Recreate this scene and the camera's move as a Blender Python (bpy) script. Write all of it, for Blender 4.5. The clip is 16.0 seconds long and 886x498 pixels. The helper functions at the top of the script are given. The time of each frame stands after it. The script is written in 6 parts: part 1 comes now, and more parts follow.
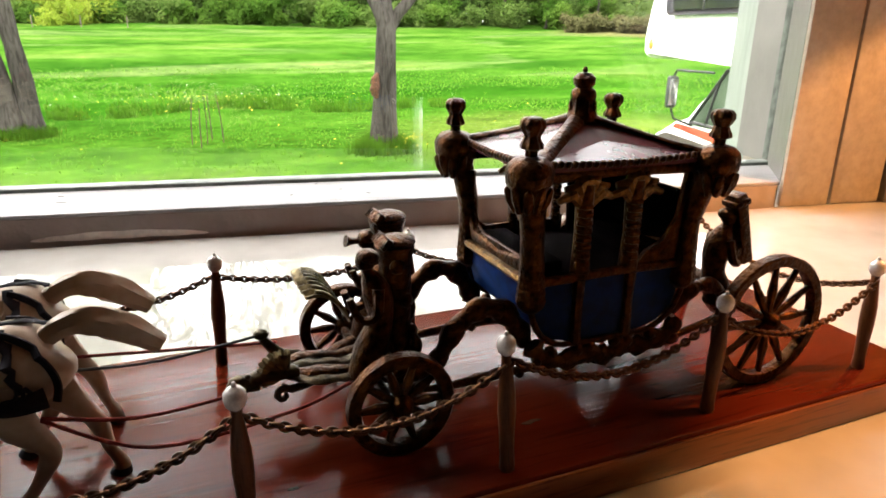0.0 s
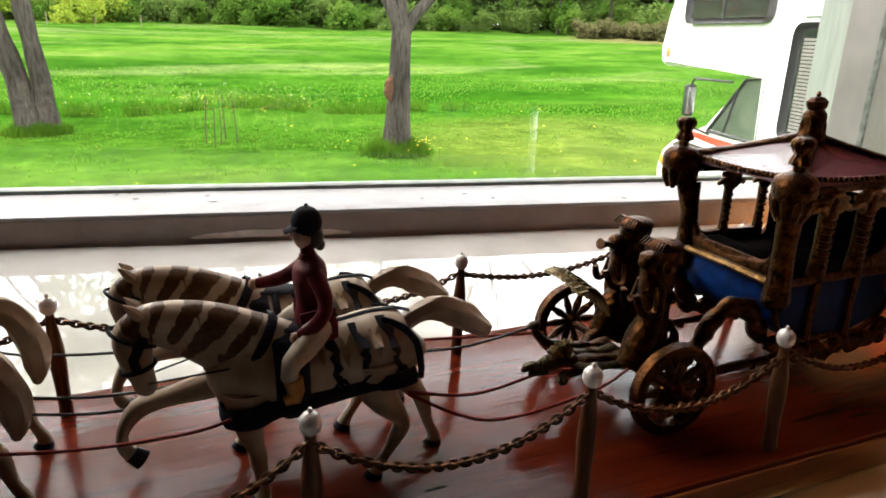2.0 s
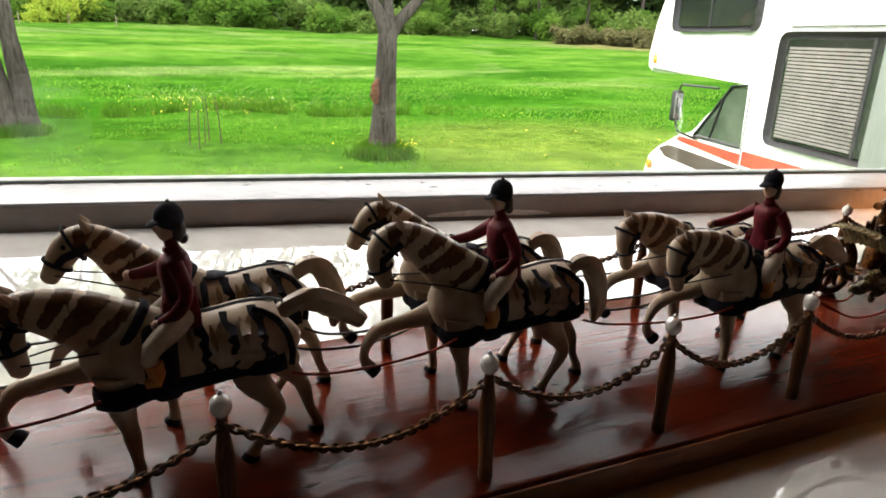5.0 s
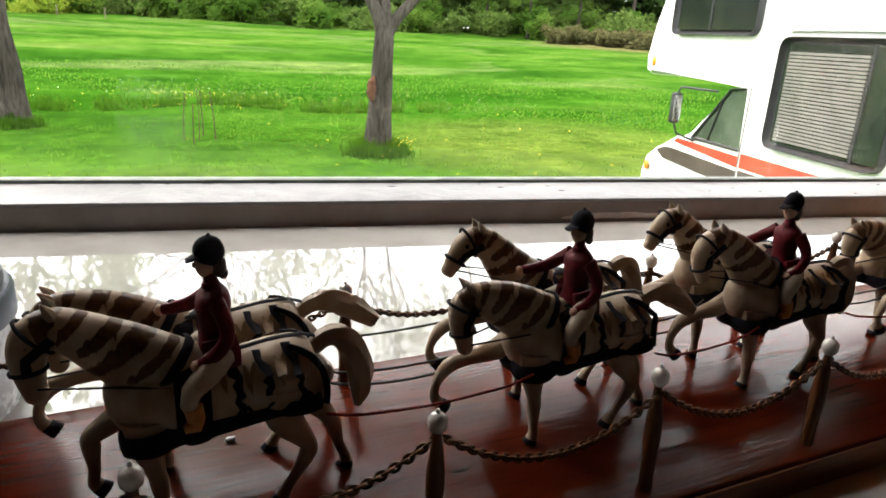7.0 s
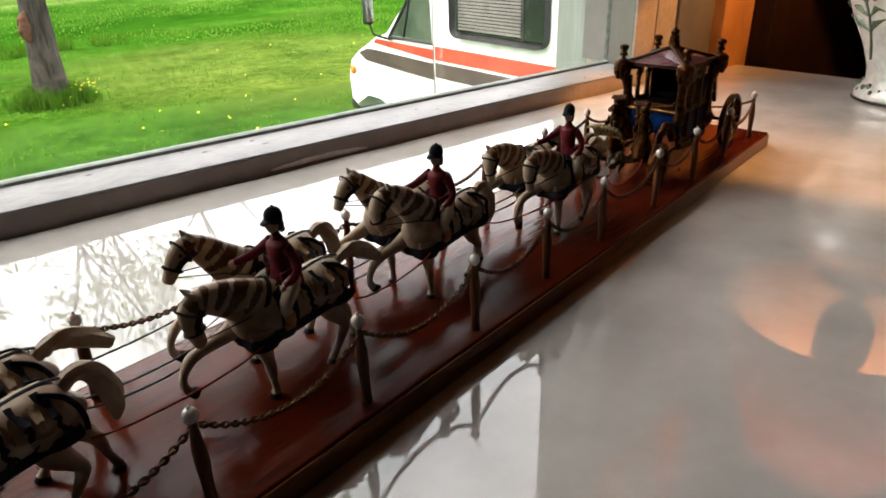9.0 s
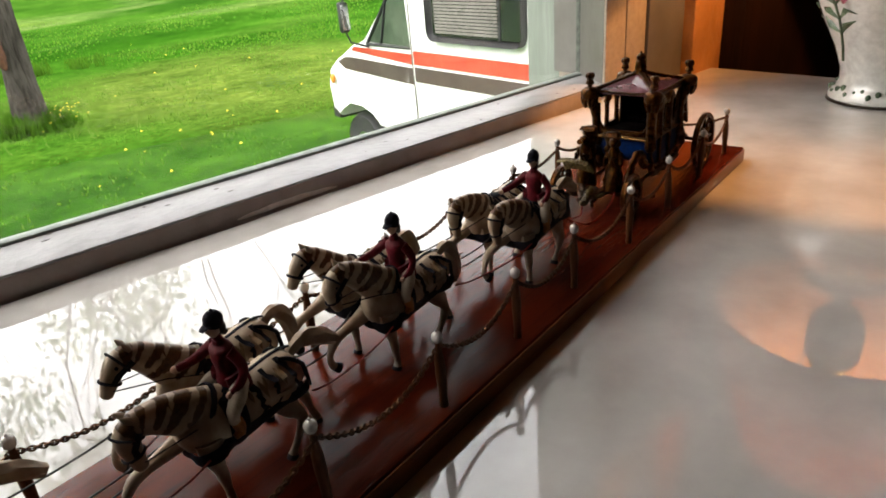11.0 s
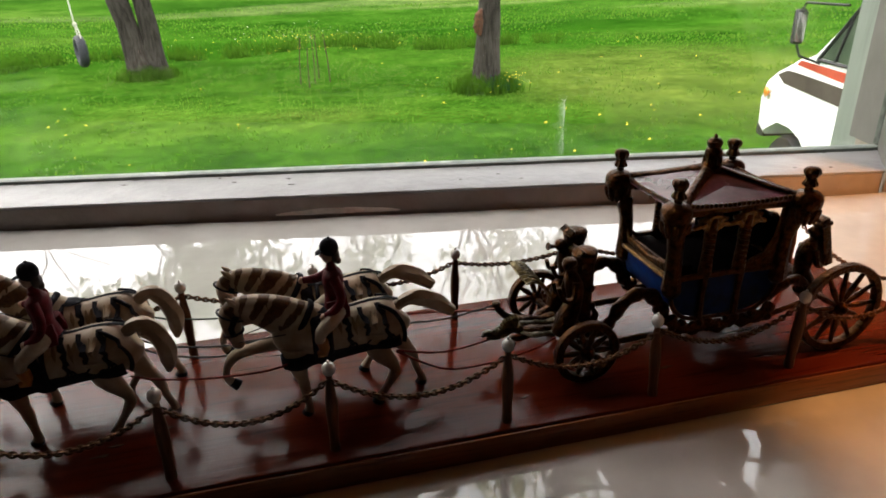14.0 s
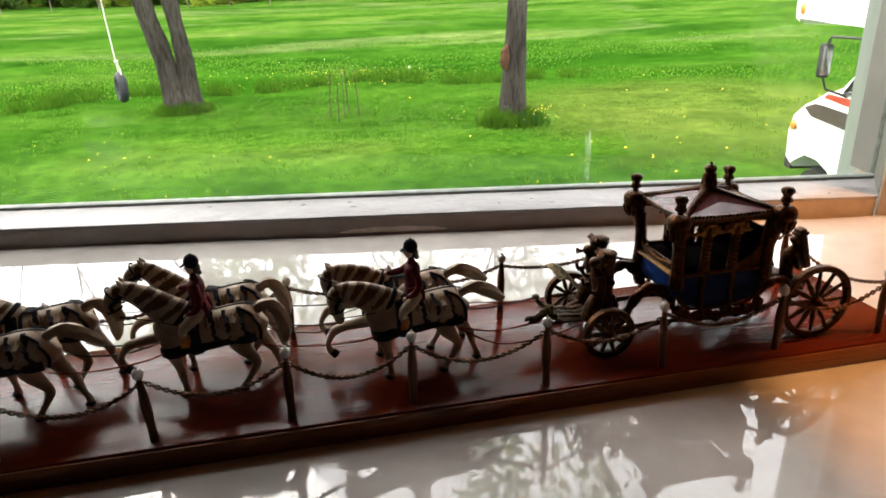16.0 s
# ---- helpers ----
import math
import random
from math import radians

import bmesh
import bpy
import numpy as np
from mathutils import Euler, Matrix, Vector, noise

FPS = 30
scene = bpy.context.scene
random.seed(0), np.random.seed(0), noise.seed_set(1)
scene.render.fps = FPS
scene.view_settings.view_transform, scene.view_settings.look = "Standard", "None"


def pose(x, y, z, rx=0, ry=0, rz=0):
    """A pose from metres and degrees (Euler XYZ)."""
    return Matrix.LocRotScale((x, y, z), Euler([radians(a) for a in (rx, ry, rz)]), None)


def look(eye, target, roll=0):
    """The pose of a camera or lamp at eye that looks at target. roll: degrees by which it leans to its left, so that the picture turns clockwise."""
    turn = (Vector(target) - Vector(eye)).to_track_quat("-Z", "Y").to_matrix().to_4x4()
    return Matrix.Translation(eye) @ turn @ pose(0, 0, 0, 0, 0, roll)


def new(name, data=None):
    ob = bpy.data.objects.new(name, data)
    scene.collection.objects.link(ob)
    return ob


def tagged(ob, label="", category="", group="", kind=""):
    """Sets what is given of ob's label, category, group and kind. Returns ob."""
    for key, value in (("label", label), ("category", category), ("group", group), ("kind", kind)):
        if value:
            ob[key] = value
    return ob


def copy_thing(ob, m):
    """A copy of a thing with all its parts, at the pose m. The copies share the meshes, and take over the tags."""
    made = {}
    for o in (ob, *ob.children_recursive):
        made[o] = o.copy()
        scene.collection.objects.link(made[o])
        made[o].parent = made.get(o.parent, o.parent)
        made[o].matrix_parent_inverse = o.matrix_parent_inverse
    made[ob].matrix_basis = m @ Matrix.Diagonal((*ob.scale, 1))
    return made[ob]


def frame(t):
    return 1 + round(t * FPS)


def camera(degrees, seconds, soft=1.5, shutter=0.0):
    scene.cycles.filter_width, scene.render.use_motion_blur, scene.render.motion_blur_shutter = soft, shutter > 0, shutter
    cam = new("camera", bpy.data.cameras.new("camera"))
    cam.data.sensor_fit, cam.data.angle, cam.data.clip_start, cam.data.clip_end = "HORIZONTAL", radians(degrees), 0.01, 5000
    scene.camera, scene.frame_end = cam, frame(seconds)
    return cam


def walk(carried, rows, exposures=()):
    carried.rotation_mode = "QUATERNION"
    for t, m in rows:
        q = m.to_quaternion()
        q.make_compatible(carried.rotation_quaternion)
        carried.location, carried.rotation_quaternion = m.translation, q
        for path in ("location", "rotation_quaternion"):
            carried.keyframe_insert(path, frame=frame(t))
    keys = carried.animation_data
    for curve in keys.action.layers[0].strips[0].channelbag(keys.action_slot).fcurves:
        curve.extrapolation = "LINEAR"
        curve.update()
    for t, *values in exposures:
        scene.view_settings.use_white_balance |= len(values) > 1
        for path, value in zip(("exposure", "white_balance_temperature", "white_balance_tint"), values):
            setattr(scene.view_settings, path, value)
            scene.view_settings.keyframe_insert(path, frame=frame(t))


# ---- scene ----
cam = camera(67.96, 16.0, 1.75)
# seconds, x, y, z, yaw, pitch, roll
ROWS = [
    (0, -0.0069, -0.1272, 0.1093, -22.53, -18.57, -0.57),
    (0.5, -0.0240, -0.1279, 0.1099, -22.47, -18.41, -0.94),
    (1, -0.0459, -0.1255, 0.1101, -22.24, -18.31, -1.08),
    (1.5, -0.0645, -0.1229, 0.1132, -21.82, -18.30, -1.49),
    (2, -0.0882, -0.1177, 0.1144, -21.64, -18.28, -1.46),
    (2.5, -0.1144, -0.1183, 0.1189, -21.68, -18.31, -1.63),
    (3, -0.1482, -0.1231, 0.1180, -22.22, -18.36, -1.94),
    (5.5, -0.2950, -0.1352, 0.1155, -23.71, -17.82, -2.32),
    (6, -0.3249, -0.1281, 0.1140, -23.88, -17.77, -2.69),
    (6.5, -0.3559, -0.1243, 0.1176, -24.13, -17.83, -2.65),
    (7, -0.3838, -0.1184, 0.1227, -24.25, -18.07, -3.02),
    (7.5, -0.3980, -0.1236, 0.1289, -24.74, -18.60, -2.91),
    (8, -0.3939, -0.1394, 0.1399, -32.90, -20.06, -1.45),
    (8.5, -0.3971, -0.1522, 0.1508, -42.24, -23.34, 0.95),
    (9, -0.3938, -0.1571, 0.1614, -49.81, -25.15, 1.47),
    (11.5, -0.3354, -0.1475, 0.1839, -51.26, -25.23, 5.62),
    (12, -0.2655, -0.1394, 0.1619, -34.64, -25.55, 2.44),
    (12.5, -0.1893, -0.1491, 0.1530, -21.89, -25.42, -0.55),
    (13, -0.1290, -0.1497, 0.1578, -17.51, -25.17, -1.14),
    (13.5, -0.0852, -0.1596, 0.1601, -15.64, -24.85, -0.44),
    (14, -0.0744, -0.2028, 0.1714, -14.17, -23.85, 1.13),
    (14.5, -0.0644, -0.2239, 0.1805, -12.44, -21.38, 1.63),
    (15, -0.0679, -0.2440, 0.1781, -12.74, -20.76, 1.57),
    (15.5, -0.0851, -0.2443, 0.1785, -12.73, -20.54, 1.36),
    (16, -0.1073, -0.2752, 0.1881, -12.01, -21.02, 1.64),
]
EXPOSURE, KELVIN, TINT = 2.82, 6700, 10
SKY_STRENGTH, SUN_STRENGTH, LAMP_POWER = 0.15, 0.6, 5.2
walk(cam, [(t, pose(x, y, z, 90 + pitch, roll, yaw)) for t, x, y, z, yaw, pitch, roll in ROWS],
     exposures=[(t, EXPOSURE + e, KELVIN, TINT) for t, e in ((0.0, 0.4), (1.5, 0.28), (3.0, -0.06), (5.5, 0.1), (7.5, -0.15), (9.0, -0.23), (11.5, -0.3), (12.5, -0.45), (13.5, -0.66), (14.5, -0.40), (15.5, -0.18), (16.0, -0.2))])

# ---- world, sun and lamps ----
world = bpy.data.worlds.new("sky")
scene.world = world
world.use_nodes = True
sky = world.node_tree.nodes.new("ShaderNodeTexSky")
sky.sky_type, sky.sun_disc = "NISHITA", False
sky.sun_elevation, sky.sun_rotation = radians(50), radians(-42)
sky.dust_density, sky.ozone_density, sky.air_density = 6.0, 1.0, 0.7
# a bright, nearly even overcast over the clear sky's own tint
cloud = world.node_tree.nodes.new("ShaderNodeMix")
cloud.data_type = "RGBA"
cloud.inputs[0].default_value = 0.85
cloud.inputs[7].default_value = (6.2, 6.3, 6.35, 1)
world.node_tree.links.new(sky.outputs[0], cloud.inputs[6])
world.node_tree.links.new(cloud.outputs[2], world.node_tree.nodes["Background"].inputs[0])
world.node_tree.nodes["Background"].inputs[1].default_value = SKY_STRENGTH
sun = new("sun", bpy.data.lights.new("sun", "SUN"))
sun.data.energy, sun.data.angle, sun.data.color = SUN_STRENGTH, radians(60), (1.0, 0.97, 0.93)
# a bright veiled sky, brightest ahead and to one side of the window: wide, soft and high
sun.matrix_world = look((-7.29, 8.10, 13.0), (0, 0, 0))

# ---- the house's own axes: u along the window wall, v out through it ----
HOUSE = Matrix.Translation((0, 0.279, 0)) @ pose(0, 0, 0, 0, 0, -10)
TABLE_Z, GROUND_Z, FLOOR_Z, CEIL_Z = -0.0122, -2.25, -0.77, 1.65


# ---- materials ----
def ramp(nodes, links, fac, stops):
    r = nodes.new("ShaderNodeValToRGB")
    while len(r.color_ramp.elements) < len(stops):
        r.color_ramp.elements.new(0.5)
    for e, (p, c) in zip(r.color_ramp.elements, stops):
        e.position, e.color = p, (*c, 1)
    links.new(fac, r.inputs[0])
    return r.outputs[0]


def coords(nodes, links, scale, kind="Object"):
    tc, mp = nodes.new("ShaderNodeTexCoord"), nodes.new("ShaderNodeMapping")
    mp.inputs["Scale"].default_value = scale if isinstance(scale, tuple) else (scale,) * 3
    links.new(tc.outputs[kind], mp.inputs[0])
    return mp.outputs[0]


def noise_node(nodes, links, vec, scale, detail=4.0, rough=0.55, distort=0.0):
    n = nodes.new("ShaderNodeTexNoise")
    n.inputs["Scale"].default_value, n.inputs["Detail"].default_value = scale, detail
    n.inputs["Roughness"].default_value, n.inputs["Distortion"].default_value = rough, distort
    links.new(vec, n.inputs["Vector"])
    return n.outputs["Fac"]


def mix(nodes, links, fac, a, b, blend="MIX"):
    m = nodes.new("ShaderNodeMix")
    m.data_type, m.blend_type = "RGBA", blend
    for socket, value in ((m.inputs[0], fac), (m.inputs[6], a), (m.inputs[7], b)):
        if isinstance(value, (int, float)):
            socket.default_value = value
        elif isinstance(value, tuple):
            socket.default_value = (*value, 1)
        else:
            links.new(value, socket)
    return m.outputs[2]


def mat(name, dark, light, scale=60.0, rough=0.5, metal=0.0, bump=0.0, bump_scale=None, coat=0.0, fine=6.0, spec=0.5, kind="Object", stretch=(1, 1, 1)):
    """A two-scale procedural surface: broad patches between dark and light, fine grain, bump and uneven gloss."""
    m = bpy.data.materials.new(name)
    m.use_nodes = True
    nodes, links = m.node_tree.nodes, m.node_tree.links
    bsdf = nodes["Principled BSDF"]
    vec = coords(nodes, links, stretch, kind)
    broad = noise_node(nodes, links, vec, scale, 3.0)
    grain = noise_node(nodes, links, vec, scale * fine, 5.0)
    a = ramp(nodes, links, broad, [(0.32, dark), (0.68, light)])
    b = ramp(nodes, links, grain, [(0.3, (0.78, 0.78, 0.78)), (0.7, (1.12, 1.12, 1.12))])
    links.new(mix(nodes, links, 0.8, a, b, "MULTIPLY"), bsdf.inputs["Base Color"])
    rr = nodes.new("ShaderNodeMapRange")
    rr.inputs["To Min"].default_value, rr.inputs["To Max"].default_value = max(rough - 0.08, 0.02), min(rough + 0.1, 1)
    links.new(grain, rr.inputs[0])
    links.new(rr.outputs[0], bsdf.inputs["Roughness"])
    bsdf.inputs["Metallic"].default_value = metal
    bsdf.inputs["Specular IOR Level"].default_value = spec
    bsdf.inputs["Coat Weight"].default_value = coat
    bsdf.inputs["Coat Roughness"].default_value = 0.06
    if bump:
        bp = nodes.new("ShaderNodeBump")
        bp.inputs["Strength"].default_value, bp.inputs["Distance"].default_value = bump, 0.3 / scale
        links.new(noise_node(nodes, links, vec, bump_scale or scale * 3, 4.0), bp.inputs["Height"])
        links.new(bp.outputs[0], bsdf.inputs["Normal"])
    return m


def wood(name, dark, light, along, rough, coat, scale=30.0, bump=0.15):
    """Polished wood with grain along one axis."""
    m = bpy.data.materials.new(name)
    m.use_nodes = True
    nodes, links = m.node_tree.nodes, m.node_tree.links
    bsdf = nodes["Principled BSDF"]
    st = [1.0, 1.0, 1.0]
    st[along] = 0.06
    vec = coords(nodes, links, tuple(st))
    broad = noise_node(nodes, links, vec, scale, 4.0, 0.6, 0.6)
    pores = noise_node(nodes, links, vec, scale * 14, 3.0, 0.6)
    a = ramp(nodes, links, broad, [(0.3, dark), (0.7, light)])
    b = ramp(nodes, links, pores, [(0.34, (0.45, 0.42, 0.4)), (0.46, (1, 1, 1))])
    links.new(mix(nodes, links, 0.75, a, b, "MULTIPLY"), bsdf.inputs["Base Color"])
    smear = noise_node(nodes, links, coords(nodes, links, 1.0), 9.0, 5.0, 0.65)
    rr = nodes.new("ShaderNodeMapRange")
    rr.inputs["From Min"].default_value, rr.inputs["From Max"].default_value = 0.3, 0.7
    rr.inputs["To Min"].default_value, rr.inputs["To Max"].default_value = rough, rough + 0.12
    links.new(smear, rr.inputs[0])
    links.new(rr.outputs[0], bsdf.inputs["Roughness"])
    bsdf.inputs["Coat Weight"].default_value, bsdf.inputs["Coat Roughness"].default_value = coat, 0.045
    bsdf.inputs["Specular IOR Level"].default_value = 0.105
    bp = nodes.new("ShaderNodeBump")
    bp.inputs["Strength"].default_value, bp.inputs["Distance"].default_value = bump, 0.0004
    links.new(pores, bp.inputs["Height"])
    links.new(bp.outputs[0], bsdf.inputs["Normal"])
    return m


def glass(name, rough=0.0, tint=(1, 1, 1), ior=1.45):
    m = bpy.data.materials.new(name)
    m.use_nodes = True
    b = m.node_tree.nodes["Principled BSDF"]
    b.inputs["Base Color"].default_value = (*tint, 1)
    b.inputs["Transmission Weight"].default_value, b.inputs["Roughness"].default_value, b.inputs["IOR"].default_value = 1.0, rough, ior
    return m


M = {}
M["board"] = wood("mahogany_gloss", (0.040, 0.0048, 0.0018), (0.100, 0.0125, 0.0038), 0, 0.10, 0.02, 30.0, 0.4)
M["board_edge"] = wood("mahogany_edge", (0.09, 0.025, 0.0065), (0.19, 0.056, 0.013), 0, 0.3, 0.2, 60.0)
M["post"] = wood("turned_wood", (0.055, 0.018, 0.0065), (0.12, 0.043, 0.0145), 2, 0.35, 0.05, 200.0)
M["pearl"] = mat("pearl", (0.40, 0.36, 0.335), (0.58, 0.54, 0.50), 300, 0.16, 0.0, coat=0.8)
M["chain"] = mat("aged_brass_chain", (0.036, 0.016, 0.008), (0.11, 0.048, 0.022), 900, 0.42, 1.0)
M["brown_paint"] = mat("brown_paint", (0.13, 0.075, 0.03), (0.22, 0.135, 0.06), 400, 0.45)
M["black_paint"] = mat("blue_black_paint", (0.006, 0.006, 0.010), (0.016, 0.015, 0.022), 400, 0.75, spec=0.1)
M["maroon"] = mat("maroon_enamel", (0.055, 0.0009, 0.0042), (0.11, 0.003, 0.009), 300, 0.6, 0.0, 0.2, spec=0.15)
M["skin"] = mat("plain_face_paint", (0.36, 0.20, 0.135), (0.46, 0.27, 0.19), 400, 0.5)
M["boot"] = mat("orange_brown_paint", (0.30, 0.11, 0.02), (0.44, 0.19, 0.03), 400, 0.45)
M["bronze"] = mat("old_gilt_casting", (0.007, 0.0024, 0.0008), (0.078, 0.028, 0.0066), 420, 0.36, 1.0, 1.0, 620)
M["gilt"] = mat("worn_gilt", (0.020, 0.009, 0.0025), (0.21, 0.112, 0.030), 520, 0.34, 0.8, 0.8, 800)
M["blue"] = mat("royal_blue_enamel", (0.001, 0.011, 0.062), (0.0014, 0.024, 0.125), 200, 0.55, 0.0, 0.05, spec=0.07)
M["roof_red"] = mat("dull_plum_enamel", (0.07, 0.02, 0.028), (0.12, 0.038, 0.05), 60, 0.22, 0.0, 0.02, coat=0.12, spec=0.45)
# near-black so that the shade inside the coach is in the colour
M["coach_inside"] = mat("shaded_coach_inside", (0.0012, 0.0008, 0.0010), (0.003, 0.0018, 0.002), 300, 0.9, spec=0.01)
M["cord"] = mat("dark_red_cord", (0.13, 0.017, 0.014), (0.24, 0.036, 0.027), 1500, 0.8, spec=0.1)
M["cord_black"] = mat("black_cord", (0.01, 0.01, 0.012), (0.03, 0.03, 0.03), 1500, 0.7)
M["white_paint"] = mat("white_gloss_paint", (0.235, 0.23, 0.235), (0.28, 0.275, 0.28), 8, 0.4, 0.0, 0.1, 60)
# white paint with the shade of a sideways face put into its colour
M["jamb"] = mat("shaded_white_paint", (0.115, 0.108, 0.10), (0.135, 0.127, 0.117), 5, 0.4, 0.0, 0.03, 60)
# the casing's cream turned taupe: its shade is put into the colour
M["sill_face"] = mat("shaded_cream_sill_face", (0.27, 0.225, 0.205), (0.32, 0.27, 0.25), 6, 0.3, 0.0, 0.08, 30)
M["cream_wall"] = mat("cream_casing_paint", (0.325, 0.275, 0.222), (0.34, 0.288, 0.232), 4, 0.42, 0.0, 0.04, 50, fine=40.0)
# unseen ceiling: dark brown only to hold down bounced light
M["ceiling"] = mat("ceiling_paint", (0.07, 0.055, 0.042), (0.10, 0.08, 0.062), 3, 0.8)
M["orange_wall"] = mat("orange_tan_wall_paint", (0.33, 0.145, 0.04), (0.39, 0.18, 0.055), 6, 0.6, 0.0, 0.15, 50)
M["plaster"] = mat("room_wall_paint", (0.06, 0.04, 0.03), (0.09, 0.06, 0.045), 5, 0.7, 0.0, 0.2, 40)
# near-black brown: the darkness of an unlit room put into the colour
M["dark_wood"] = wood("unlit_room_brown", (0.007, 0.003, 0.0016), (0.018, 0.007, 0.0032), 2, 0.55, 0.0, 12.0)
M["seal"] = mat("grey_window_seal", (0.13, 0.155, 0.14), (0.21, 0.24, 0.215), 80, 0.6)
M["dark_seal"] = mat("mildewed_window_seal", (0.035, 0.042, 0.034), (0.10, 0.12, 0.10), 160, 0.7)
M["carpet"] = mat("brown_carpet", (0.05, 0.035, 0.027), (0.08, 0.06, 0.045), 30, 0.95, 0.0, 0.6)
M["glass"] = glass("window_glass")


def table_top():
    m = mat("white_laminate", (0.41, 0.393, 0.375), (0.44, 0.422, 0.403), 3, 0.05, 0.0, coat=0.4, spec=0.5)
    nodes, links = m.node_tree.nodes, m.node_tree.links
    b = nodes["Principled BSDF"]
    # a slightly uneven clear sheet over the top
    for l in list(b.inputs["Roughness"].links):
        links.remove(l)
    b.inputs["Roughness"].default_value = 0.02
    b.inputs["IOR"].default_value = 1.5
    b.inputs["Coat Roughness"].default_value, b.inputs["Coat IOR"].default_value = 0.015, 1.55
    bp = nodes.new("ShaderNodeBump")
    bp.inputs["Strength"].default_value, bp.inputs["Distance"].default_value = 0.12, 0.002
    links.new(noise_node(nodes, links, coords(nodes, links, 1.0), 5.0, 1.0), bp.inputs["Height"])
    links.new(bp.outputs[0], b.inputs["Normal"])
    return m


M["table"] = table_top()


# ---- mesh helpers ----
def part(name, bm, material, parent=None, label="", smooth=True, matrix=None):
    """One mesh object from a bmesh, under a thing or a part."""
    me = bpy.data.meshes.new(name)
    bmesh.ops.recalc_face_normals(bm, faces=bm.faces[:])
    for f in bm.faces:
        f.smooth = smooth
    bm.to_mesh(me)
    bm.free()
    for m in material if isinstance(material, (list, tuple)) else [material]:
        me.materials.append(m)
    ob = new(name, me)
    if matrix is not None:
        ob.matrix_world = matrix
    if parent is not None:
        ob.parent = parent
    if label:
        ob["label"] = label
    if smooth:
        me.set_sharp_from_angle(angle=radians(42))
    return ob


def thing(name, label, category, m=None, group="", kind=""):
    e = tagged(new(name), label, category, group, kind)
    if m is not None:
        e.matrix_world = m
    return e


def spline(pts, n):
    """Even smooth resampling of a row of tuples."""
    out = []
    for i in range(len(pts) - 1):
        p0, p1, p2, p3 = pts[max(i - 1, 0)], pts[i], pts[i + 1], pts[min(i + 2, len(pts) - 1)]
        for k in range(n):
            t = k / n
            out.append(tuple(0.5 * ((2 * b) + (c - a) * t + (2 * a - 5 * b + 4 * c - d) * t * t + (3 * b - a - 3 * c + d) * t ** 3) for a, b, c, d in zip(p0, p1, p2, p3)))
    out.append(tuple(pts[-1]))
    return out


def ring(bm, c, a, b, seg):
    return [bm.verts.new(c + a * math.cos(2 * math.pi * k / seg) + b * math.sin(2 * math.pi * k / seg)) for k in range(seg)]


def bridge(bm, r1, r2, slot=0):
    n = len(r1)
    for k in range(n):
        f = bm.faces.new((r1[k], r1[(k + 1) % n], r2[(k + 1) % n], r2[k]))
        f.material_index = slot


def cap(bm, r, slot=0, flip=False):
    f = bm.faces.new(r[::-1] if flip else r)
    f.material_index = slot


def tube(bm, pts, radii, seg=10, slot=0, side=None, flat=1.0, slots=None):
    """Loft round a path; radii are numbers or (sideways, up) pairs. side: the sideways axis to start with."""
    pts = [Vector(p) for p in pts]
    rings = []
    ref = Vector(side) if side else Vector((0, 1, 0))
    for i, p in enumerate(pts):
        t = (pts[min(i + 1, len(pts) - 1)] - pts[max(i - 1, 0)]).normalized()
        s = ref - t * ref.dot(t)
        if s.length < 1e-4:
            s = t.orthogonal()
        s.normalize()
        ref = s
        u = t.cross(s)
        r = radii[i] if isinstance(radii, (list, tuple)) else radii
        ra, rb = r if isinstance(r, tuple) else (r, r * flat)
        rings.append(ring(bm, p, s * ra, u * rb, seg))
    for i in range(len(rings) - 1):
        bridge(bm, rings[i], rings[i + 1], slots[i] if slots else slot)
    cap(bm, rings[0], slots[0] if slots else slot, True)
    cap(bm, rings[-1], slots[-1] if slots else slot)
    return rings


def lathe(bm, profile, seg=20, centre=(0, 0, 0), slot=0, slots=None, axis=2):
    """Turned shape: profile of (radius, height)."""
    c = Vector(centre)
    ax = [Vector((1, 0, 0)), Vector((0, 1, 0)), Vector((0, 0, 1))]
    a, b, up = ax[(axis + 1) % 3], ax[(axis + 2) % 3], ax[axis]
    rings = [ring(bm, c + up * h, a * max(r, 1e-5), b * max(r, 1e-5), seg) for r, h in profile]
    for i in range(len(rings) - 1):
        bridge(bm, rings[i], rings[i + 1], slots[i] if slots else slot)
    cap(bm, rings[0], slots[0] if slots else slot, True)
    cap(bm, rings[-1], slots[-1] if slots else slot)


def box(bm, lo, hi, bevel=0.0, slot=0, segs=2, m=None):
    vs = [bm.verts.new((x, y, z)) for x in (lo[0], hi[0]) for y in (lo[1], hi[1]) for z in (lo[2], hi[2])]
    fs = [bm.faces.new([vs[i] for i in q]) for q in ((0, 1, 3, 2), (4, 6, 7, 5), (0, 4, 5, 1), (2, 3, 7, 6), (0, 2, 6, 4), (1, 5, 7, 3))]
    for f in fs:
        f.material_index = slot
    if m is not None:
        for v in vs:
            v.co = m @ v.co
    if bevel:
        es = list({e for f in fs for e in f.edges})
        bmesh.ops.bevel(bm, geom=es, offset=bevel, segments=segs, profile=0.5, affect="EDGES", material=-1)


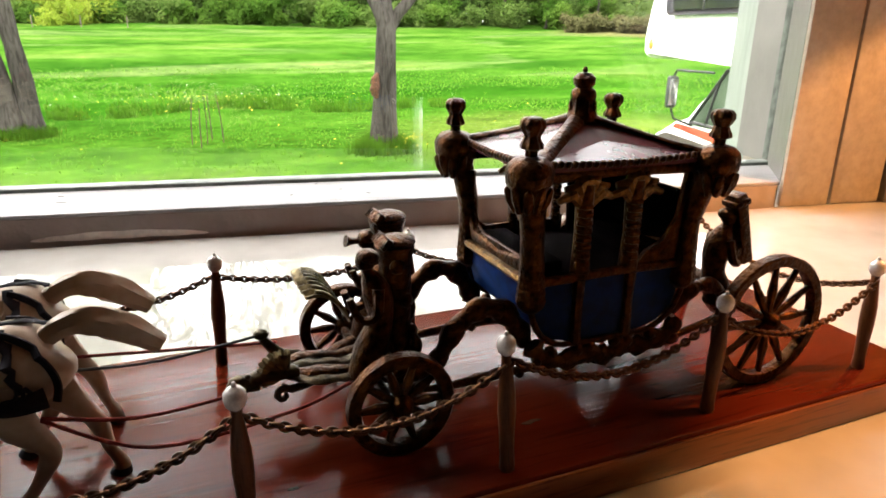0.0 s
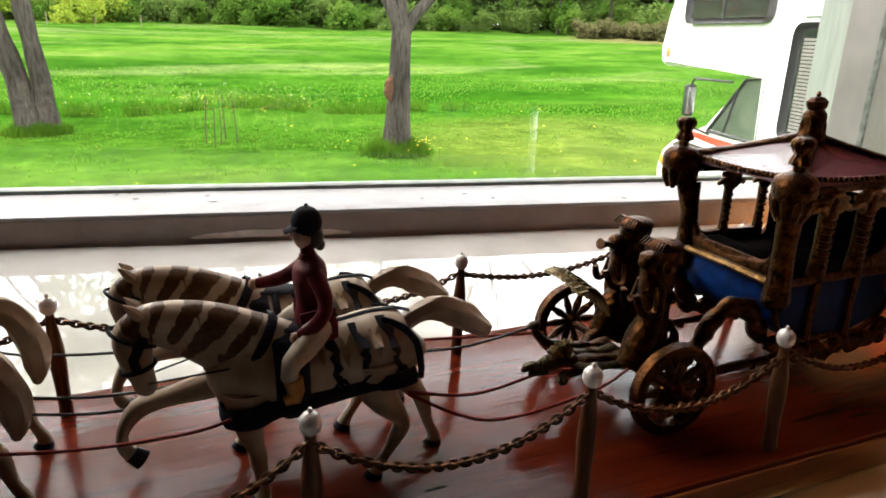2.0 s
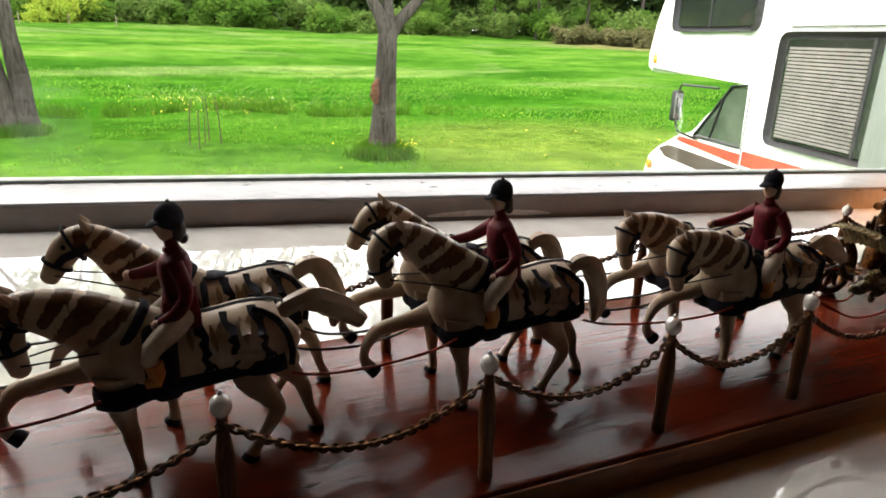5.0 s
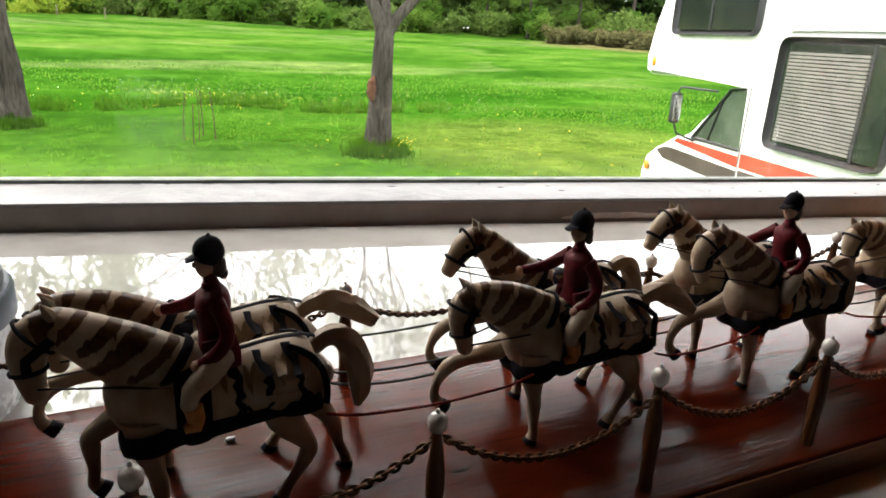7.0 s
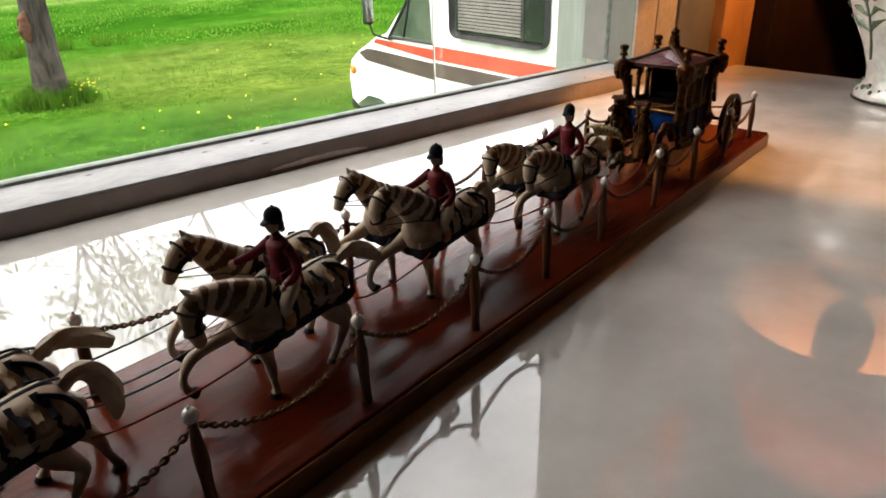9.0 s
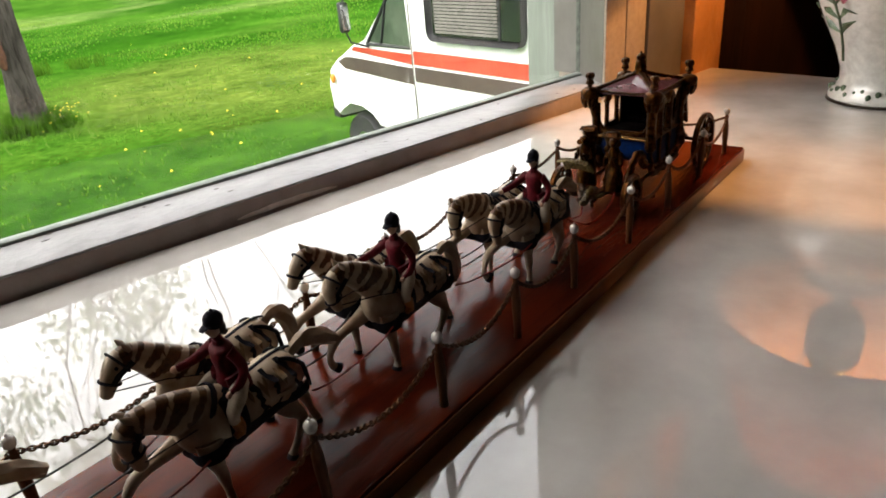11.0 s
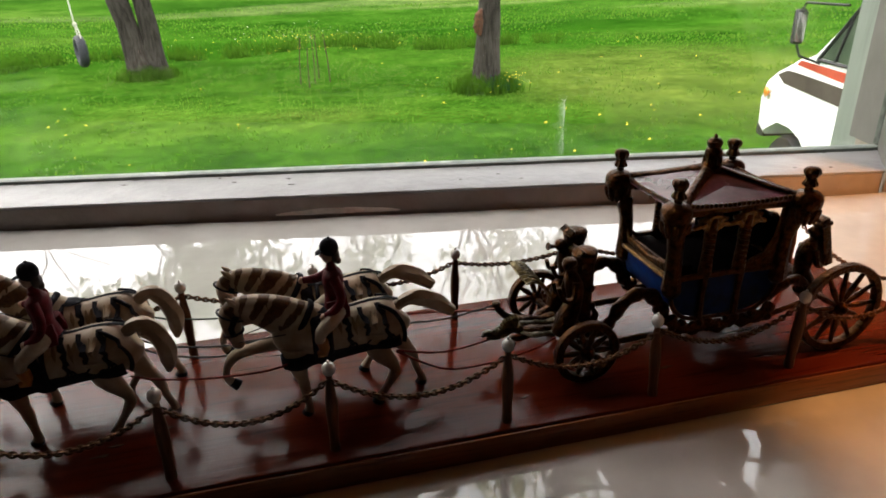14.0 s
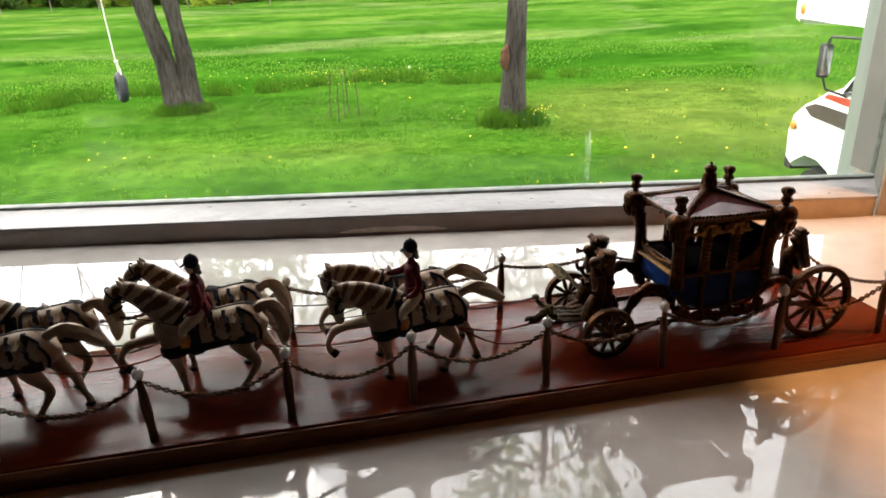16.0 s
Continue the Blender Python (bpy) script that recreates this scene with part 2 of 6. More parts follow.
def prism(bm, outline, lo, hi, axis=1, slot=0, bevel=0.0):
    """A flat outline (two coordinates) given thickness along an axis."""
    def at(p, h):
        q = list(p)
        q.insert(axis, h)
        return bm.verts.new(q)
    a, b = [at(p, lo) for p in outline], [at(p, hi) for p in outline]
    fs = [bm.faces.new(a), bm.faces.new(b[::-1])]
    n = len(a)
    for k in range(n):
        fs.append(bm.faces.new((a[k], b[k], b[(k + 1) % n], a[(k + 1) % n])))
    for f in fs:
        f.material_index = slot
    if bevel:
        es = [e for f in fs[:2] for e in f.edges]
        bmesh.ops.bevel(bm, geom=es, offset=bevel, segments=2, profile=0.5, affect="EDGES", material=-1)


def ball(bm, c, r, slot=0, u=12, v=8, squash=(1, 1, 1)):
    g = bmesh.ops.create_uvsphere(bm, u_segments=u, v_segments=v, radius=1.0)
    for x in g["verts"]:
        x.co = Vector(c) + Vector((x.co.x * r * squash[0], x.co.y * r * squash[1], x.co.z * r * squash[2]))
        for f in x.link_faces:
            f.material_index = slot


# ---- the house ----
def house_part(name, lo, hi, material, label="", bevel=0.002, parent=None, category=""):
    bm = bmesh.new()
    box(bm, lo, hi, bevel)
    ob = part(name, bm, material, None, label, True, HOUSE)
    if parent is not None:
        ob.parent = parent
        ob.matrix_parent_inverse = parent.matrix_world.inverted()
    elif label:
        tagged(ob, label, category, "", "structure")
    return ob


WIN_L, WIN_R, WIN_T = -0.85, 0.430, 0.75
CASE_L = 0.4045
bm = bmesh.new()
for lo, hi in (((-2.6, 0.0, FLOOR_Z), (WIN_L - 0.05, 0.11, CEIL_Z)), ((WIN_R + 0.022, 0.003, FLOOR_Z), (0.578, 0.11, CEIL_Z)),
               ((WIN_L - 0.05, 0.003, FLOOR_Z), (WIN_R + 0.022, 0.11, -0.05)), ((WIN_L - 0.05, 0.0, WIN_T + 0.05), (WIN_R + 0.022, 0.11, CEIL_Z))):
    box(bm, lo, hi)
wall = tagged(part("wall_north", bm, M["cream_wall"], None, "", False, HOUSE), "cream painted wall round a wide window", "wall", "", "structure")
house_part("wall_east_return", (0.578, -0.02, FLOOR_Z), (0.658, 0.11, CEIL_Z), M["orange_wall"], "orange-tan wall strip glowing in warm lamplight", 0.003, None, "wall")
# solid block in place of the dark opening beyond the orange wall
house_part("unlit_room_block", (0.658, -0.05, FLOOR_Z), (2.6, 0.11, CEIL_Z), M["dark_wood"], "solid dark brown block standing in for the unlit room beyond the table", 0.006, None, "door")
house_part("wall_east", (2.6, -3.4, FLOOR_Z), (2.7, 0.16, CEIL_Z), M["dark_wood"], "unseen dark wall closing the room", 0, None, "wall")
# unseen walls and ceiling, coloured dark so that little light bounces back
house_part("wall_south", (-2.7, -3.5, FLOOR_Z), (2.7, -3.4, CEIL_Z), M["plaster"], "plain painted wall behind the table", 0, None, "wall")
house_part("wall_west", (-2.7, -3.4, FLOOR_Z), (-2.6, 0.16, CEIL_Z), M["plaster"], "plain painted side wall", 0, None, "wall")
house_part("floor", (-2.7, -3.5, FLOOR_Z - 0.1), (2.7, 0.16, FLOOR_Z), M["carpet"], "brown carpeted floor", 0, None, "floor")
house_part("ceiling", (-2.7, -3.5, CEIL_Z), (2.7, 0.16, CEIL_Z + 0.1), M["ceiling"], "unseen ceiling, coloured dark brown to hold down bounced light", 0, None, "ceiling")

# window: glass line at v = 0.07
win = thing("window_1", "wide white-painted picture window with chipped sill", "window", HOUSE, "", "structure")


def win_part(name, lo, hi, material, label="", bevel=0.002):
    bm = bmesh.new()
    box(bm, lo, hi, bevel)
    return part(name, bm, material, win, label)


win_part("window_sill", (WIN_L, 0.0020, 0.0035), (WIN_R + 0.013, 0.060, 0.006), M["white_paint"], "white gloss sill with chipped paint", 0.0009)
win_part("sill_face", (WIN_L, 0.0020, -0.0495), (CASE_L - 0.0004, 0.024, 0.0034), M["sill_face"], "taupe face below the sill, cream with its shade in the colour", 0.0003)
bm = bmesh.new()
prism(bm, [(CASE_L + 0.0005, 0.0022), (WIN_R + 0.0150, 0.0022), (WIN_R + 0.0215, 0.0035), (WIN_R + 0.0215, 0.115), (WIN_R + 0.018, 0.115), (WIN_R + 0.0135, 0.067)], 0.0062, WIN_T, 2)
part("jamb", bm, M["jamb"], win, "white splayed side jamb with its shade in the colour", False)
win_part("casing", (CASE_L, -0.0020, TABLE_Z + 0.0004), (0.4452, 0.0018, WIN_T + 0.1), M["cream_wall"], "flat cream casing board", 0.0012)
win_part("head", (WIN_L, 0.0, WIN_T), (WIN_R + 0.0215, 0.11, WIN_T + 0.05), M["white_paint"])
win_part("jamb", (WIN_L - 0.05, 0.0, 0.0), (WIN_L, 0.11, WIN_T), M["white_paint"])
win_part("outer_sill", (WIN_L, 0.082, -0.0495), (WIN_R, 0.17, -0.03), M["white_paint"])
win_part("seal", (WIN_L, 0.0605, 0.0), (WIN_R + 0.014, 0.074, 0.0085), M["seal"], "grey weathered glazing bead", 0.001)
win_part("seal", (WIN_R + 0.0122, 0.0625, 0.0088), (WIN_R + 0.0158, 0.074, WIN_T), M["dark_seal"], "dark grey glazing bead", 0.001)
pane = win_part("pane", (WIN_L, 0.066, 0.007), (WIN_R + 0.0168, 0.070, WIN_T), M["glass"], "clear window glass", 0)
pane.visible_shadow = False


def smear_material():
    """A dried streak of dirt on the glass: milky in the middle, clear at its edges."""
    m = bpy.data.materials.new("dried_streak_on_glass")
    m.use_nodes = True
    nodes, links = m.node_tree.nodes, m.node_tree.links
    out = nodes["Material Output"]
    vec = coords(nodes, links, 1.0)
    sep = nodes.new("ShaderNodeSeparateXYZ")
    links.new(vec, sep.inputs[0])
    across, along = nodes.new("ShaderNodeMapRange"), nodes.new("ShaderNodeMapRange")
    across.inputs["From Min"].default_value, across.inputs["From Max"].default_value = 0.145, 0.157
    along.inputs["From Min"].default_value, along.inputs["From Max"].default_value = 0.010, 0.064
    links.new(sep.outputs[0], across.inputs[0])
    links.new(sep.outputs[2], along.inputs[0])
    a = ramp(nodes, links, across.outputs[0], [(0.0, (0, 0, 0)), (0.45, (0.35, 0.35, 0.35)), (0.62, (1, 1, 1)), (0.7, (0, 0, 0))])
    b = ramp(nodes, links, along.outputs[0], [(0.0, (0, 0, 0)), (0.12, (0.16, 0.16, 0.16)), (0.5, (0.08, 0.08, 0.08)), (0.8, (0.3, 0.3, 0.3)), (1.0, (0, 0, 0))])
    n = ramp(nodes, links, noise_node(nodes, links, vec, 260.0, 3.0), [(0.3, (0.3, 0.3, 0.3)), (0.7, (1, 1, 1))])
    f = mix(nodes, links, 1.0, mix(nodes, links, 1.0, a, b, "MULTIPLY"), n, "MULTIPLY")
    clear, milky, sh = nodes.new("ShaderNodeBsdfTransparent"), nodes.new("ShaderNodeBsdfTranslucent"), nodes.new("ShaderNodeMixShader")
    milky.inputs["Color"].default_value = (0.85, 0.87, 0.84, 1)
    links.new(f, sh.inputs[0])
    links.new(clear.outputs[0], sh.inputs[1])
    links.new(milky.outputs[0], sh.inputs[2])
    links.new(sh.outputs[0], out.inputs["Surface"])
    return m


bm = bmesh.new()
bm.faces.new([bm.verts.new(p) for p in ((0.145, 0.0652, 0.010), (0.157, 0.0652, 0.010), (0.157, 0.0652, 0.064), (0.145, 0.0652, 0.064))])
streak = part("dirt_streak", bm, smear_material(), win, "pale dried streak on the glass")
streak.visible_shadow = False
# outer reveal: a flared white-painted board wall standing out beside the glass
# green in this white is the lawn's reflected tint put into the colour
M["outer_board"] = mat("lawn_tinted_white_paint", (0.12, 0.145, 0.125), (0.19, 0.215, 0.19), 30, 0.5, 0.0, 0.08, 60, stretch=(1, 1, 0.12))
EDGE = [(0.4475, 0.0755), (0.4575, 0.104), (0.4587, 0.1035), (0.4700, 0.136), (0.4712, 0.1355), (0.4800, 0.168), (0.4812, 0.1675), (0.4905, 0.2)]
for k, ((u0, v0), (u1, v1)) in enumerate(zip(EDGE[::2], EDGE[1::2])):
    bm = bmesh.new()
    prism(bm, [(u0, v0), (u1, v1), (u1 + 0.03, v1), (u0 + 0.03, v0)], -0.6, WIN_T + 0.3, 2)
    tagged(part("outer_reveal_board", bm, M["outer_board"], None, "", False, HOUSE), "white outdoor board beside the window glass with the lawn's green tint in its colour", "trim", "", "structure")
# wall boards to the right of the window, with a dark crack at the joint
house_part("trim_panel", (0.4474, -0.002, TABLE_Z + 0.0004), (0.490, 0.003, WIN_T + 0.1), M["cream_wall"], "cream vertical wall board beside the casing", 0.002, None, "trim")
# shares the jamb's white with shade in the colour
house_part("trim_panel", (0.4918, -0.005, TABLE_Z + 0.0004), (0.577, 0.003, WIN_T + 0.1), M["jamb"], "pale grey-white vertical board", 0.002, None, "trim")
# table
table = thing("table", "white glossy laminate table against the window", "table", HOUSE)
bm = bmesh.new()
N = 60
back = [(-0.66 + 1.295 * k / N, -0.0015 + 0.0016 * math.sin(k * 0.9) + 0.0012 * math.sin(k * 0.37 + 1)) for k in range(N + 1)]
prism(bm, back + [(0.635, -0.48), (-0.66, -0.48)], TABLE_Z - 0.03, TABLE_Z, 2)
part("tabletop", bm, M["table"], table)
for u, v in ((-0.6, -0.06), (0.57, -0.06), (-0.6, -0.42), (0.57, -0.42)):
    bm = bmesh.new()
    box(bm, (u - 0.03, v - 0.03, FLOOR_Z), (u + 0.03, v + 0.03, TABLE_Z - 0.03), 0.004)
    part("leg", bm, M["white_paint"], table)
bm = bmesh.new()
box(bm, (-0.62, -0.45, TABLE_Z - 0.11), (0.57, -0.43, TABLE_Z - 0.0305))
part("apron", bm, M["white_paint"], table)

# ---- table lamp with a flowered jar base ----
M["jar"] = mat("white_porcelain", (0.42, 0.42, 0.39), (0.50, 0.49, 0.45), 20, 0.14, 0.0, coat=0.5)
M["jar_green"] = mat("painted_green_leaf", (0.04, 0.07, 0.04), (0.10, 0.14, 0.08), 120, 0.25)
M["jar_pink"] = mat("painted_pink_flower", (0.32, 0.10, 0.13), (0.48, 0.2, 0.22), 120, 0.25)
M["shade"] = mat("pleated_lampshade", (0.075, 0.052, 0.036), (0.105, 0.078, 0.054), 40, 0.85, spec=0.1)
sn, sl = M["shade"].node_tree.nodes, M["shade"].node_tree.links
thin, blend = sn.new("ShaderNodeBsdfTranslucent"), sn.new("ShaderNodeMixShader")
thin.inputs["Color"].default_value, blend.inputs[0].default_value = (0.7, 0.4, 0.2, 1), 0.2
sl.new(sn["Principled BSDF"].outputs[0], blend.inputs[1])
sl.new(thin.outputs[0], blend.inputs[2])
sl.new(blend.outputs[0], sn["Material Output"].inputs["Surface"])
M["brass_wire"] = mat("bright_brass_wire", (0.45, 0.30, 0.10), (0.6, 0.42, 0.16), 200, 0.25, 0.9)
M["brass"] = mat("dark_lamp_fitting", (0.02, 0.015, 0.01), (0.05, 0.035, 0.02), 200, 0.4, 0.6)
LAMP = HOUSE @ Matrix.Translation((0.550, -0.264, TABLE_Z))
lamp = thing("table_lamp", "table lamp with white flowered porcelain jar base and lit shade", "lamp", LAMP)
JAR = [(0.0, 0.0), (0.052, 0.0), (0.055, 0.003), (0.055, 0.009), (0.050, 0.015), (0.046, 0.022), (0.047, 0.034), (0.056, 0.058), (0.070, 0.085), (0.083, 0.115), (0.088, 0.14), (0.085, 0.163), (0.072, 0.185), (0.052, 0.199), (0.043, 0.205), (0.043, 0.216), (0.0, 0.218)]
bm = bmesh.new()
lathe(bm, JAR, 40)
jar = part("jar", bm, M["jar"], lamp, "white porcelain jar with painted flowers")
bm = bmesh.new()
lathe(bm, [(0.0535, 0.0003), (0.0565, 0.001), (0.0565, 0.003), (0.0553, 0.0035)], 40)
part("base_rim", bm, M["brass"], lamp, "dark foot rim")
bm = bmesh.new()
lathe(bm, [(0.050, 0.2185), (0.051, 0.221), (0.040, 0.228), (0.012, 0.236), (0.010, 0.262), (0.022, 0.270), (0.030, 0.282), (0.033, 0.300), (0.033, 0.335), (0.026, 0.350), (0.016, 0.358), (0.0, 0.359)], 24)
part("socket", bm, M["brass"], lamp, "dark bulb socket")
bm = bmesh.new()
tube(bm, [(-0.048, 0, 0.330), (0.0, 0, 0.330), (0.048, 0, 0.330)], 0.003, 8)
ball(bm, (-0.049, 0, 0.330), 0.006, 0, 10, 8)
part("switch_key", bm, M["brass"], lamp, "dark switch key")
for s in (-1, 1):
    bm = bmesh.new()
    tube(bm, spline([(0.030 * s, 0.02, 0.312), (0.052 * s, 0.02, 0.350), (0.060 * s, 0.015, 0.420), (0.04 * s, 0.005, 0.485), (0.004 * s, 0, 0.50)], 4), 0.0016, 6)
    part("harp", bm, M["brass_wire"], lamp, "bright brass wire")
bm = bmesh.new()
rows = [(0.150, 0.276), (0.149, 0.270), (0.146, 0.270), (0.145, 0.276), (0.118, 0.38), (0.085, 0.50), (0.0865, 0.503), (0.0885, 0.50), (0.121, 0.38)]
rings = []
for r, h in rows:
    rings.append([bm.verts.new(((r + 0.0016 * math.cos(40 * a)) * math.cos(a), (r + 0.0016 * math.cos(40 * a)) * math.sin(a), h)) for a in [2 * math.pi * k / 160 for k in range(160)]])
for k in range(len(rings)):
    bridge(bm, rings[k], rings[(k + 1) % len(rings)])
shade = part("shade", bm, M["shade"], lamp, "cream pleated cone lampshade")
bm = bmesh.new()
for a in (0.3, 2.4, 4.5):
    tube(bm, [(0, 0, 0.5), (0.086 * math.cos(a), 0.086 * math.sin(a), 0.5)], 0.0015, 6)
part("spider", bm, M["brass_wire"], lamp, "wire spider holding the shade")


def jar_radius(h):
    for (r1, h1), (r2, h2) in zip(JAR[1:], JAR[2:]):
        if h1 <= h <= h2:
            return r1 + (r2 - r1) * (h - h1) / max(h2 - h1, 1e-6)
    return 0.05


def on_jar(az, h, off=0.0006):
    r = jar_radius(h) + off
    return Vector((r * math.cos(az), r * math.sin(az), h))


rnd = random.Random(4)
for stem in range(6):
    a0 = stem * 1.05 + 0.3
    bm = bmesh.new()
    pts = [on_jar(a0 + 0.35 * math.sin(k * 0.5) * 0.6, 0.045 + 0.015 * k, 0.0004) for k in range(10)]
    tube(bm, pts, 0.0014, 6)
    for k in range(2, 10):
        for s in (-1, 1):
            c = pts[k]
            az = math.atan2(c.y, c.x)
            tip = on_jar(az + s * 0.3, c.z + 0.012 * rnd.uniform(0.2, 1.4))
            mid = on_jar(az + s * 0.15, c.z + 0.01)
            tube(bm, [c, mid, tip], [0.0006, 0.0045, 0.0006], 6, flat=0.25)
    part("leaf_spray", bm, M["jar_green"], lamp, "painted dark green stem and leaves")
    for k in (5, 8):
        bm = bmesh.new()
        az = math.atan2(pts[k].y, pts[k].x)
        for p in range(5):
            q = on_jar(az + 0.2 + 0.09 * math.cos(p * 1.257), pts[k].z + 0.008 * math.sin(p * 1.257), 0.0004)
            ball(bm, q, 0.006, 0, 8, 6, (0.5, 0.5, 1))
        part("flower", bm, M["jar_pink"], lamp, "painted dusty pink blossom")
bm = bmesh.new()
for k in range(40):
    az = 2 * math.pi * k / 40
    ball(bm, on_jar(az, 0.014 + 0.003 * math.sin(k * 2.1), 0.0002), 0.004 + 0.0015 * math.sin(k * 1.3), 0, 6, 4, (0.6, 0.6, 0.7))
part("border", bm, M["jar_green"], lamp, "painted grey-green leaf border")
M["bulb"] = bpy.data.materials.new("warm_bulb")
M["bulb"].use_nodes = True
nb = M["bulb"].node_tree.nodes["Principled BSDF"]
nb.inputs["Emission Color"].default_value, nb.inputs["Emission Strength"].default_value = (1.0, 0.55, 0.2, 1), 6.0
bm = bmesh.new()
ball(bm, (0, 0, 0.388), 0.028, 0, 16, 10)
bulb = part("bulb", bm, M["bulb"], lamp, "glowing warm bulb")
# the bulb's light leaves it just above and just below, clear of its glass
for n, h in enumerate((0.435,)):
    glow = new("lamp_light", bpy.data.lights.new("lamp_light", "POINT"))
    glow.data.energy, glow.data.color, glow.data.shadow_soft_size = LAMP_POWER, (1.0, 0.44, 0.14), 0.015
    glow.matrix_world = LAMP @ Matrix.Translation((0, 0, h))


# ---- display board ----
BX0, BX1, BY0, BY1 = -0.47, 0.227, -0.0055, 0.1005
board = thing("display_board", "long polished mahogany display board lying on the table", "board")
bm = bmesh.new()
box(bm, (BX0, BY0, -0.0121), (BX1, BY1, 0.0), 0.0012)
part("panel", bm, M["board"], board, "glossy red-brown top")
bm = bmesh.new()
box(bm, (BX0 + 0.001, BY0 - 0.0012, -0.0120), (BX1 - 0.001, BY0 - 0.0001, -0.0013), 0.0005)
part("edge_strip", bm, M["board_edge"], board, "lighter wooden edge strip")

# worn spots in the varnish and a crumb of plaster
M["bare_wood"] = mat("dull_bare_wood", (0.010, 0.005, 0.003), (0.05, 0.022, 0.012), 500, 0.8, spec=0.1)
rnd = random.Random(77)
for x, y in ((-0.158, 0.031), (-0.151, 0.026), (-0.133, 0.032), (-0.156, 0.021), (-0.143, 0.038), (-0.236, 0.014), (-0.305, 0.027), (-0.072, 0.088), (-0.066, 0.085), (0.012, 0.012), (0.062, 0.030), (0.070, 0.036), (0.082, 0.016), (-0.034, 0.016)):
    a = rnd.uniform(0.0016, 0.0034)
    bm = bmesh.new()
    prism(bm, [(x + a * math.cos(j * 0.628) * rnd.uniform(0.5, 1.3), y + 0.0005 + (0.0003 + 0.22 * a) * math.sin(j * 0.628) * rnd.uniform(0.4, 1.3)) for j in range(10)], -0.0003, 0.00008, 2)
    part("varnish_chip", bm, M["bare_wood"], board, "dull chip in the varnish", False)
bm = bmesh.new()
ball(bm, (-0.366, 0.065, 0.0008), 0.9 * 0.001, 0, 8, 6, (1.8, 1.0, 0.85))
for v in bm.verts:
    v.co += Vector((1, 1, 0.4)) * 0.0006 * noise.noise(v.co * 900)
tagged(part("crumb", bm, M["pearl"]), "small pale crumb lying on the polished board", "crumb")

# ---- posts with pearl tops ----
def make_post():
    p = thing("rope_post", "turned dark wooden post with a pearl bead on top", "post", None, "posts round the board")
    bm = bmesh.new()
    lathe(bm, [(0.0019, 0.0), (0.0021, 0.001), (0.0019, 0.004), (0.0020, 0.010), (0.0024, 0.017), (0.0023, 0.023), (0.0016, 0.029), (0.0013, 0.032), (0.0013, 0.0335)], 12)
    part("shaft", bm, M["post"], p)
    bm = bmesh.new()
    lathe(bm, [(0.0002, 0.0330), (0.0014, 0.0334), (0.0023, 0.0345), (0.00255, 0.0360), (0.0023, 0.0374), (0.0014, 0.0384), (0.0006, 0.0387), (0.0004, 0.0396), (0.0001, 0.0398)], 14)
    part("pearl", bm, M["pearl"], p, "white pearl bead")
    return p


FRONT = [(-0.455, 0.006), (-0.392, 0.005), (-0.3246, 0.0036), (-0.2579, 0.0015), (-0.1905, 0.0005), (-0.1282, 0.0020), (-0.0688, 0.0020), (0.0, 0.0), (0.0652, 0.0), (0.1347, 0.0023), (0.2032, 0.0040)]
BACK = [(-0.455, 0.085), (-0.388, 0.085), (-0.3236, 0.0880), (-0.257, 0.0860), (-0.1914, 0.0832), (-0.128, 0.0876), (-0.0675, 0.0875), (0.0012, 0.0864), (0.0705, 0.0893), (0.137, 0.088), (0.205, 0.088)]
first = make_post()
first.matrix_world = pose(FRONT[0][0], FRONT[0][1], 0)
rnd = random.Random(7)
for x, y in FRONT[1:] + BACK:
    copy_thing(first, pose(x, y, 0, rnd.uniform(-2.2, 2.2), rnd.uniform(-2.2, 2.2), rnd.uniform(0, 360)))


def chain(a, b, sag, seed):
    """A hanging chain of oval links between two posts."""
    bm = bmesh.new()
    a, b = Vector((*a, 0.0318)), Vector((*b, 0.0318))
    n = max(int((b - a).length * (1 + 2.6 * (sag / (b - a).length) ** 2) / 0.0018), 6)
    pts = [a.lerp(b, k / n) - Vector((0, 0, sag * (1 - (2 * k / n - 1) ** 2))) for k in range(n + 1)]
    for k in range(n):
        p, q = pts[k], pts[k + 1]
        t = (q - p).normalized()
        s = t.cross(Vector((0, 0, 1))).normalized()
        u = t.cross(s)
        w = (s + u).normalized() if k % 2 else (s - u).normalized()
        c = (p + q) / 2
        loops = []
        for i in range(9):
            an = 2 * math.pi * i / 9
            rad = t * math.cos(an) * 0.00142 + w * math.sin(an) * 0.00092
            out = (t * math.cos(an) + w * math.sin(an)).normalized()
            nn = t.cross(w)
            loops.append(ring(bm, c + rad, out * 0.00046, nn * 0.00046, 6))
        for i in range(9):
            bridge(bm, loops[i], loops[(i + 1) % 9])
    return tagged(part("chain", bm, M["chain"]), "fine dark brass chain hanging between two posts", "chain", "chains round the board")


SAG_F = [0.012, 0.012, 0.013, 0.013, 0.012, 0.013, 0.013, 0.011, 0.011, 0.012]
for k in range(len(FRONT) - 1):
    chain(FRONT[k], FRONT[k + 1], SAG_F[k], k)
for k in range(len(BACK) - 1):
    chain(BACK[k], BACK[k + 1], (0.006, 0.007, 0.008, 0.007, 0.008, 0.007, 0.008, 0.005, 0.009, 0.010)[k], k)
chain(FRONT[-1], BACK[-1], 0.011, 3)
chain(FRONT[0], BACK[0], 0.011, 3)


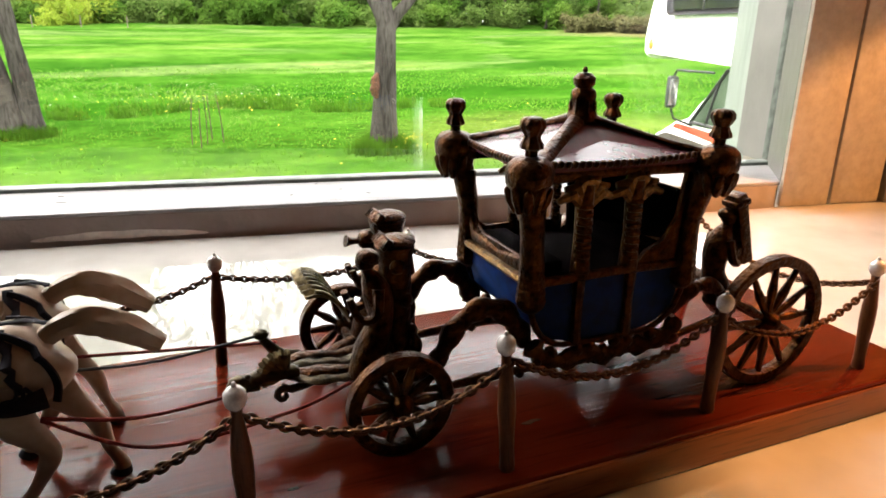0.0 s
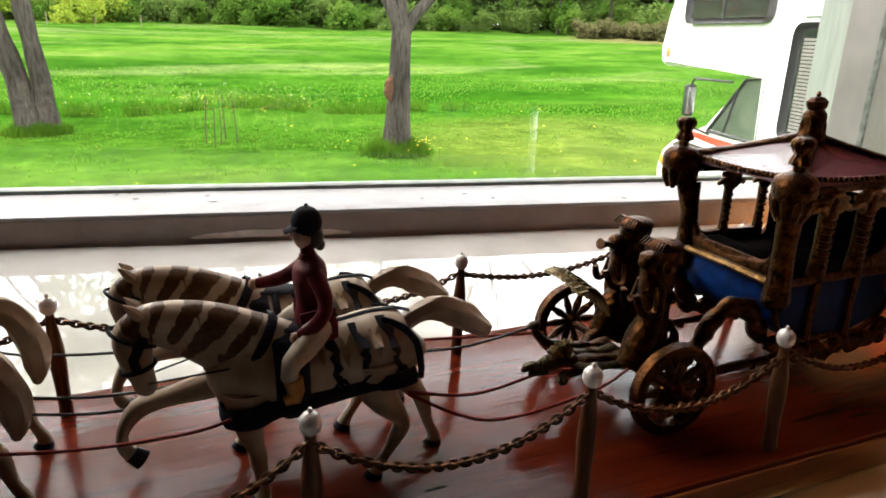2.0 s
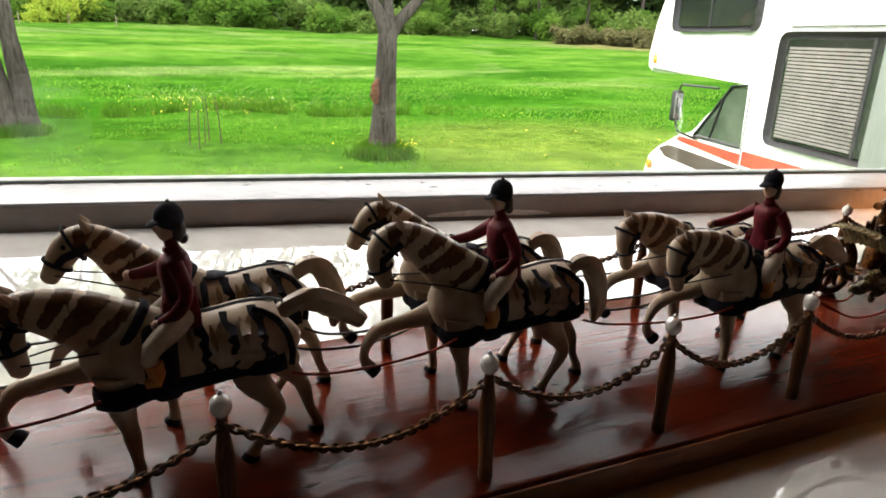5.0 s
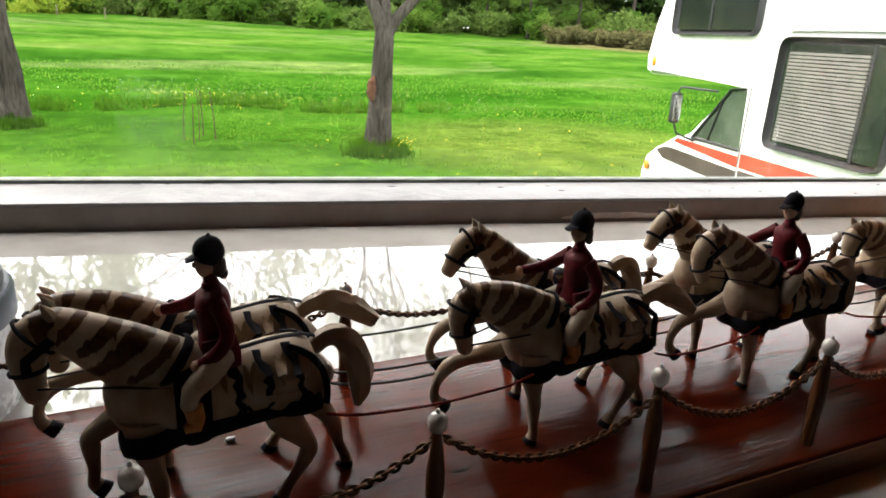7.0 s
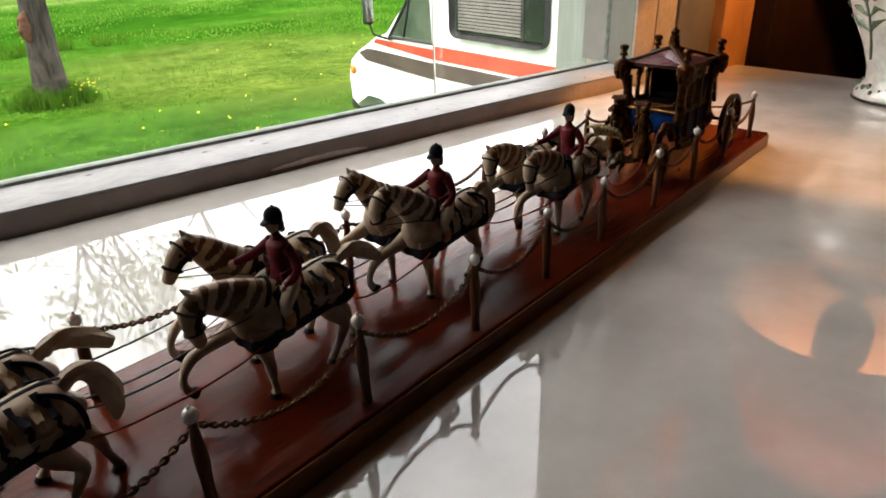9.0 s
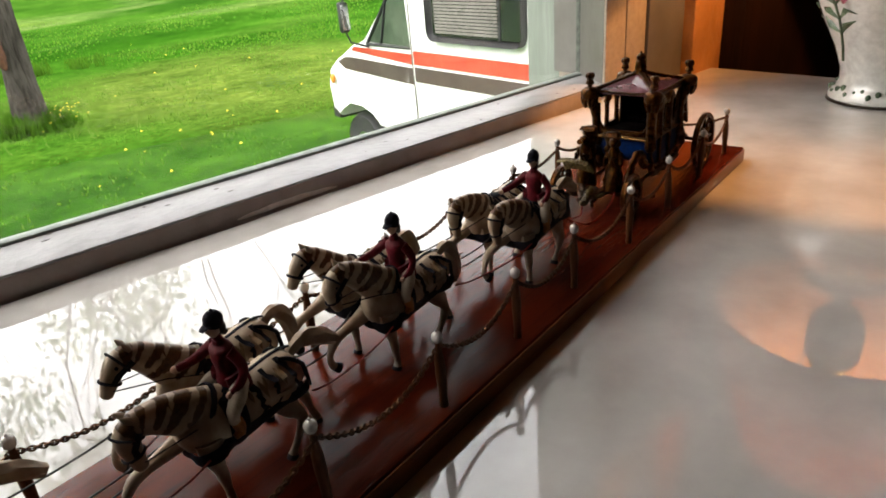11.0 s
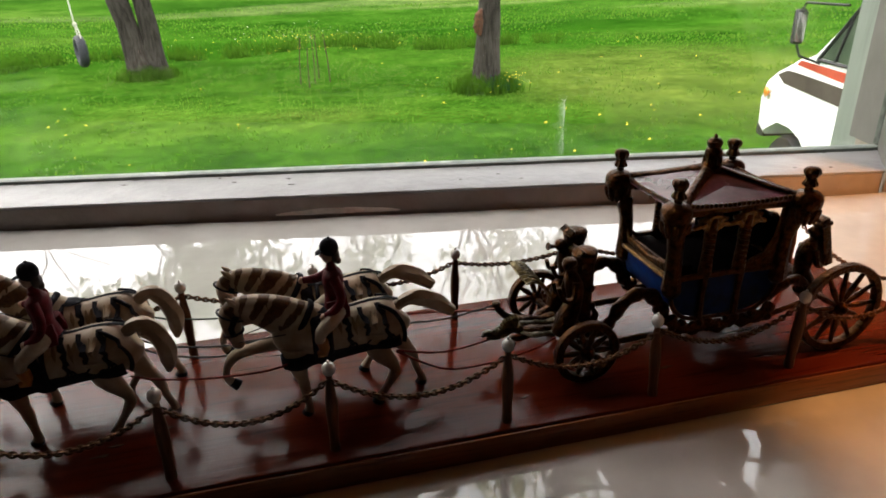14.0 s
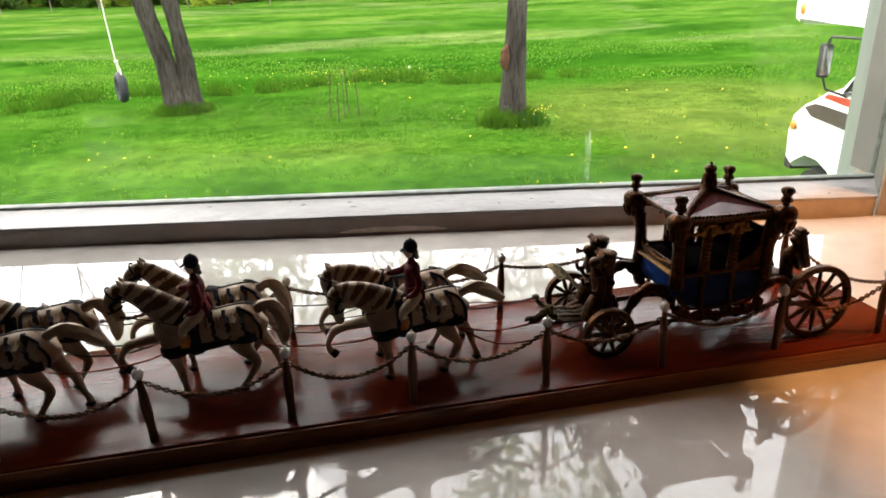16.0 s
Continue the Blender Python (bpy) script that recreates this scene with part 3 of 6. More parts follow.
# ---- lidded pot at the end of the table ----
M["pot"] = mat("white_glazed_pot", (0.34, 0.34, 0.355), (0.41, 0.41, 0.425), 30, 0.25, coat=0.3)
M["pot_lid"] = mat("grey_green_lid", (0.10, 0.115, 0.10), (0.17, 0.19, 0.165), 60, 0.35, 0.2)
M["pot_band"] = mat("blue_black_band", (0.006, 0.007, 0.014), (0.016, 0.018, 0.03), 60, 0.4)
pot = thing("lidded_pot", "white pot with dark navy collar and grey-green lid on the table", "pot", pose(-0.4694, 0.134, TABLE_Z))
bm = bmesh.new()
lathe(bm, [(0.0, 0.0), (0.036, 0.0), (0.039, 0.003), (0.0405, 0.012), (0.0405, 0.028), (0.0395, 0.034)], 40)
part("body", bm, M["pot"], pot)
bm = bmesh.new()
lathe(bm, [(0.0385, 0.034), (0.0412, 0.0345), (0.0412, 0.044), (0.040, 0.0455), (0.036, 0.046)], 40)
part("collar", bm, mat("dark_navy_collar", (0.018, 0.026, 0.050), (0.036, 0.050, 0.085), 60, 0.4), pot, "dark navy collar")
bm = bmesh.new()
lathe(bm, [(0.036, 0.0462), (0.0385, 0.0464), (0.0385, 0.0505), (0.035, 0.051)], 40)
part("band", bm, M["pot_band"], pot, "dark band")
bm = bmesh.new()
lathe(bm, [(0.0345, 0.0512), (0.0350, 0.062), (0.0340, 0.0635)], 40)
part("neck", bm, M["pot"], pot)
bm = bmesh.new()
lathe(bm, [(0.031, 0.0637), (0.0345, 0.064), (0.0345, 0.068), (0.029, 0.0695), (0.028, 0.073), (0.0, 0.074)], 40)
part("lid", bm, M["pot_lid"], pot, "grey-green stepped lid")

# ---- on the sill: a pale oval on the face, and worn chips along the top ----
M["pale_oval"] = mat("pale_oval_paint", (0.74, 0.67, 0.62), (0.88, 0.80, 0.75), 40, 0.35)
bm = bmesh.new()
n = 40
inv = Vector((-0.040, 0.0, -0.0080))
outline = [(inv.x + 0.049 * math.cos(2 * math.pi * k / n), inv.z + 0.0024 * math.sin(2 * math.pi * k / n) * (1 + 0.12 * math.sin(k * 1.7)) - 0.0016 * math.cos(2 * math.pi * k / n) ** 2) for k in range(n)]
prism(bm, outline, 0.0017, 0.003, 1)
part("pale_oval", bm, M["pale_oval"], win, "pale oval on the sill face")
M["chip"] = mat("bare_grey_chip", (0.06, 0.055, 0.05), (0.12, 0.11, 0.10), 200, 0.8)
rnd = random.Random(31)
for k in range(30):
    u, v = rnd.uniform(-0.8, 0.42), 0.003 + 0.056 * rnd.random() ** 0.7
    if k < 12:
        v = 0.0585
    a = rnd.uniform(0.0008, 0.003) * (1.8 if k < 12 else 1.0)
    bm = bmesh.new()
    prism(bm, [(u + a * math.cos(j * 0.785) * rnd.uniform(0.5, 1.3), v + (0.0006 + 0.3 * a) * math.sin(j * 0.785) * rnd.uniform(0.4, 1.2)) for j in range(8)], 0.0055, 0.0062, 2)
    part("chip", bm, M["chip"], win)


# ---- horse figures: one mesh each, painted by slot ----
def striped_cream():
    """Cream enamel with brushed brown bars on neck and flanks."""
    m = bpy.data.materials.new("cream_with_brown_bars")
    m.use_nodes = True
    nodes, links = m.node_tree.nodes, m.node_tree.links
    b = nodes["Principled BSDF"]
    at = nodes.new("ShaderNodeAttribute")
    at.attribute_name = "paint"
    grain = noise_node(nodes, links, coords(nodes, links, 1.0), 700.0, 3.0)
    patch = noise_node(nodes, links, coords(nodes, links, 1.0), 120.0, 3.0)
    base = ramp(nodes, links, patch, [(0.3, (0.25, 0.165, 0.105)), (0.7, (0.41, 0.33, 0.245))])
    # ragged brush edges: the bar's own field pushed about by coarse and fine noise
    ragged = noise_node(nodes, links, coords(nodes, links, (1.0, 1.0, 0.45)), 420.0, 4.0, 0.65)
    wob = nodes.new("ShaderNodeMath")
    wob.operation = "MULTIPLY_ADD"
    links.new(ragged, wob.inputs[0])
    wob.inputs[1].default_value = 1.05
    links.new(at.outputs["Fac"], wob.inputs[2])
    st = nodes.new("ShaderNodeMapRange")
    st.inputs["From Min"].default_value, st.inputs["From Max"].default_value = 0.93, 1.05
    links.new(wob.outputs[0], st.inputs[0])
    bar = ramp(nodes, links, grain, [(0.3, (0.034, 0.012, 0.0026)), (0.7, (0.090, 0.038, 0.0085))])
    links.new(mix(nodes, links, st.outputs[0], base, bar), b.inputs["Base Color"])
    b.inputs["Roughness"].default_value, b.inputs["Specular IOR Level"].default_value = 0.4, 0.25
    bp = nodes.new("ShaderNodeBump")
    bp.inputs["Strength"].default_value, bp.inputs["Distance"].default_value = 0.3, 0.0005
    links.new(patch, bp.inputs["Height"])
    links.new(bp.outputs[0], b.inputs["Normal"])
    return m


M["horse"] = striped_cream()
MM = 0.001
BODY = [(26, 39, 2.5, 3.5), (24.5, 38, 6, 7.5), (20, 37, 8.5, 10), (13, 36.2, 9.4, 10.6), (5, 35.2, 9.3, 10.2), (-4, 34.8, 9.3, 10.2), (-12, 35.4, 9.2, 10.8), (-19, 36.2, 8, 10), (-24, 36.6, 5.5, 7.5), (-26.5, 36.5, 2.5, 3.5)]
NECK_A = [(-10, 37.4, 6.8, 10.2), (-17, 41.5, 6.2, 9.4), (-23, 45.4, 5.3, 8.2), (-29, 48.4, 4.6, 6.9), (-34.5, 50.2, 4.1, 5.5), (-38.4, 50.2, 3.8, 4.7), (-40.8, 48.0, 3.7, 4.5), (-41.1, 44.4, 3.4, 4.0), (-40.6, 40.5, 2.9, 3.3), (-39.9, 37.0, 2.4, 2.7), (-39.4, 34.6, 2.2, 2.4), (-39.2, 33.4, 1.3, 1.4)]
NECK_B = [(-9, 38.5, 6.8, 10.4), (-14.5, 42.6, 6.2, 9.4), (-20, 47.8, 5.3, 7.9), (-25, 53.0, 4.6, 6.5), (-29.5, 57.4, 4.1, 5.3), (-33.2, 59.4, 3.85, 4.6), (-36.8, 58.8, 3.7, 4.4), (-39.4, 56.2, 3.35, 4.0), (-41.4, 53.2, 2.8, 3.3), (-43.0, 50.6, 2.4, 2.7), (-44.0, 48.9, 2.2, 2.3), (-44.4, 48.2, 1.3, 1.3)]
NECK_C = [(-9, 38.5, 6.8, 10.4), (-15, 43.2, 6.2, 9.4), (-21, 48.6, 5.3, 8.0), (-27, 53.8, 4.6, 6.7), (-32.6, 57.8, 4.1, 5.4), (-37.4, 59.4, 3.85, 4.7), (-41.4, 57.6, 3.7, 4.4), (-43.2, 53.8, 3.4, 4.0), (-42.8, 50.0, 2.9, 3.3), (-41.6, 46.8, 2.4, 2.7), (-40.6, 44.8, 2.2, 2.4), (-40.2, 43.9, 1.3, 1.4)]
NECK_D = [(-9, 38.5, 6.8, 10.4), (-14.5, 42.6, 6.4, 9.6), (-20, 47.0, 5.6, 8.4), (-25.5, 51.0, 4.9, 7.0), (-30.5, 54.5, 4.3, 5.6), (-35.0, 56.4, 4.0, 4.9), (-38.6, 55.0, 3.9, 4.7), (-40.4, 51.4, 3.6, 4.2), (-40.6, 47.2, 3.1, 3.5), (-40.2, 43.2, 2.6, 2.9), (-39.6, 40.2, 2.3, 2.5), (-39.3, 39.0, 1.3, 1.4)]
NECKS = {"a": NECK_A, "b": NECK_B, "c": NECK_C, "d": NECK_D}
FLYING = ([(22, 41.5), (26, 44), (31, 45.2), (36, 43.8), (41, 40.8), (47, 36.4)], [2.2, 2.4, 3.2, 3.8, 3.4, 2.2])
HANGING = ([(22, 41.5), (26, 44.8), (30.5, 44.8), (34.4, 40), (36.4, 33), (36.4, 27), (35.6, 22.6)], [2.2, 2.6, 3.2, 3.6, 3.5, 2.7, 1.0])
TAILS = {"a": FLYING, "b": HANGING, "c": HANGING, "d": HANGING}
# each leg: (points, radii, side)
FORE_DOWN = ([(-18, 33), (-18, 24), (-16.8, 17), (-16.4, 14), (-15.8, 7), (-15.6, 3), (-16.6, 0.2)], [(4, 6), (3.1, 3.8), (2.1, 2.3), (2.2, 2.3), (1.4, 1.5), (1.7, 1.8), (2.3, 2.7)], -1)
FORE_LIFTED = ([(-18, 33), (-27, 30.2), (-36, 28.8), (-42.4, 27.0), (-46.2, 21.6), (-46.2, 16.8), (-42.6, 13.0)], [(4, 5.6), (3.2, 3.5), (2.3, 2.4), (2.3, 2.4), (1.4, 1.5), (1.7, 1.7), (2.1, 2.5)], 1)
HIND_BACK = ([(18, 36), (22.5, 26.5), (28, 18.8), (30, 15.2), (31.6, 8.2), (33.6, 3.2), (33.2, 0.2)], [(5.5, 8), (3.6, 5), (2.2, 2.6), (2.1, 2.4), (1.4, 1.5), (1.7, 1.8), (2.4, 2.8)], 1)
HIND_UNDER = ([(14, 36), (14.6, 26), (20, 18), (20.4, 14), (16.8, 7.5), (14, 3.2), (12.8, 0.2)], [(5.5, 8), (3.8, 5), (2.2, 2.6), (2.1, 2.4), (1.4, 1.5), (1.7, 1.8), (2.4, 2.8)], -1)
FORE_BENT = ([(-18, 33), (-24.5, 28.6), (-30.2, 25.0), (-31.0, 22.6), (-30.8, 15.6), (-31.2, 11.6), (-28.6, 8.6)], [(4, 5.6), (3.2, 3.5), (2.3, 2.5), (2.3, 2.4), (1.4, 1.5), (1.7, 1.7), (2.1, 2.5)], 1)
LEGS = [FORE_DOWN, FORE_LIFTED, HIND_BACK, HIND_UNDER]
BENT_LEGS = [FORE_DOWN, FORE_BENT, HIND_BACK, HIND_UNDER]


def body_half(x, z, grow=0.5):
    """Half width of the barrel at x and height z."""
    s = sorted(BODY)
    for p, q in zip(s, s[1:]):
        if p[0] <= x <= q[0]:
            k = (x - p[0]) / (q[0] - p[0])
            zc, ry, rz = (p[i] + (q[i] - p[i]) * k for i in (1, 2, 3))
            d = 1 - ((z - zc) / (rz + grow)) ** 2
            return (ry + grow) * math.sqrt(max(d, 0.0))
    return 0.5


def side_half(x, z, grow=0.4):
    """Half width of flank and thigh together."""
    w = body_half(x, z, grow)
    if 24 < z < 42:
        rx, ry = 7.0 + (z - 24) / 9.0, 3.9 + (z - 24) / 9.0
        d = 1 - ((x - 17.0 - (36 - z) * 0.25) / rx) ** 2
        if d > 0:
            w = max(w, 5.2 + (ry + grow) * math.sqrt(d))
        if z < 34:
            d = 1 - ((x + 17.3) / 5.5) ** 2
            if d > 0:
                w = max(w, 5.2 + (3.9 + grow) * math.sqrt(d))
    return w


def top_of(x):
    s = sorted(BODY)
    for p, q in zip(s, s[1:]):
        if p[0] <= x <= q[0]:
            k = (x - p[0]) / (q[0] - p[0])
            return p[1] + p[3] + (q[1] + q[3] - p[1] - p[3]) * k
    return 40


def horse_mesh(pose_kind):
    bm = bmesh.new()
    paint = bm.verts.layers.float.new("paint")
    V3 = lambda x, y, z: Vector((x * MM, y * MM, z * MM))  # noqa: E731
    b = spline(BODY, 3)
    tube(bm, [V3(x, 0, z) for x, z, _, _ in b], [(max(ry, 0.5) * MM, max(rz, 0.5) * MM) for _, _, ry, rz in b], 20, side=(0, 1, 0))
    nk = spline(NECKS[pose_kind], 5)
    rings = tube(bm, [V3(x, 0, z) for x, z, _, _ in nk], [(max(ry, 0.4) * MM, max(rz, 0.4) * MM) for _, _, ry, rz in nk], 16, side=(0, 1, 0))
    for i, r in enumerate(rings):
        if 3 < i < 30:
            for k, v in enumerate(r):
                # uneven wedges run down from the crest and end in ragged tips on the throat
                up = math.sin(2 * math.pi * k / 16) * (-1 if r[4].co.z < r[12].co.z else 1)
                slant = i - 1.6 * (1 - up)
                bar = 0.5 + 0.5 * math.sin(slant * 1.28 + 0.8 * math.sin(slant * 0.83 + 1.0))
                tip = -0.78 + 0.32 * math.sin(math.floor(slant * 1.28 / 6.283 + 0.25) * 2.4)
                v[paint] = min(max(bar * 1.18 - 0.38 * max(0.0, 0.3 - up) - (1.2 if up < tip else 0.0), 0), 1)
    tp, tr = TAILS[pose_kind]
    t3 = spline([(x, z, r) for (x, z), r in zip(tp, tr)], 4)
    tr = tube(bm, [V3(x, 0, z) for x, z, _ in t3], [(r * 0.8 * MM, r * MM) for _, _, r in t3], 20, side=(0, 1, 0))
    for i, rg in enumerate(tr[2:]):
        mid = sum((v.co for v in rg), Vector()) / len(rg)
        for k, v in enumerate(rg):
            # combed strands
            v.co = mid + (v.co - mid) * (1.0 + 0.10 * math.sin(k * 1.885 + i * 0.35) + 0.05 * math.sin(i * 1.1 + k))
    for pts, rad, s in (BENT_LEGS if pose_kind == "d" else LEGS):
        y0 = 5.2 * s
        row = spline([(x, z, *r) for (x, z), r in zip(pts, rad)], 3)
        n = len(row)
        tube(bm, [V3(x, y0 * (1 - 0.15 * i / n), z) for i, (x, z, _, _) in enumerate(row)], [(a * MM, c * MM) for _, _, a, c in row], 10, side=(0, 1, 0), slots=[1 if i >= n - 3 else 0 for i in range(n)])
    # ears
    px, pz = NECKS[pose_kind][5][:2]
    for s in (-1, 1):
        tube(bm, [V3(px - 0.2, s * 1.7, pz + 2.6), V3(px - 1.6, s * 2.2, pz + 4.6), V3(px - 3.4, s * 2.3, pz + 6.4)] if pose_kind == 'a' else [V3(px + 0.4, s * 1.8, pz + 2.8), V3(px - 0.2, s * 2.2, pz + 4.8), V3(px - 1.4, s * 2.2, pz + 6.8)], [1.5 * MM, 1.25 * MM, 0.25 * MM], 7)
    # forelock and eyes
    hx, hz = NECKS[pose_kind][7][:2]
    for s in (-1, 1):
        ball(bm, V3(hx + 0.4, s * 3.0, hz + 2.4), 0.8 * MM, 1, 8, 6)
    # breast and side strap
    for s in (-1, 1):
        row = [(-23.2, 0.0), (-23.8, 3.6 * s), (-23.4, 6.4 * s)] + [(x, s * side_half(x, 26.6 + 0.11 * (x + 26), 0.45)) for x in range(-21, 25, 2)]
        tube(bm, [V3(x, y, 26.6 + 0.11 * (x + 26)) for x, y in row], [(0.7 * MM, (2.6 + 0.5 * math.sin(i * 0.25)) * MM) for i in range(len(row))], 8, 1, side=(0, 1, 0))
    # girth, saddle pad and straps over the quarters
    for x, w, g in ((-9, 2.6, 0.4), (-4.5, 1.0, 0.4)):
        row = [(x, a) for a in range(0, 361, 20)]
        zc, ry, rz = 35.1, 9.4 + g, 10.5 + g
        tube(bm, [V3(x, ry * math.cos(radians(a)), zc + rz * math.sin(radians(a))) for _, a in row], [(w * MM, 0.5 * MM)] * len(row), 6, 1, side=(1, 0, 0))
    def on_side(x, z, sd, lift):
        return V3(x, sd * side_half(x, z, lift), z)
    for s in (-1, 1):
        for x0, x1, z1, w in ((1.0, 4.2, 33.2, 1.15), (8.0, 11.6, 34.0, 1.2), (15.0, 19.2, 35.0, 1.1)):
            row = []
            for k in range(10):
                t = k / 9
                z = top_of(x0) - 0.4 + (z1 - top_of(x0)) * t
                x = x0 + (x1 - x0) * t + 0.7 * math.sin(t * 5.0)
                row.append(on_side(x + 0.5 * math.sin(k * 2.3 + x0), z, s, 0.05))
            tube(bm, row, [(0.24 * MM, w * f * MM) for f in (1.3, 1.0, 1.25, 0.8, 1.1, 0.75, 1.05, 0.7, 0.85, 0.5)], 8, 1, side=(0, 1, 0))
            for dx in (-2.1, -0.2, 2.0):
                tube(bm, [on_side(x1 + 0.3, z1 + 0.6, s, 0.22), on_side(x1 + dx * 0.6, z1 - 0.7, s, 0.22), on_side(x1 + dx, z1 - 2.0, s, 0.2)], [(0.35 * MM, r * MM) for r in (0.6, 0.5, 0.3)], 6, 1, side=(0, 1, 0))
        for x0, drop, lean in ((4.6, 6.5, 1.4), (7.0, 4.5, -1.0), (12.0, 6.0, 1.6), (14.2, 4.0, -0.9), (-0.8, 5.0, 0.8)):
            row = [on_side(x0 + lean * k / 4, top_of(x0) - 2.0 - drop * k / 4, s, 0.1) for k in range(5)]
            tube(bm, row, [(0.3 * MM, r * MM) for r in (0.35, 0.75, 0.95, 0.6, 0.15)], 6, 2, side=(0, 1, 0))
    # breeching strap round the quarters
    for s in (-1, 1):
        row = [V3(x, s * max(side_half(min(x, 26.0), z, 0.3), 1.0), z) for x, z in spline([(15.5, 46.0), (19.5, 44.6), (22.8, 41.5), (24.6, 37.0), (25.2, 33.0), (24.6, 30.0)], 3)]
        tube(bm, row, [(0.6 * MM, 1.0 * MM)] * len(row), 6, 1, side=(0, 1, 0))
    # saddle-cloth flap and girth buckle under the rider's leg
    for s in (-1, 1):
        row = [V3(-9.0 + 0.5 * t, s * max(body_half(-8.5, 44 - 20 * t / 5, 0.6), 5.5), 44 - 20 * t / 5) for t in range(6)]
        tube(bm, row, [(0.7 * MM, w * MM) for w in (2.4, 2.8, 2.8, 3.2, 4.4, 3.0)], 8, 1, side=(0, 1, 0))
    row = [V3(x, 0, top_of(x) + 0.05) for x in range(-10, 25, 2)]
    tube(bm, row, [(1.0 * MM, 0.35 * MM)] * len(row), 8, 1, side=(0, 1, 0))
    tube(bm, [V3(-13, 0, top_of(-13) - 1.4), V3(-8, 0, top_of(-8) + 0.2), V3(-1, 0, top_of(-1) + 0.2), V3(2, 0, top_of(2))], [(2.6 * MM, 0.8 * MM), (3.8 * MM, 1.0 * MM), (3.8 * MM, 0.9 * MM), (2.4 * MM, 0.6 * MM)], 12, 1, side=(0, 1, 0))
    # collar and bridle
    def loop(c, n, ry, rz, w, slot=1):
        """A strap round the neck or head, centred at c, square to n."""
        n = Vector((n[0], 0, n[1])).normalized()
        up = Vector((-n.z, 0, n.x))
        pts = [V3(c[0], 0, c[1]) + Vector((0, 1, 0)) * ry * MM * math.cos(radians(a)) + up * rz * MM * math.sin(radians(a)) for a in range(0, 361, 24)]
        tube(bm, pts, [(w * MM, 0.45 * MM)] * len(pts), 6, slot, side=tuple(n))
    n0, n1 = NECKS[pose_kind][1], NECKS[pose_kind][2]
    loop((n0[0] + 1, n0[1] - 1), (n1[0] - n0[0], n1[1] - n0[1]), 7.0, 10.6, 1.3)
    h = NECKS[pose_kind]
    loop((h[6][0], h[6][1]), (h[7][0] - h[5][0], h[7][1] - h[5][1]), 4.3, 5.4, 0.5)
    loop((h[8][0], h[8][1]), (h[9][0] - h[8][0], h[9][1] - h[8][1]), 3.2, 3.8, 0.6)
    for s in (-1, 1):
        tube(bm, [V3(h[5][0], s * 4.1, h[5][1] - 1), V3(h[7][0], s * 3.7, h[7][1] - 0.5), V3(h[8][0], s * 3.0, h[8][1])], [(0.4 * MM, 1.25 * MM)] * 3, 6, 1)
        # rein back to the saddle
        tube(bm, [V3(h[9][0] + 1, s * 2.4, h[9][1]), V3((h[9][0] - 12) / 2 + 3, s * 6.0, (h[9][1] + 42) / 2), V3(-12, s * 7.5, 41)], 0.26 * MM, 5, 1)
    return bm


HORSE_MESH = {}
for kind in ("a", "b", "c", "d"):
    ob = part("horse_figure", horse_mesh(kind), [M["horse"], M["black_paint"], M["brown_paint"]])
    HORSE_MESH[kind] = ob


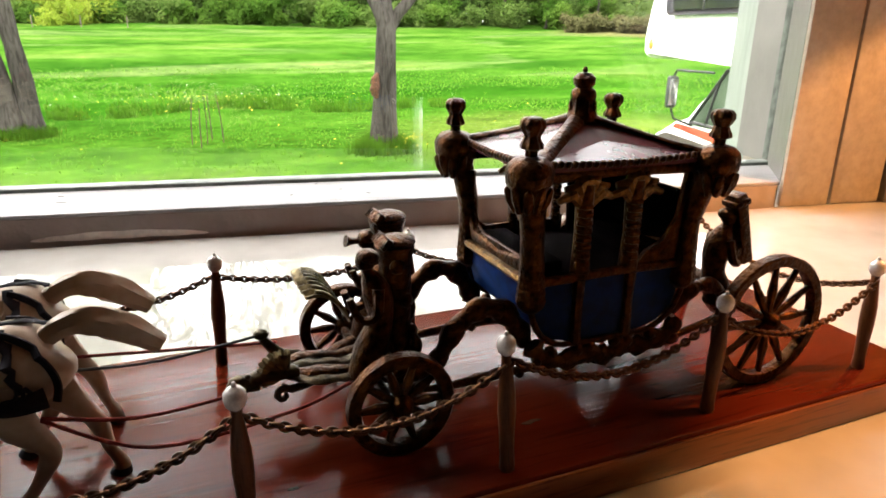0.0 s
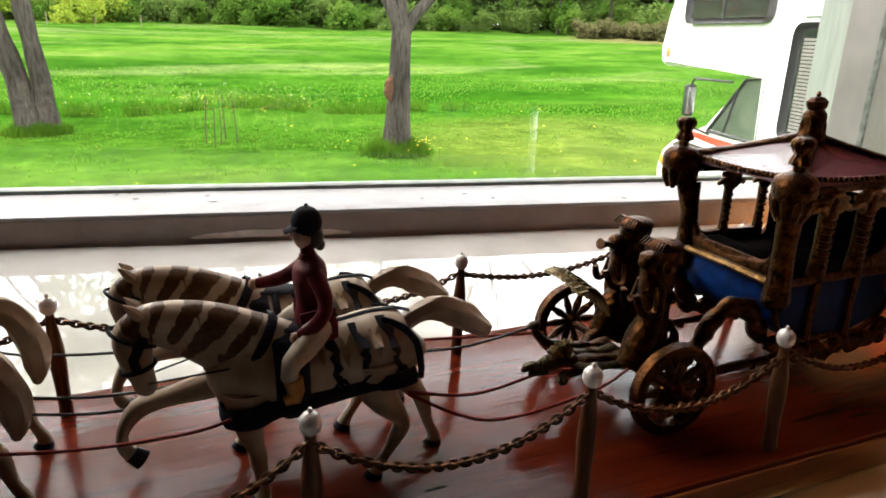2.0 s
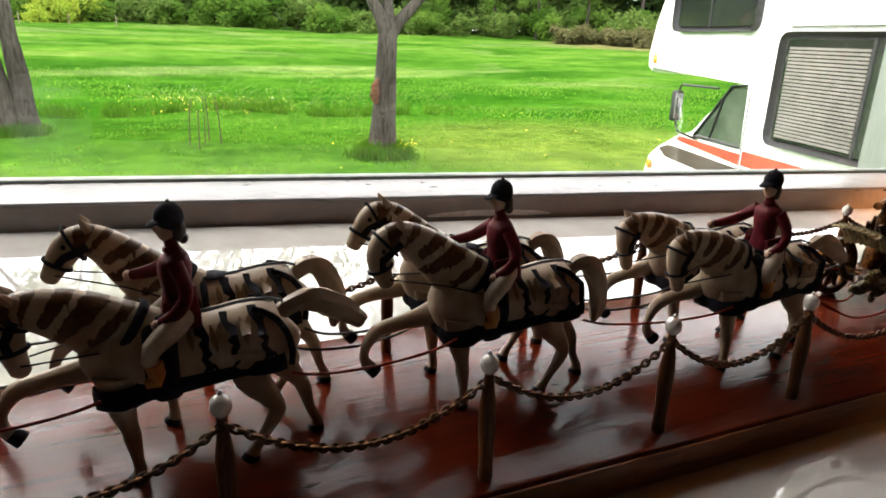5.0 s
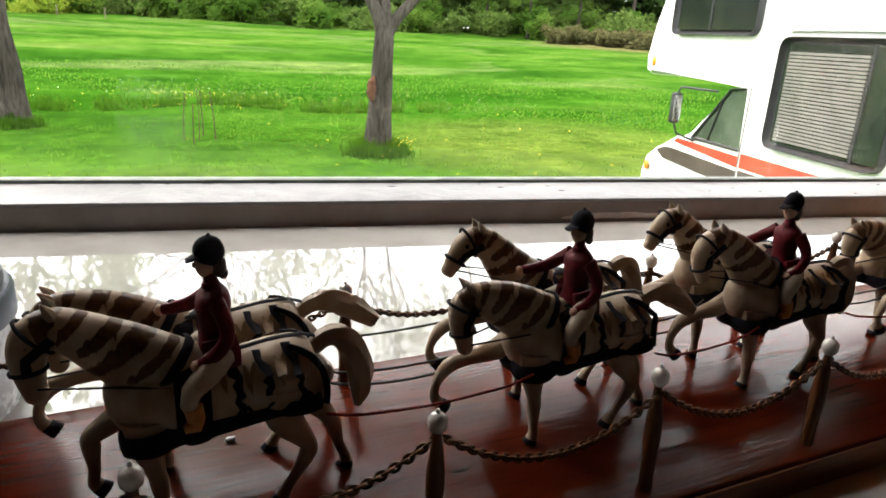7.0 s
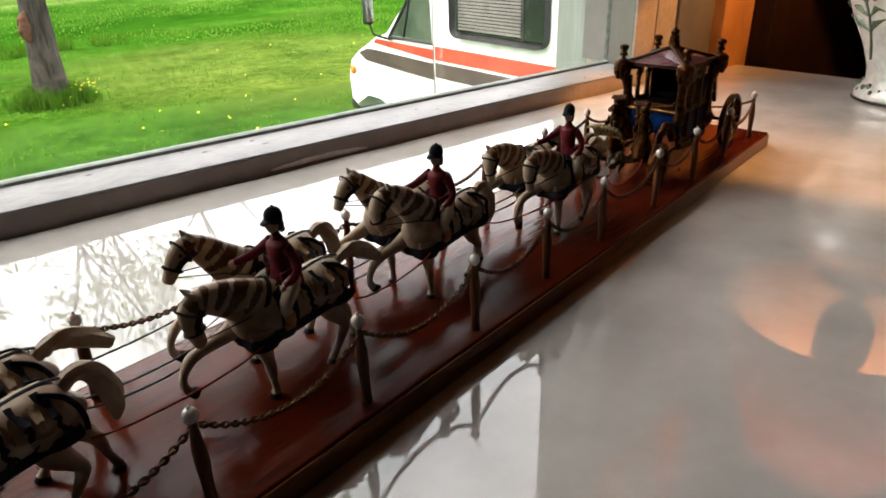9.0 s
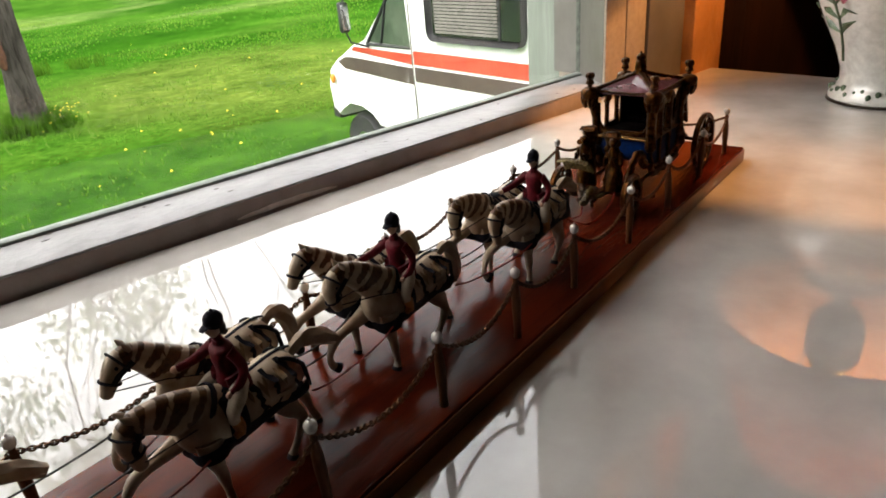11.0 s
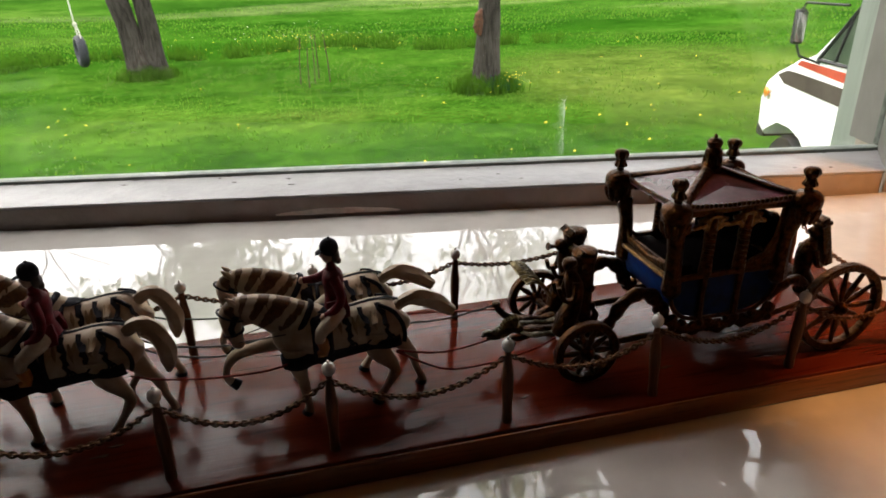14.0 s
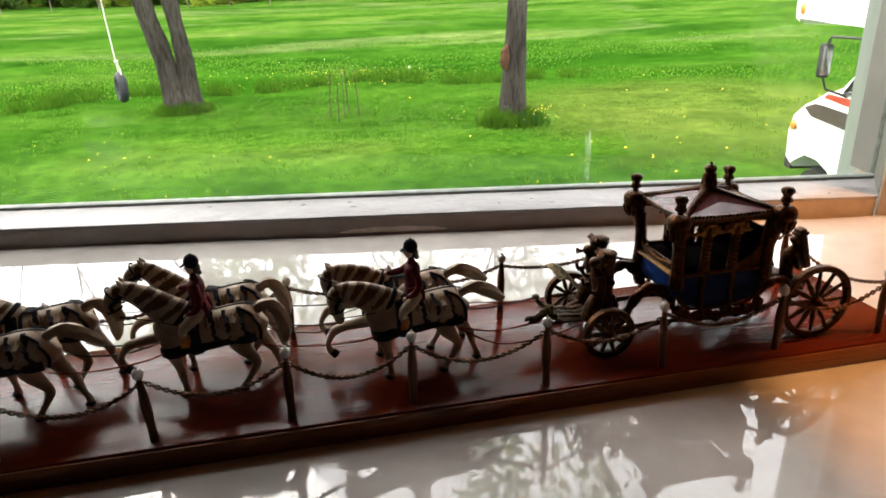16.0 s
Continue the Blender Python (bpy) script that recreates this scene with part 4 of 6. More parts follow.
def rider_mesh():
    bm = bmesh.new()
    V3 = lambda x, y, z: Vector((x * MM, y * MM, z * MM))  # noqa: E731
    row = spline([(-4.0, 44.0, 5.4, 5.2), (-4.4, 47.5, 4.9, 4.4), (-4.6, 51.0, 4.1, 3.5), (-4.6, 55.5, 4.9, 4.2), (-4.4, 58.2, 5.2, 3.7), (-4.6, 60.0, 2.4, 2.1), (-5.0, 61.6, 1.6, 1.6), (-5.2, 63.2, 1.5, 1.5)], 3)
    tube(bm, [V3(x, 0, z) for x, z, _, _ in row], [(a * MM, b * MM) for _, _, a, b in row], 16, 0, side=(0, 1, 0))
    # plain head, cap with peak, hair gathered at the nape
    ball(bm, V3(-5.7, 0, 65.0), 2.7 * MM, 2, 14, 10, (0.98, 0.82, 1.2))
    ball(bm, V3(-8.1, 0, 64.6), 0.7 * MM, 2, 8, 6, (1.0, 0.7, 1.0))
    ball(bm, V3(-4.9, 0, 67.2), 3.3 * MM, 1, 14, 10, (1.12, 0.96, 1.0))
    tube(bm, [V3(-2.4, 0, 66.0), V3(-7.6, 0, 66.4), V3(-10.2, 0, 65.5)], [(2.0 * MM, 0.7 * MM), (2.5 * MM, 0.6 * MM), (1.5 * MM, 0.3 * MM)], 10, 1, side=(0, 1, 0))
    ball(bm, V3(-4.8, 0, 70.5), 0.5 * MM, 1, 6, 5)
    ball(bm, V3(-3.0, 0, 64.2), 2.3 * MM, 4, 10, 8, (0.9, 1.0, 1.1))
    ball(bm, V3(-1.9, 0, 62.4), 1.3 * MM, 4, 8, 6)
    # collar
    tube(bm, [V3(-4.9, 0, 60.0), V3(-5.0, 0, 61.0)], [2.3 * MM, 1.9 * MM], 12, 0)
    # one arm stretched to the led horse, the other bent at the hip
    arm = spline([(-4.4, 4.8, 57.8), (-6.0, 8.0, 55.4), (-9.5, 10.6, 53.0), (-13.0, 12.6, 51.8), (-15.6, 14.0, 51.2)], 3)
    tube(bm, [V3(*p) for p in arm], [(2.1 - 0.075 * k) * MM for k in range(len(arm))], 9, 0)
    ball(bm, V3(-16.5, 14.4, 51.0), 1.3 * MM, 2, 8, 6)
    arm = spline([(-4.4, -4.8, 57.8), (-2.6, -7.2, 53.6), (-3.2, -8.2, 50.2), (-6.4, -8.4, 47.4), (-9.0, -7.8, 46.2)], 3)
    tube(bm, [V3(*p) for p in arm], [(2.1 - 0.07 * k) * MM for k in range(len(arm))], 9, 0)
    ball(bm, V3(-9.9, -7.7, 45.8), 1.3 * MM, 2, 8, 6)
    for s in (-1, 1):
        leg = [V3(-3.5, 4.5 * s, 46.6), V3(-7.4, 8.6 * s, 44.0), V3(-11.4, 10.4 * s, 40.8), V3(-12.2, 11.0 * s, 38.0), V3(-11.2, 11.2 * s, 35.8)]
        tube(bm, leg, [x * MM for x in (3.6, 3.1, 2.5, 2.0, 1.8)], 10, 3)
        tube(bm, [V3(-11.4, 11.2 * s, 37.4), V3(-10.8, 11.3 * s, 34.0), V3(-11.0, 11.4 * s, 32.6), V3(-13.6, 11.5 * s, 32.0)], [x * MM for x in (2.3, 2.1, 1.9, 1.1)], 9, 5)
        # skirt of the jacket over the hip
        tube(bm, [V3(-4.2, 4.2 * s, 50), V3(-3.6, 5.4 * s, 46.2), V3(-3.0, 6.4 * s, 43.2)], [(2.6 * MM, 4.2 * MM), (2.0 * MM, 4.6 * MM), (0.9 * MM, 3.8 * MM)], 10, 0, side=(0, 1, 0))
    for v in bm.verts:
        if v.co.z > 0.046:
            v.co.z = 0.046 + (v.co.z - 0.046) * 1.2
    return bm


M["breeches"] = mat("cream_breeches", (0.32, 0.25, 0.18), (0.42, 0.345, 0.265), 300, 0.45)
M["hair"] = mat("dark_hair_paint", (0.02, 0.012, 0.008), (0.05, 0.03, 0.02), 400, 0.5)
RIDER = part("rider_figure", rider_mesh(), [M["maroon"], M["black_paint"], M["skin"], M["breeches"], M["hair"], M["boot"]])

# pair by pair from the coach forwards: near horse (x, y, kind), far horse, turn
PAIRS = [((-0.061, 0.0310, "a", 0.0), (-0.0635, 0.0565, "a", 0.5)),
         ((-0.1650, 0.0400, "c", -2.0), (-0.165, 0.0665, "b", -1.0)),
         ((-0.2620, 0.0365, "a", -1.0), (-0.2525, 0.0635, "b", 1.0)),
         ((-0.3700, 0.0370, "d", 0.5), (-0.3685, 0.0615, "a", -0.5))]
used_kind = set()
rider_used = False
for n, (near, far) in enumerate(PAIRS):
    for x, y, kind, turn in (near, far):
        src = HORSE_MESH[kind]
        m = pose(x, y, 0, 0, 0, turn)
        if kind in used_kind:
            ob = copy_thing(src, m)
        else:
            ob = src
            ob.matrix_world = m
            used_kind.add(kind)
        tagged(ob, "cream toy horse with brown bars, head tucked, tail flying" if kind == "a" else "cream toy horse with brown bars, head raised, tail hanging" if kind == "b" else "cream toy horse with brown bars and one bent foreleg, tail hanging" if kind == "d" else "cream toy horse with brown bars, head arched high, tail hanging", "horse figure", "toy horses in harness")
    m = pose(near[0] + (0.0035, 0.001, 0.002, 0.0035)[n], near[1], 0, 0, 0, near[3])
    if rider_used:
        ob = copy_thing(RIDER, m)
    else:
        ob, rider_used = RIDER, True
        ob.matrix_world = m
    tagged(ob, "plain toy rider in maroon jacket and black cap on a horse", "rider figure", "toy riders")


def cord(pts, r, material, label):
    bm = bmesh.new()
    row = spline([tuple(p) for p in pts], 6)
    tube(bm, row, r, 6, side=(0, 1, 0))
    return tagged(part("trace_cord", bm, material), label, "cord", "traces between the horses")


RED, BLK = "dark red trace cord stretched between horses and coach", "thin black trace cord between two horses"
# pair at the pole: traces to the coach
cord([(-0.037, 0.0405, 0.0285), (-0.015, 0.041, 0.0270), (0.0130, 0.0480, 0.0268)], 0.00042, M["cord_black"], BLK)
cord([(-0.040, 0.052, 0.0270), (-0.015, 0.052, 0.0245), (0.0150, 0.0480, 0.0235)], 0.00045, M["cord"], RED)
cord([(-0.040, 0.022, 0.0270), (-0.020, 0.024, 0.0215), (0.006, 0.036, 0.0165)], 0.00048, M["cord"], RED)
cord([(-0.040, 0.022, 0.0265), (-0.018, 0.018, 0.0165), (0.014, 0.020, 0.0175), (0.030, 0.024, 0.0200)], 0.00048, M["cord"], RED)
for (nx, ny, nk, _), (fx, fy, fk, _), (hx, hy, _, _), (gx, gy, _, _) in [(PAIRS[k + 1][0], PAIRS[k + 1][1], PAIRS[k][0], PAIRS[k][1]) for k in range(3)]:
    for ax, ay, bx, by, drop in ((nx, ny - 0.0105, hx, hy - 0.0105, 0.0035), (nx, ny + 0.0105, hx, hy + 0.0105, 0.007), (fx, fy - 0.0105, gx, gy - 0.0105, 0.005), (fx, fy + 0.0105, gx, gy + 0.0105, 0.003)):
        a, b = Vector((ax + 0.024, ay, 0.0285)), Vector((bx - 0.022, by, 0.0290))
        mid = (a + b) / 2 - Vector((0, 0, drop))
        cord([a, (a * 2 + mid) / 3 - Vector((0, 0, drop * 0.35)), mid, (b * 2 + mid) / 3 - Vector((0, 0, drop * 0.35)), b], 0.00042, M["cord"] if ay < 0.04 else M["cord_black"], RED if ay < 0.04 else BLK)

# ---- the coach ----
M["shell"] = mat("dull_olive_gilt", (0.055, 0.038, 0.014), (0.26, 0.195, 0.08), 420, 0.4, 0.5, 0.6, 700)
M["leaf_gilt"] = mat("browned_gilt", (0.014, 0.009, 0.003), (0.078, 0.053, 0.019), 480, 0.4, 0.6, 0.8, 700)
coach = thing("toy_coach", "ornate dark gilt toy state coach with blue panels and plum roof", "toy coach", Matrix.Translation((-0.0026, -0.0008, 0.0)))
CX, CY = 0.112, 0.0435


def wheel(name, x, y, r, spokes):
    w = thing(name, "", "", pose(x, y, r))
    w.parent = coach
    bm = bmesh.new()
    prof = [(r, -1.6 * MM), (r, 1.6 * MM), (r - 0.6 * MM, 2.1 * MM), (r - 3.3 * MM, 1.8 * MM), (r - 3.8 * MM, 0), (r - 3.3 * MM, -1.8 * MM), (r - 0.6 * MM, -2.1 * MM)]
    rings = [ring(bm, Vector((0, h, 0)), Vector((a, 0, 0)), Vector((0, 0, a)), 40) for a, h in prof]
    for i in range(len(rings)):
        bridge(bm, rings[i], rings[(i + 1) % len(rings)])
    part("rim", bm, M["bronze"], w)
    bm = bmesh.new()
    lathe(bm, [(0.6 * MM, -4.4 * MM), (1.6 * MM, -4 * MM), (2.2 * MM, -3 * MM), (3.0 * MM, -2 * MM), (3.3 * MM, 0), (3.0 * MM, 2 * MM), (2.0 * MM, 3 * MM), (0.6 * MM, 3.6 * MM)], 16, axis=1)
    part("hub", bm, M["bronze"], w)
    bm = bmesh.new()
    tube(bm, [(2.5 * MM, 0, 0), (r * 0.45, 0, 0), (r * 0.62, 0, 0), (r - 2.4 * MM, 0, 0)], [0.9 * MM, 1.5 * MM, 1.1 * MM, 0.95 * MM], 8)
    s0 = part("spoke", bm, M["bronze"], w)
    for k in range(1, spokes):
        s = new("spoke", s0.data)
        s.parent = w
        s.matrix_basis = pose(0, 0, 0, 0, 360 / spokes * k, 0)
    return w


wheel("front_wheel", 0.0446, 0.0180, 0.0147, 10)
wheel("front_wheel", 0.0425, 0.0710, 0.0147, 10)
wheel("rear_wheel", 0.1660, 0.0110, 0.0218, 12)
wheel("rear_wheel", 0.1650, 0.0785, 0.0218, 12)
for nm, x, z, y0, y1 in (("front_axle", 0.0420, 0.0147, 0.0180, 0.0710), ("rear_axle", 0.1655, 0.0218, 0.0115, 0.078)):
    bm = bmesh.new()
    tube(bm, [(x, y0, z), (x, (y0 + y1) / 2, z + 0.001), (x, y1, z)], [1.3 * MM, 1.8 * MM, 1.3 * MM], 10, side=(1, 0, 0))
    part(nm, bm, M["bronze"], coach)

# lower body: curved tub with blue panels between gilt ribs
SIDE = [(0.0850, 0.0415), (0.0845, 0.036), (0.0870, 0.0275), (0.0920, 0.0225), (0.1000, 0.0205), (0.1240, 0.0205), (0.1315, 0.0225), (0.1368, 0.0275), (0.1395, 0.036), (0.1390, 0.0415)]
Y0, Y1 = 0.0225, 0.0645
bm = bmesh.new()
prism(bm, SIDE, Y0, Y1, 1, 0, 0.0012)
part("body_tub", bm, M["blue"], coach, "royal blue lower body")
for y in (Y0 - 0.0006, Y1 + 0.0006):
    bm = bmesh.new()
    tube(bm, [(x, y, z) for x, z in spline(SIDE, 3)], [(1.0 * MM, 1.0 * MM)] * (len(SIDE) * 3 - 2), 8)
    part("panel_moulding", bm, M["bronze"], coach)
    for x in (0.1005, 0.1185):
        bm = bmesh.new()
        tube(bm, [(x, y, 0.041), (x, y, 0.031), (x, y, 0.021)], [1.9 * MM, 1.5 * MM, 1.9 * MM], 8)
        part("rib", bm, M["bronze"], coach)
    bm = bmesh.new()
    tube(bm, [(0.083, y, 0.0415), (0.112, y, 0.0420), (0.141, y, 0.0415)], [(1.2 * MM, 1.5 * MM)] * 3, 8)
    part("waist_rail", bm, M["bronze"], coach)
    # carved swags under the panel
    bm = bmesh.new()
    sw = [(0.086, 0.0225), (0.090, 0.0175), (0.098, 0.0155), (0.106, 0.0165), (0.112, 0.0145), (0.118, 0.0165), (0.126, 0.0155), (0.134, 0.0175), (0.139, 0.0225)]
    row = spline(sw, 4)
    tube(bm, [(x, y, z) for x, z in row], [(1.9 * MM, (3.0 + 1.0 * math.sin(i * 1.7)) * MM) for i in range(len(row))], 9)
    for k in range(12):
        x = 0.088 + 0.0045 * k
        ball(bm, (x, y, 0.0175 + 0.002 * math.sin(k * 2.2)), (2.1 + 0.6 * math.sin(k * 3.1)) * MM, 0, 8, 6)
    part("carved_swag", bm, M["bronze"], coach, "carved gilt scrollwork")
for x in (0.0838, 0.1402):
    bm = bmesh.new()
    tube(bm, [(x, Y0, 0.0418), (x - 0.001, CY, 0.0425), (x, Y1, 0.0418)], [(1.6 * MM, 1.4 * MM)] * 3, 8, side=(1, 0, 0))
    part("end_rail", bm, M["gilt"], coach)
# near-black lid on the solid tub stands in for the shaded hollow; seats inside
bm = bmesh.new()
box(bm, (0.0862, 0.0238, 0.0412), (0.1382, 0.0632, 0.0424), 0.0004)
part("floor", bm, M["coach_inside"], coach, "near-black lid standing in for the shaded hollow")
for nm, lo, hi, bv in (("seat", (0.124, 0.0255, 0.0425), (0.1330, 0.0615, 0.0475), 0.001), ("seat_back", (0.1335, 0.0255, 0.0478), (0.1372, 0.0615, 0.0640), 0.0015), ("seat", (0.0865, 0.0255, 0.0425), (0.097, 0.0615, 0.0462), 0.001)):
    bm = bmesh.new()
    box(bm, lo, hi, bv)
    part(nm, bm, M["coach_inside"], coach, "padded seat with its shade put into the colour")

# corner pillars, palm capitals and finials
for x0, x1, y0, y1, out in ((0.0850, 0.0815, Y0, 0.0205, (-1, -1)), (0.0850, 0.0810, Y1, 0.0685, (-1, 1)), (0.1388, 0.1430, Y0, 0.0185, (1, -1)), (0.1388, 0.1420, Y1, 0.0685, (1, 1))):
    bm = bmesh.new()
    pts = [(x0, y0, 0.036), (x0, y0, 0.045), (x0 + out[0] * 0.0004, y0, 0.055), (x0 + (x1 - x0) * 0.4, y0 + (y1 - y0) * 0.4, 0.064), (x1 - out[0] * 0.001, y1, 0.0705)]
    tube(bm, pts, [4.2 * MM, 3.5 * MM, 3.3 * MM, 3.7 * MM, 4.4 * MM], 12)
    for k in range(5):
        ball(bm, (x0, y0, 0.037 + 0.0022 * k), 4.5 * MM - 0.2 * MM * k, 0, 8, 6)
    part("corner_pillar", bm, M["bronze"], coach)
    bm = bmesh.new()
    lathe(bm, [(2.6 * MM, 0.0640), (4.2 * MM, 0.0662), (4.9 * MM, 0.0690), (5.4 * MM, 0.0698), (6.3 * MM, 0.0712), (6.5 * MM, 0.0742), (6.0 * MM, 0.0760), (4.4 * MM, 0.0775), (2.2 * MM, 0.0782)], 18, (x1, y1, 0))
    cp = part("capital", bm, M["bronze"], coach, "carved palm-leaf capital")
    for k in range(9):
        a = k * 0.698
        bm = bmesh.new()
        p, q = Vector((math.cos(a), math.sin(a), 0)), Vector((x1, y1, 0))
        tube(bm, [q + p * 0.0034 + Vector((0, 0, 0.0635)), q + p * 0.0046 + Vector((0, 0, 0.0668 + 0.0010 * (k % 2))), q + p * 0.0054 + Vector((0, 0, 0.0692 + 0.0010 * (k % 2))), q + p * 0.0062 + Vector((0, 0, 0.0700 + 0.0010 * (k % 2)))], [0.9 * MM, 1.6 * MM, 1.3 * MM, 0.5 * MM], 7)
        part("leaf", bm, M["bronze"], cp)
    bm = bmesh.new()
    fx = x1 - out[0] * 0.0002
    prof = [(2.2, 0.0772), (1.4, 0.0785), (1.5, 0.0797), (3.0, 0.0803), (2.9, 0.0813), (2.3, 0.0824), (1.9, 0.0834), (2.6, 0.0844), (3.3, 0.0857), (3.2, 0.0871), (2.2, 0.0881), (0.4, 0.0884)]
    rings = []
    for r, h in prof:
        # fluted bell
        rings.append([bm.verts.new((fx + (r + 0.22 * math.cos(8 * a)) * MM * math.cos(a), y1 + (r + 0.22 * math.cos(8 * a)) * MM * math.sin(a), h)) for a in [2 * math.pi * k / 32 for k in range(32)]])
    for k in range(len(rings) - 1):
        bridge(bm, rings[k], rings[k + 1])
    cap(bm, rings[0], 0, True)
    cap(bm, rings[-1])
    part("finial", bm, M["bronze"], coach)
# palm columns on both long sides, with fan-shaped heads and open windows between
for y in (Y0 + 0.0004, Y1 - 0.0004):
    slim = 1.0 if y < CY else 0.66
    for x in (0.1010, 0.1180):
        bm = bmesh.new()
        tube(bm, [(x, y, 0.042), (x, y, 0.053), (x, y, 0.0690)], [3.0 * slim * MM, 2.4 * slim * MM, 2.8 * slim * MM], 9)
        for k in range(9):
            ball(bm, (x, y - 0.0004, 0.0435 + 0.0024 * k), 2.8 * slim * MM, 0, 7, 5, (1, 1, 0.55))
        part("palm_column", bm, M["bronze"], coach)
        bm = bmesh.new()
        for k in range(-3, 4):
            a = radians(24 * k)
            tip = (x + 0.0098 * slim * math.sin(a), y - 0.0006, 0.0642 + 0.0072 * math.cos(a) - 0.0014 * abs(k) ** 1.3 / 3)
            mid = (x + 0.0050 * slim * math.sin(a), y - 0.0012, 0.0645 + 0.0060 * math.cos(a))
            tube(bm, [(x, y, 0.0615), mid, tip], [(1.0 * MM, 1.2 * MM), (1.5 * MM, 2.0 * MM), (0.6 * MM, 0.9 * MM)], 7)
        part("palm_fan", bm, M["gilt"], coach, "gilt palm fan")
    bm = bmesh.new()
    tube(bm, [(0.084, y, 0.0712), (0.112, y, 0.0722), (0.140, y, 0.0712)], [(1.2 * MM, 2.0 * MM)] * 3, 8)
    part("cornice", bm, M["bronze"], coach)
    # solid lower rear quarter of each side
    bm = bmesh.new()
    prism(bm, [(0.1200, 0.0420), (0.1385, 0.0420), (0.1392, 0.0700), (0.1360, 0.0700), (0.1345, 0.0560), (0.1300, 0.0490), (0.1240, 0.0468)], y - 0.0008, y + 0.0008, 1, 0, 0.0003)
    part("quarter_panel", bm, M["bronze"], coach)
# far windows: a sill with rounded corners between the columns
bm = bmesh.new()
prism(bm, [(0.0860, 0.0425), (0.1205, 0.0425), (0.1205, 0.0480), (0.1180, 0.0470), (0.1155, 0.0466), (0.1040, 0.0466), (0.1010, 0.0480), (0.0985, 0.0466), (0.0905, 0.0466), (0.0880, 0.0485), (0.0872, 0.0520), (0.0860, 0.0520)], Y1 - 0.0012, Y1 + 0.0004, 1, 0, 0.0002)
part("window_ledge", bm, M["bronze"], coach)
# near-black sheet added to keep the far side's rear quarter dark, the windows before it open
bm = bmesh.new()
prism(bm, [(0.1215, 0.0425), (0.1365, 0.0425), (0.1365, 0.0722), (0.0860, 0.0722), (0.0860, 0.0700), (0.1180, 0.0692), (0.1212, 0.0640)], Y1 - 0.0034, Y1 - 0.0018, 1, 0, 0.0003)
part("inner_panel", bm, M["coach_inside"], coach, "near-black sheet added to keep the inside dark")
bm = bmesh.new()
prism(bm, [(0.0242, 0.0425), (0.0628, 0.0425), (0.0628, 0.0540), (0.0600, 0.0490), (0.0550, 0.0468), (0.0320, 0.0468), (0.0270, 0.0490), (0.0242, 0.0540)], 0.0852, 0.0864, 0, 0, 0.0002)
part("front_panel", bm, M["bronze"], coach, "low scooped front wall")
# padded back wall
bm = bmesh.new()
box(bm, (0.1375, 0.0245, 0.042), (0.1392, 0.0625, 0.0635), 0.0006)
part("back_panel", bm, M["coach_inside"], coach)
# front frame: a U-shaped opening seen from the horses
for x in (0.0850, 0.1385):
    bm = bmesh.new()
    for s in (1, -1):
        yy = Y1 if s > 0 else Y0
        tube(bm, [(x, yy - s * 0.001, 0.066), (x, yy - s * 0.0015, 0.052), (x, yy - s * 0.005, 0.0455), (x, CY, 0.0435)], [(1.3 * MM, 1.8 * MM), (1.4 * MM, 2.0 * MM), (1.4 * MM, 2.6 * MM), (1.3 * MM, 1.6 * MM)], 8, side=(1, 0, 0))
    part("end_frame", bm, M["bronze"], coach)

# hipped roof, ribs, rope edge and crown
EAVE, TOPZ = 0.0752, 0.0848
corner = [(0.0835, 0.0210), (0.1410, 0.0200), (0.1405, 0.0675), (0.0835, 0.0680)]
peak = Vector((CX, CY + 0.0003, TOPZ))
bm = bmesh.new()
base = [bm.verts.new((x, y, EAVE)) for x, y in corner]
low = [bm.verts.new((x, y, EAVE - 0.0022)) for x, y in corner]
mids = []
for i in range(4):
    p, q = Vector((*corner[i], EAVE)), Vector((*corner[(i + 1) % 4], EAVE))
    mids.append(bm.verts.new(((p + q) / 2 + peak) / 2 - Vector((0, 0, 0.0012))))
top = bm.verts.new(peak)
for i in range(4):
    j = (i + 1) % 4
    bm.faces.new((base[i], base[j], mids[i]))
    bm.faces.new((base[i], mids[i], top))
    bm.faces.new((mids[i], base[j], top))
    bm.faces.new((base[j], base[i], low[i], low[j]))
bm.faces.new(low[::-1])
bmesh.ops.subdivide_edges(bm, edges=bm.edges[:], cuts=2, use_grid_fill=True)
part("roof", bm, M["roof_red"], coach, "dull plum enamelled roof", False)
for i in range(4):
    p, q = Vector((*corner[i], EAVE)), Vector((*corner[(i + 1) % 4], EAVE))
    bm = bmesh.new()
    n = 26
    for k in range(n):
        c = p.lerp(q, (k + 0.5) / n) + Vector((0, 0, 0.0005 - 0.0012 * math.sin(math.pi * (k + 0.5) / n)))
        d = (q - p).normalized()
        ball(bm, c, 1.15 * MM, 0, 6, 5, (1.0, 1.0, 0.95))
    part("rope_edge", bm, M["bronze"], coach)
    bm = bmesh.new()
    tube(bm, [p, p.lerp(peak, 0.35) + Vector((0, 0, -0.0002)), p.lerp(peak, 0.7), peak], [(2.6 * MM, 1.4 * MM), (2.2 * MM, 0.9 * MM), (2.2 * MM, 0.9 * MM), (3.0 * MM, 1.6 * MM)], 10, side=tuple((q - p).normalized()))
    part("roof_rib", bm, M["bronze"], coach)
bm = bmesh.new()
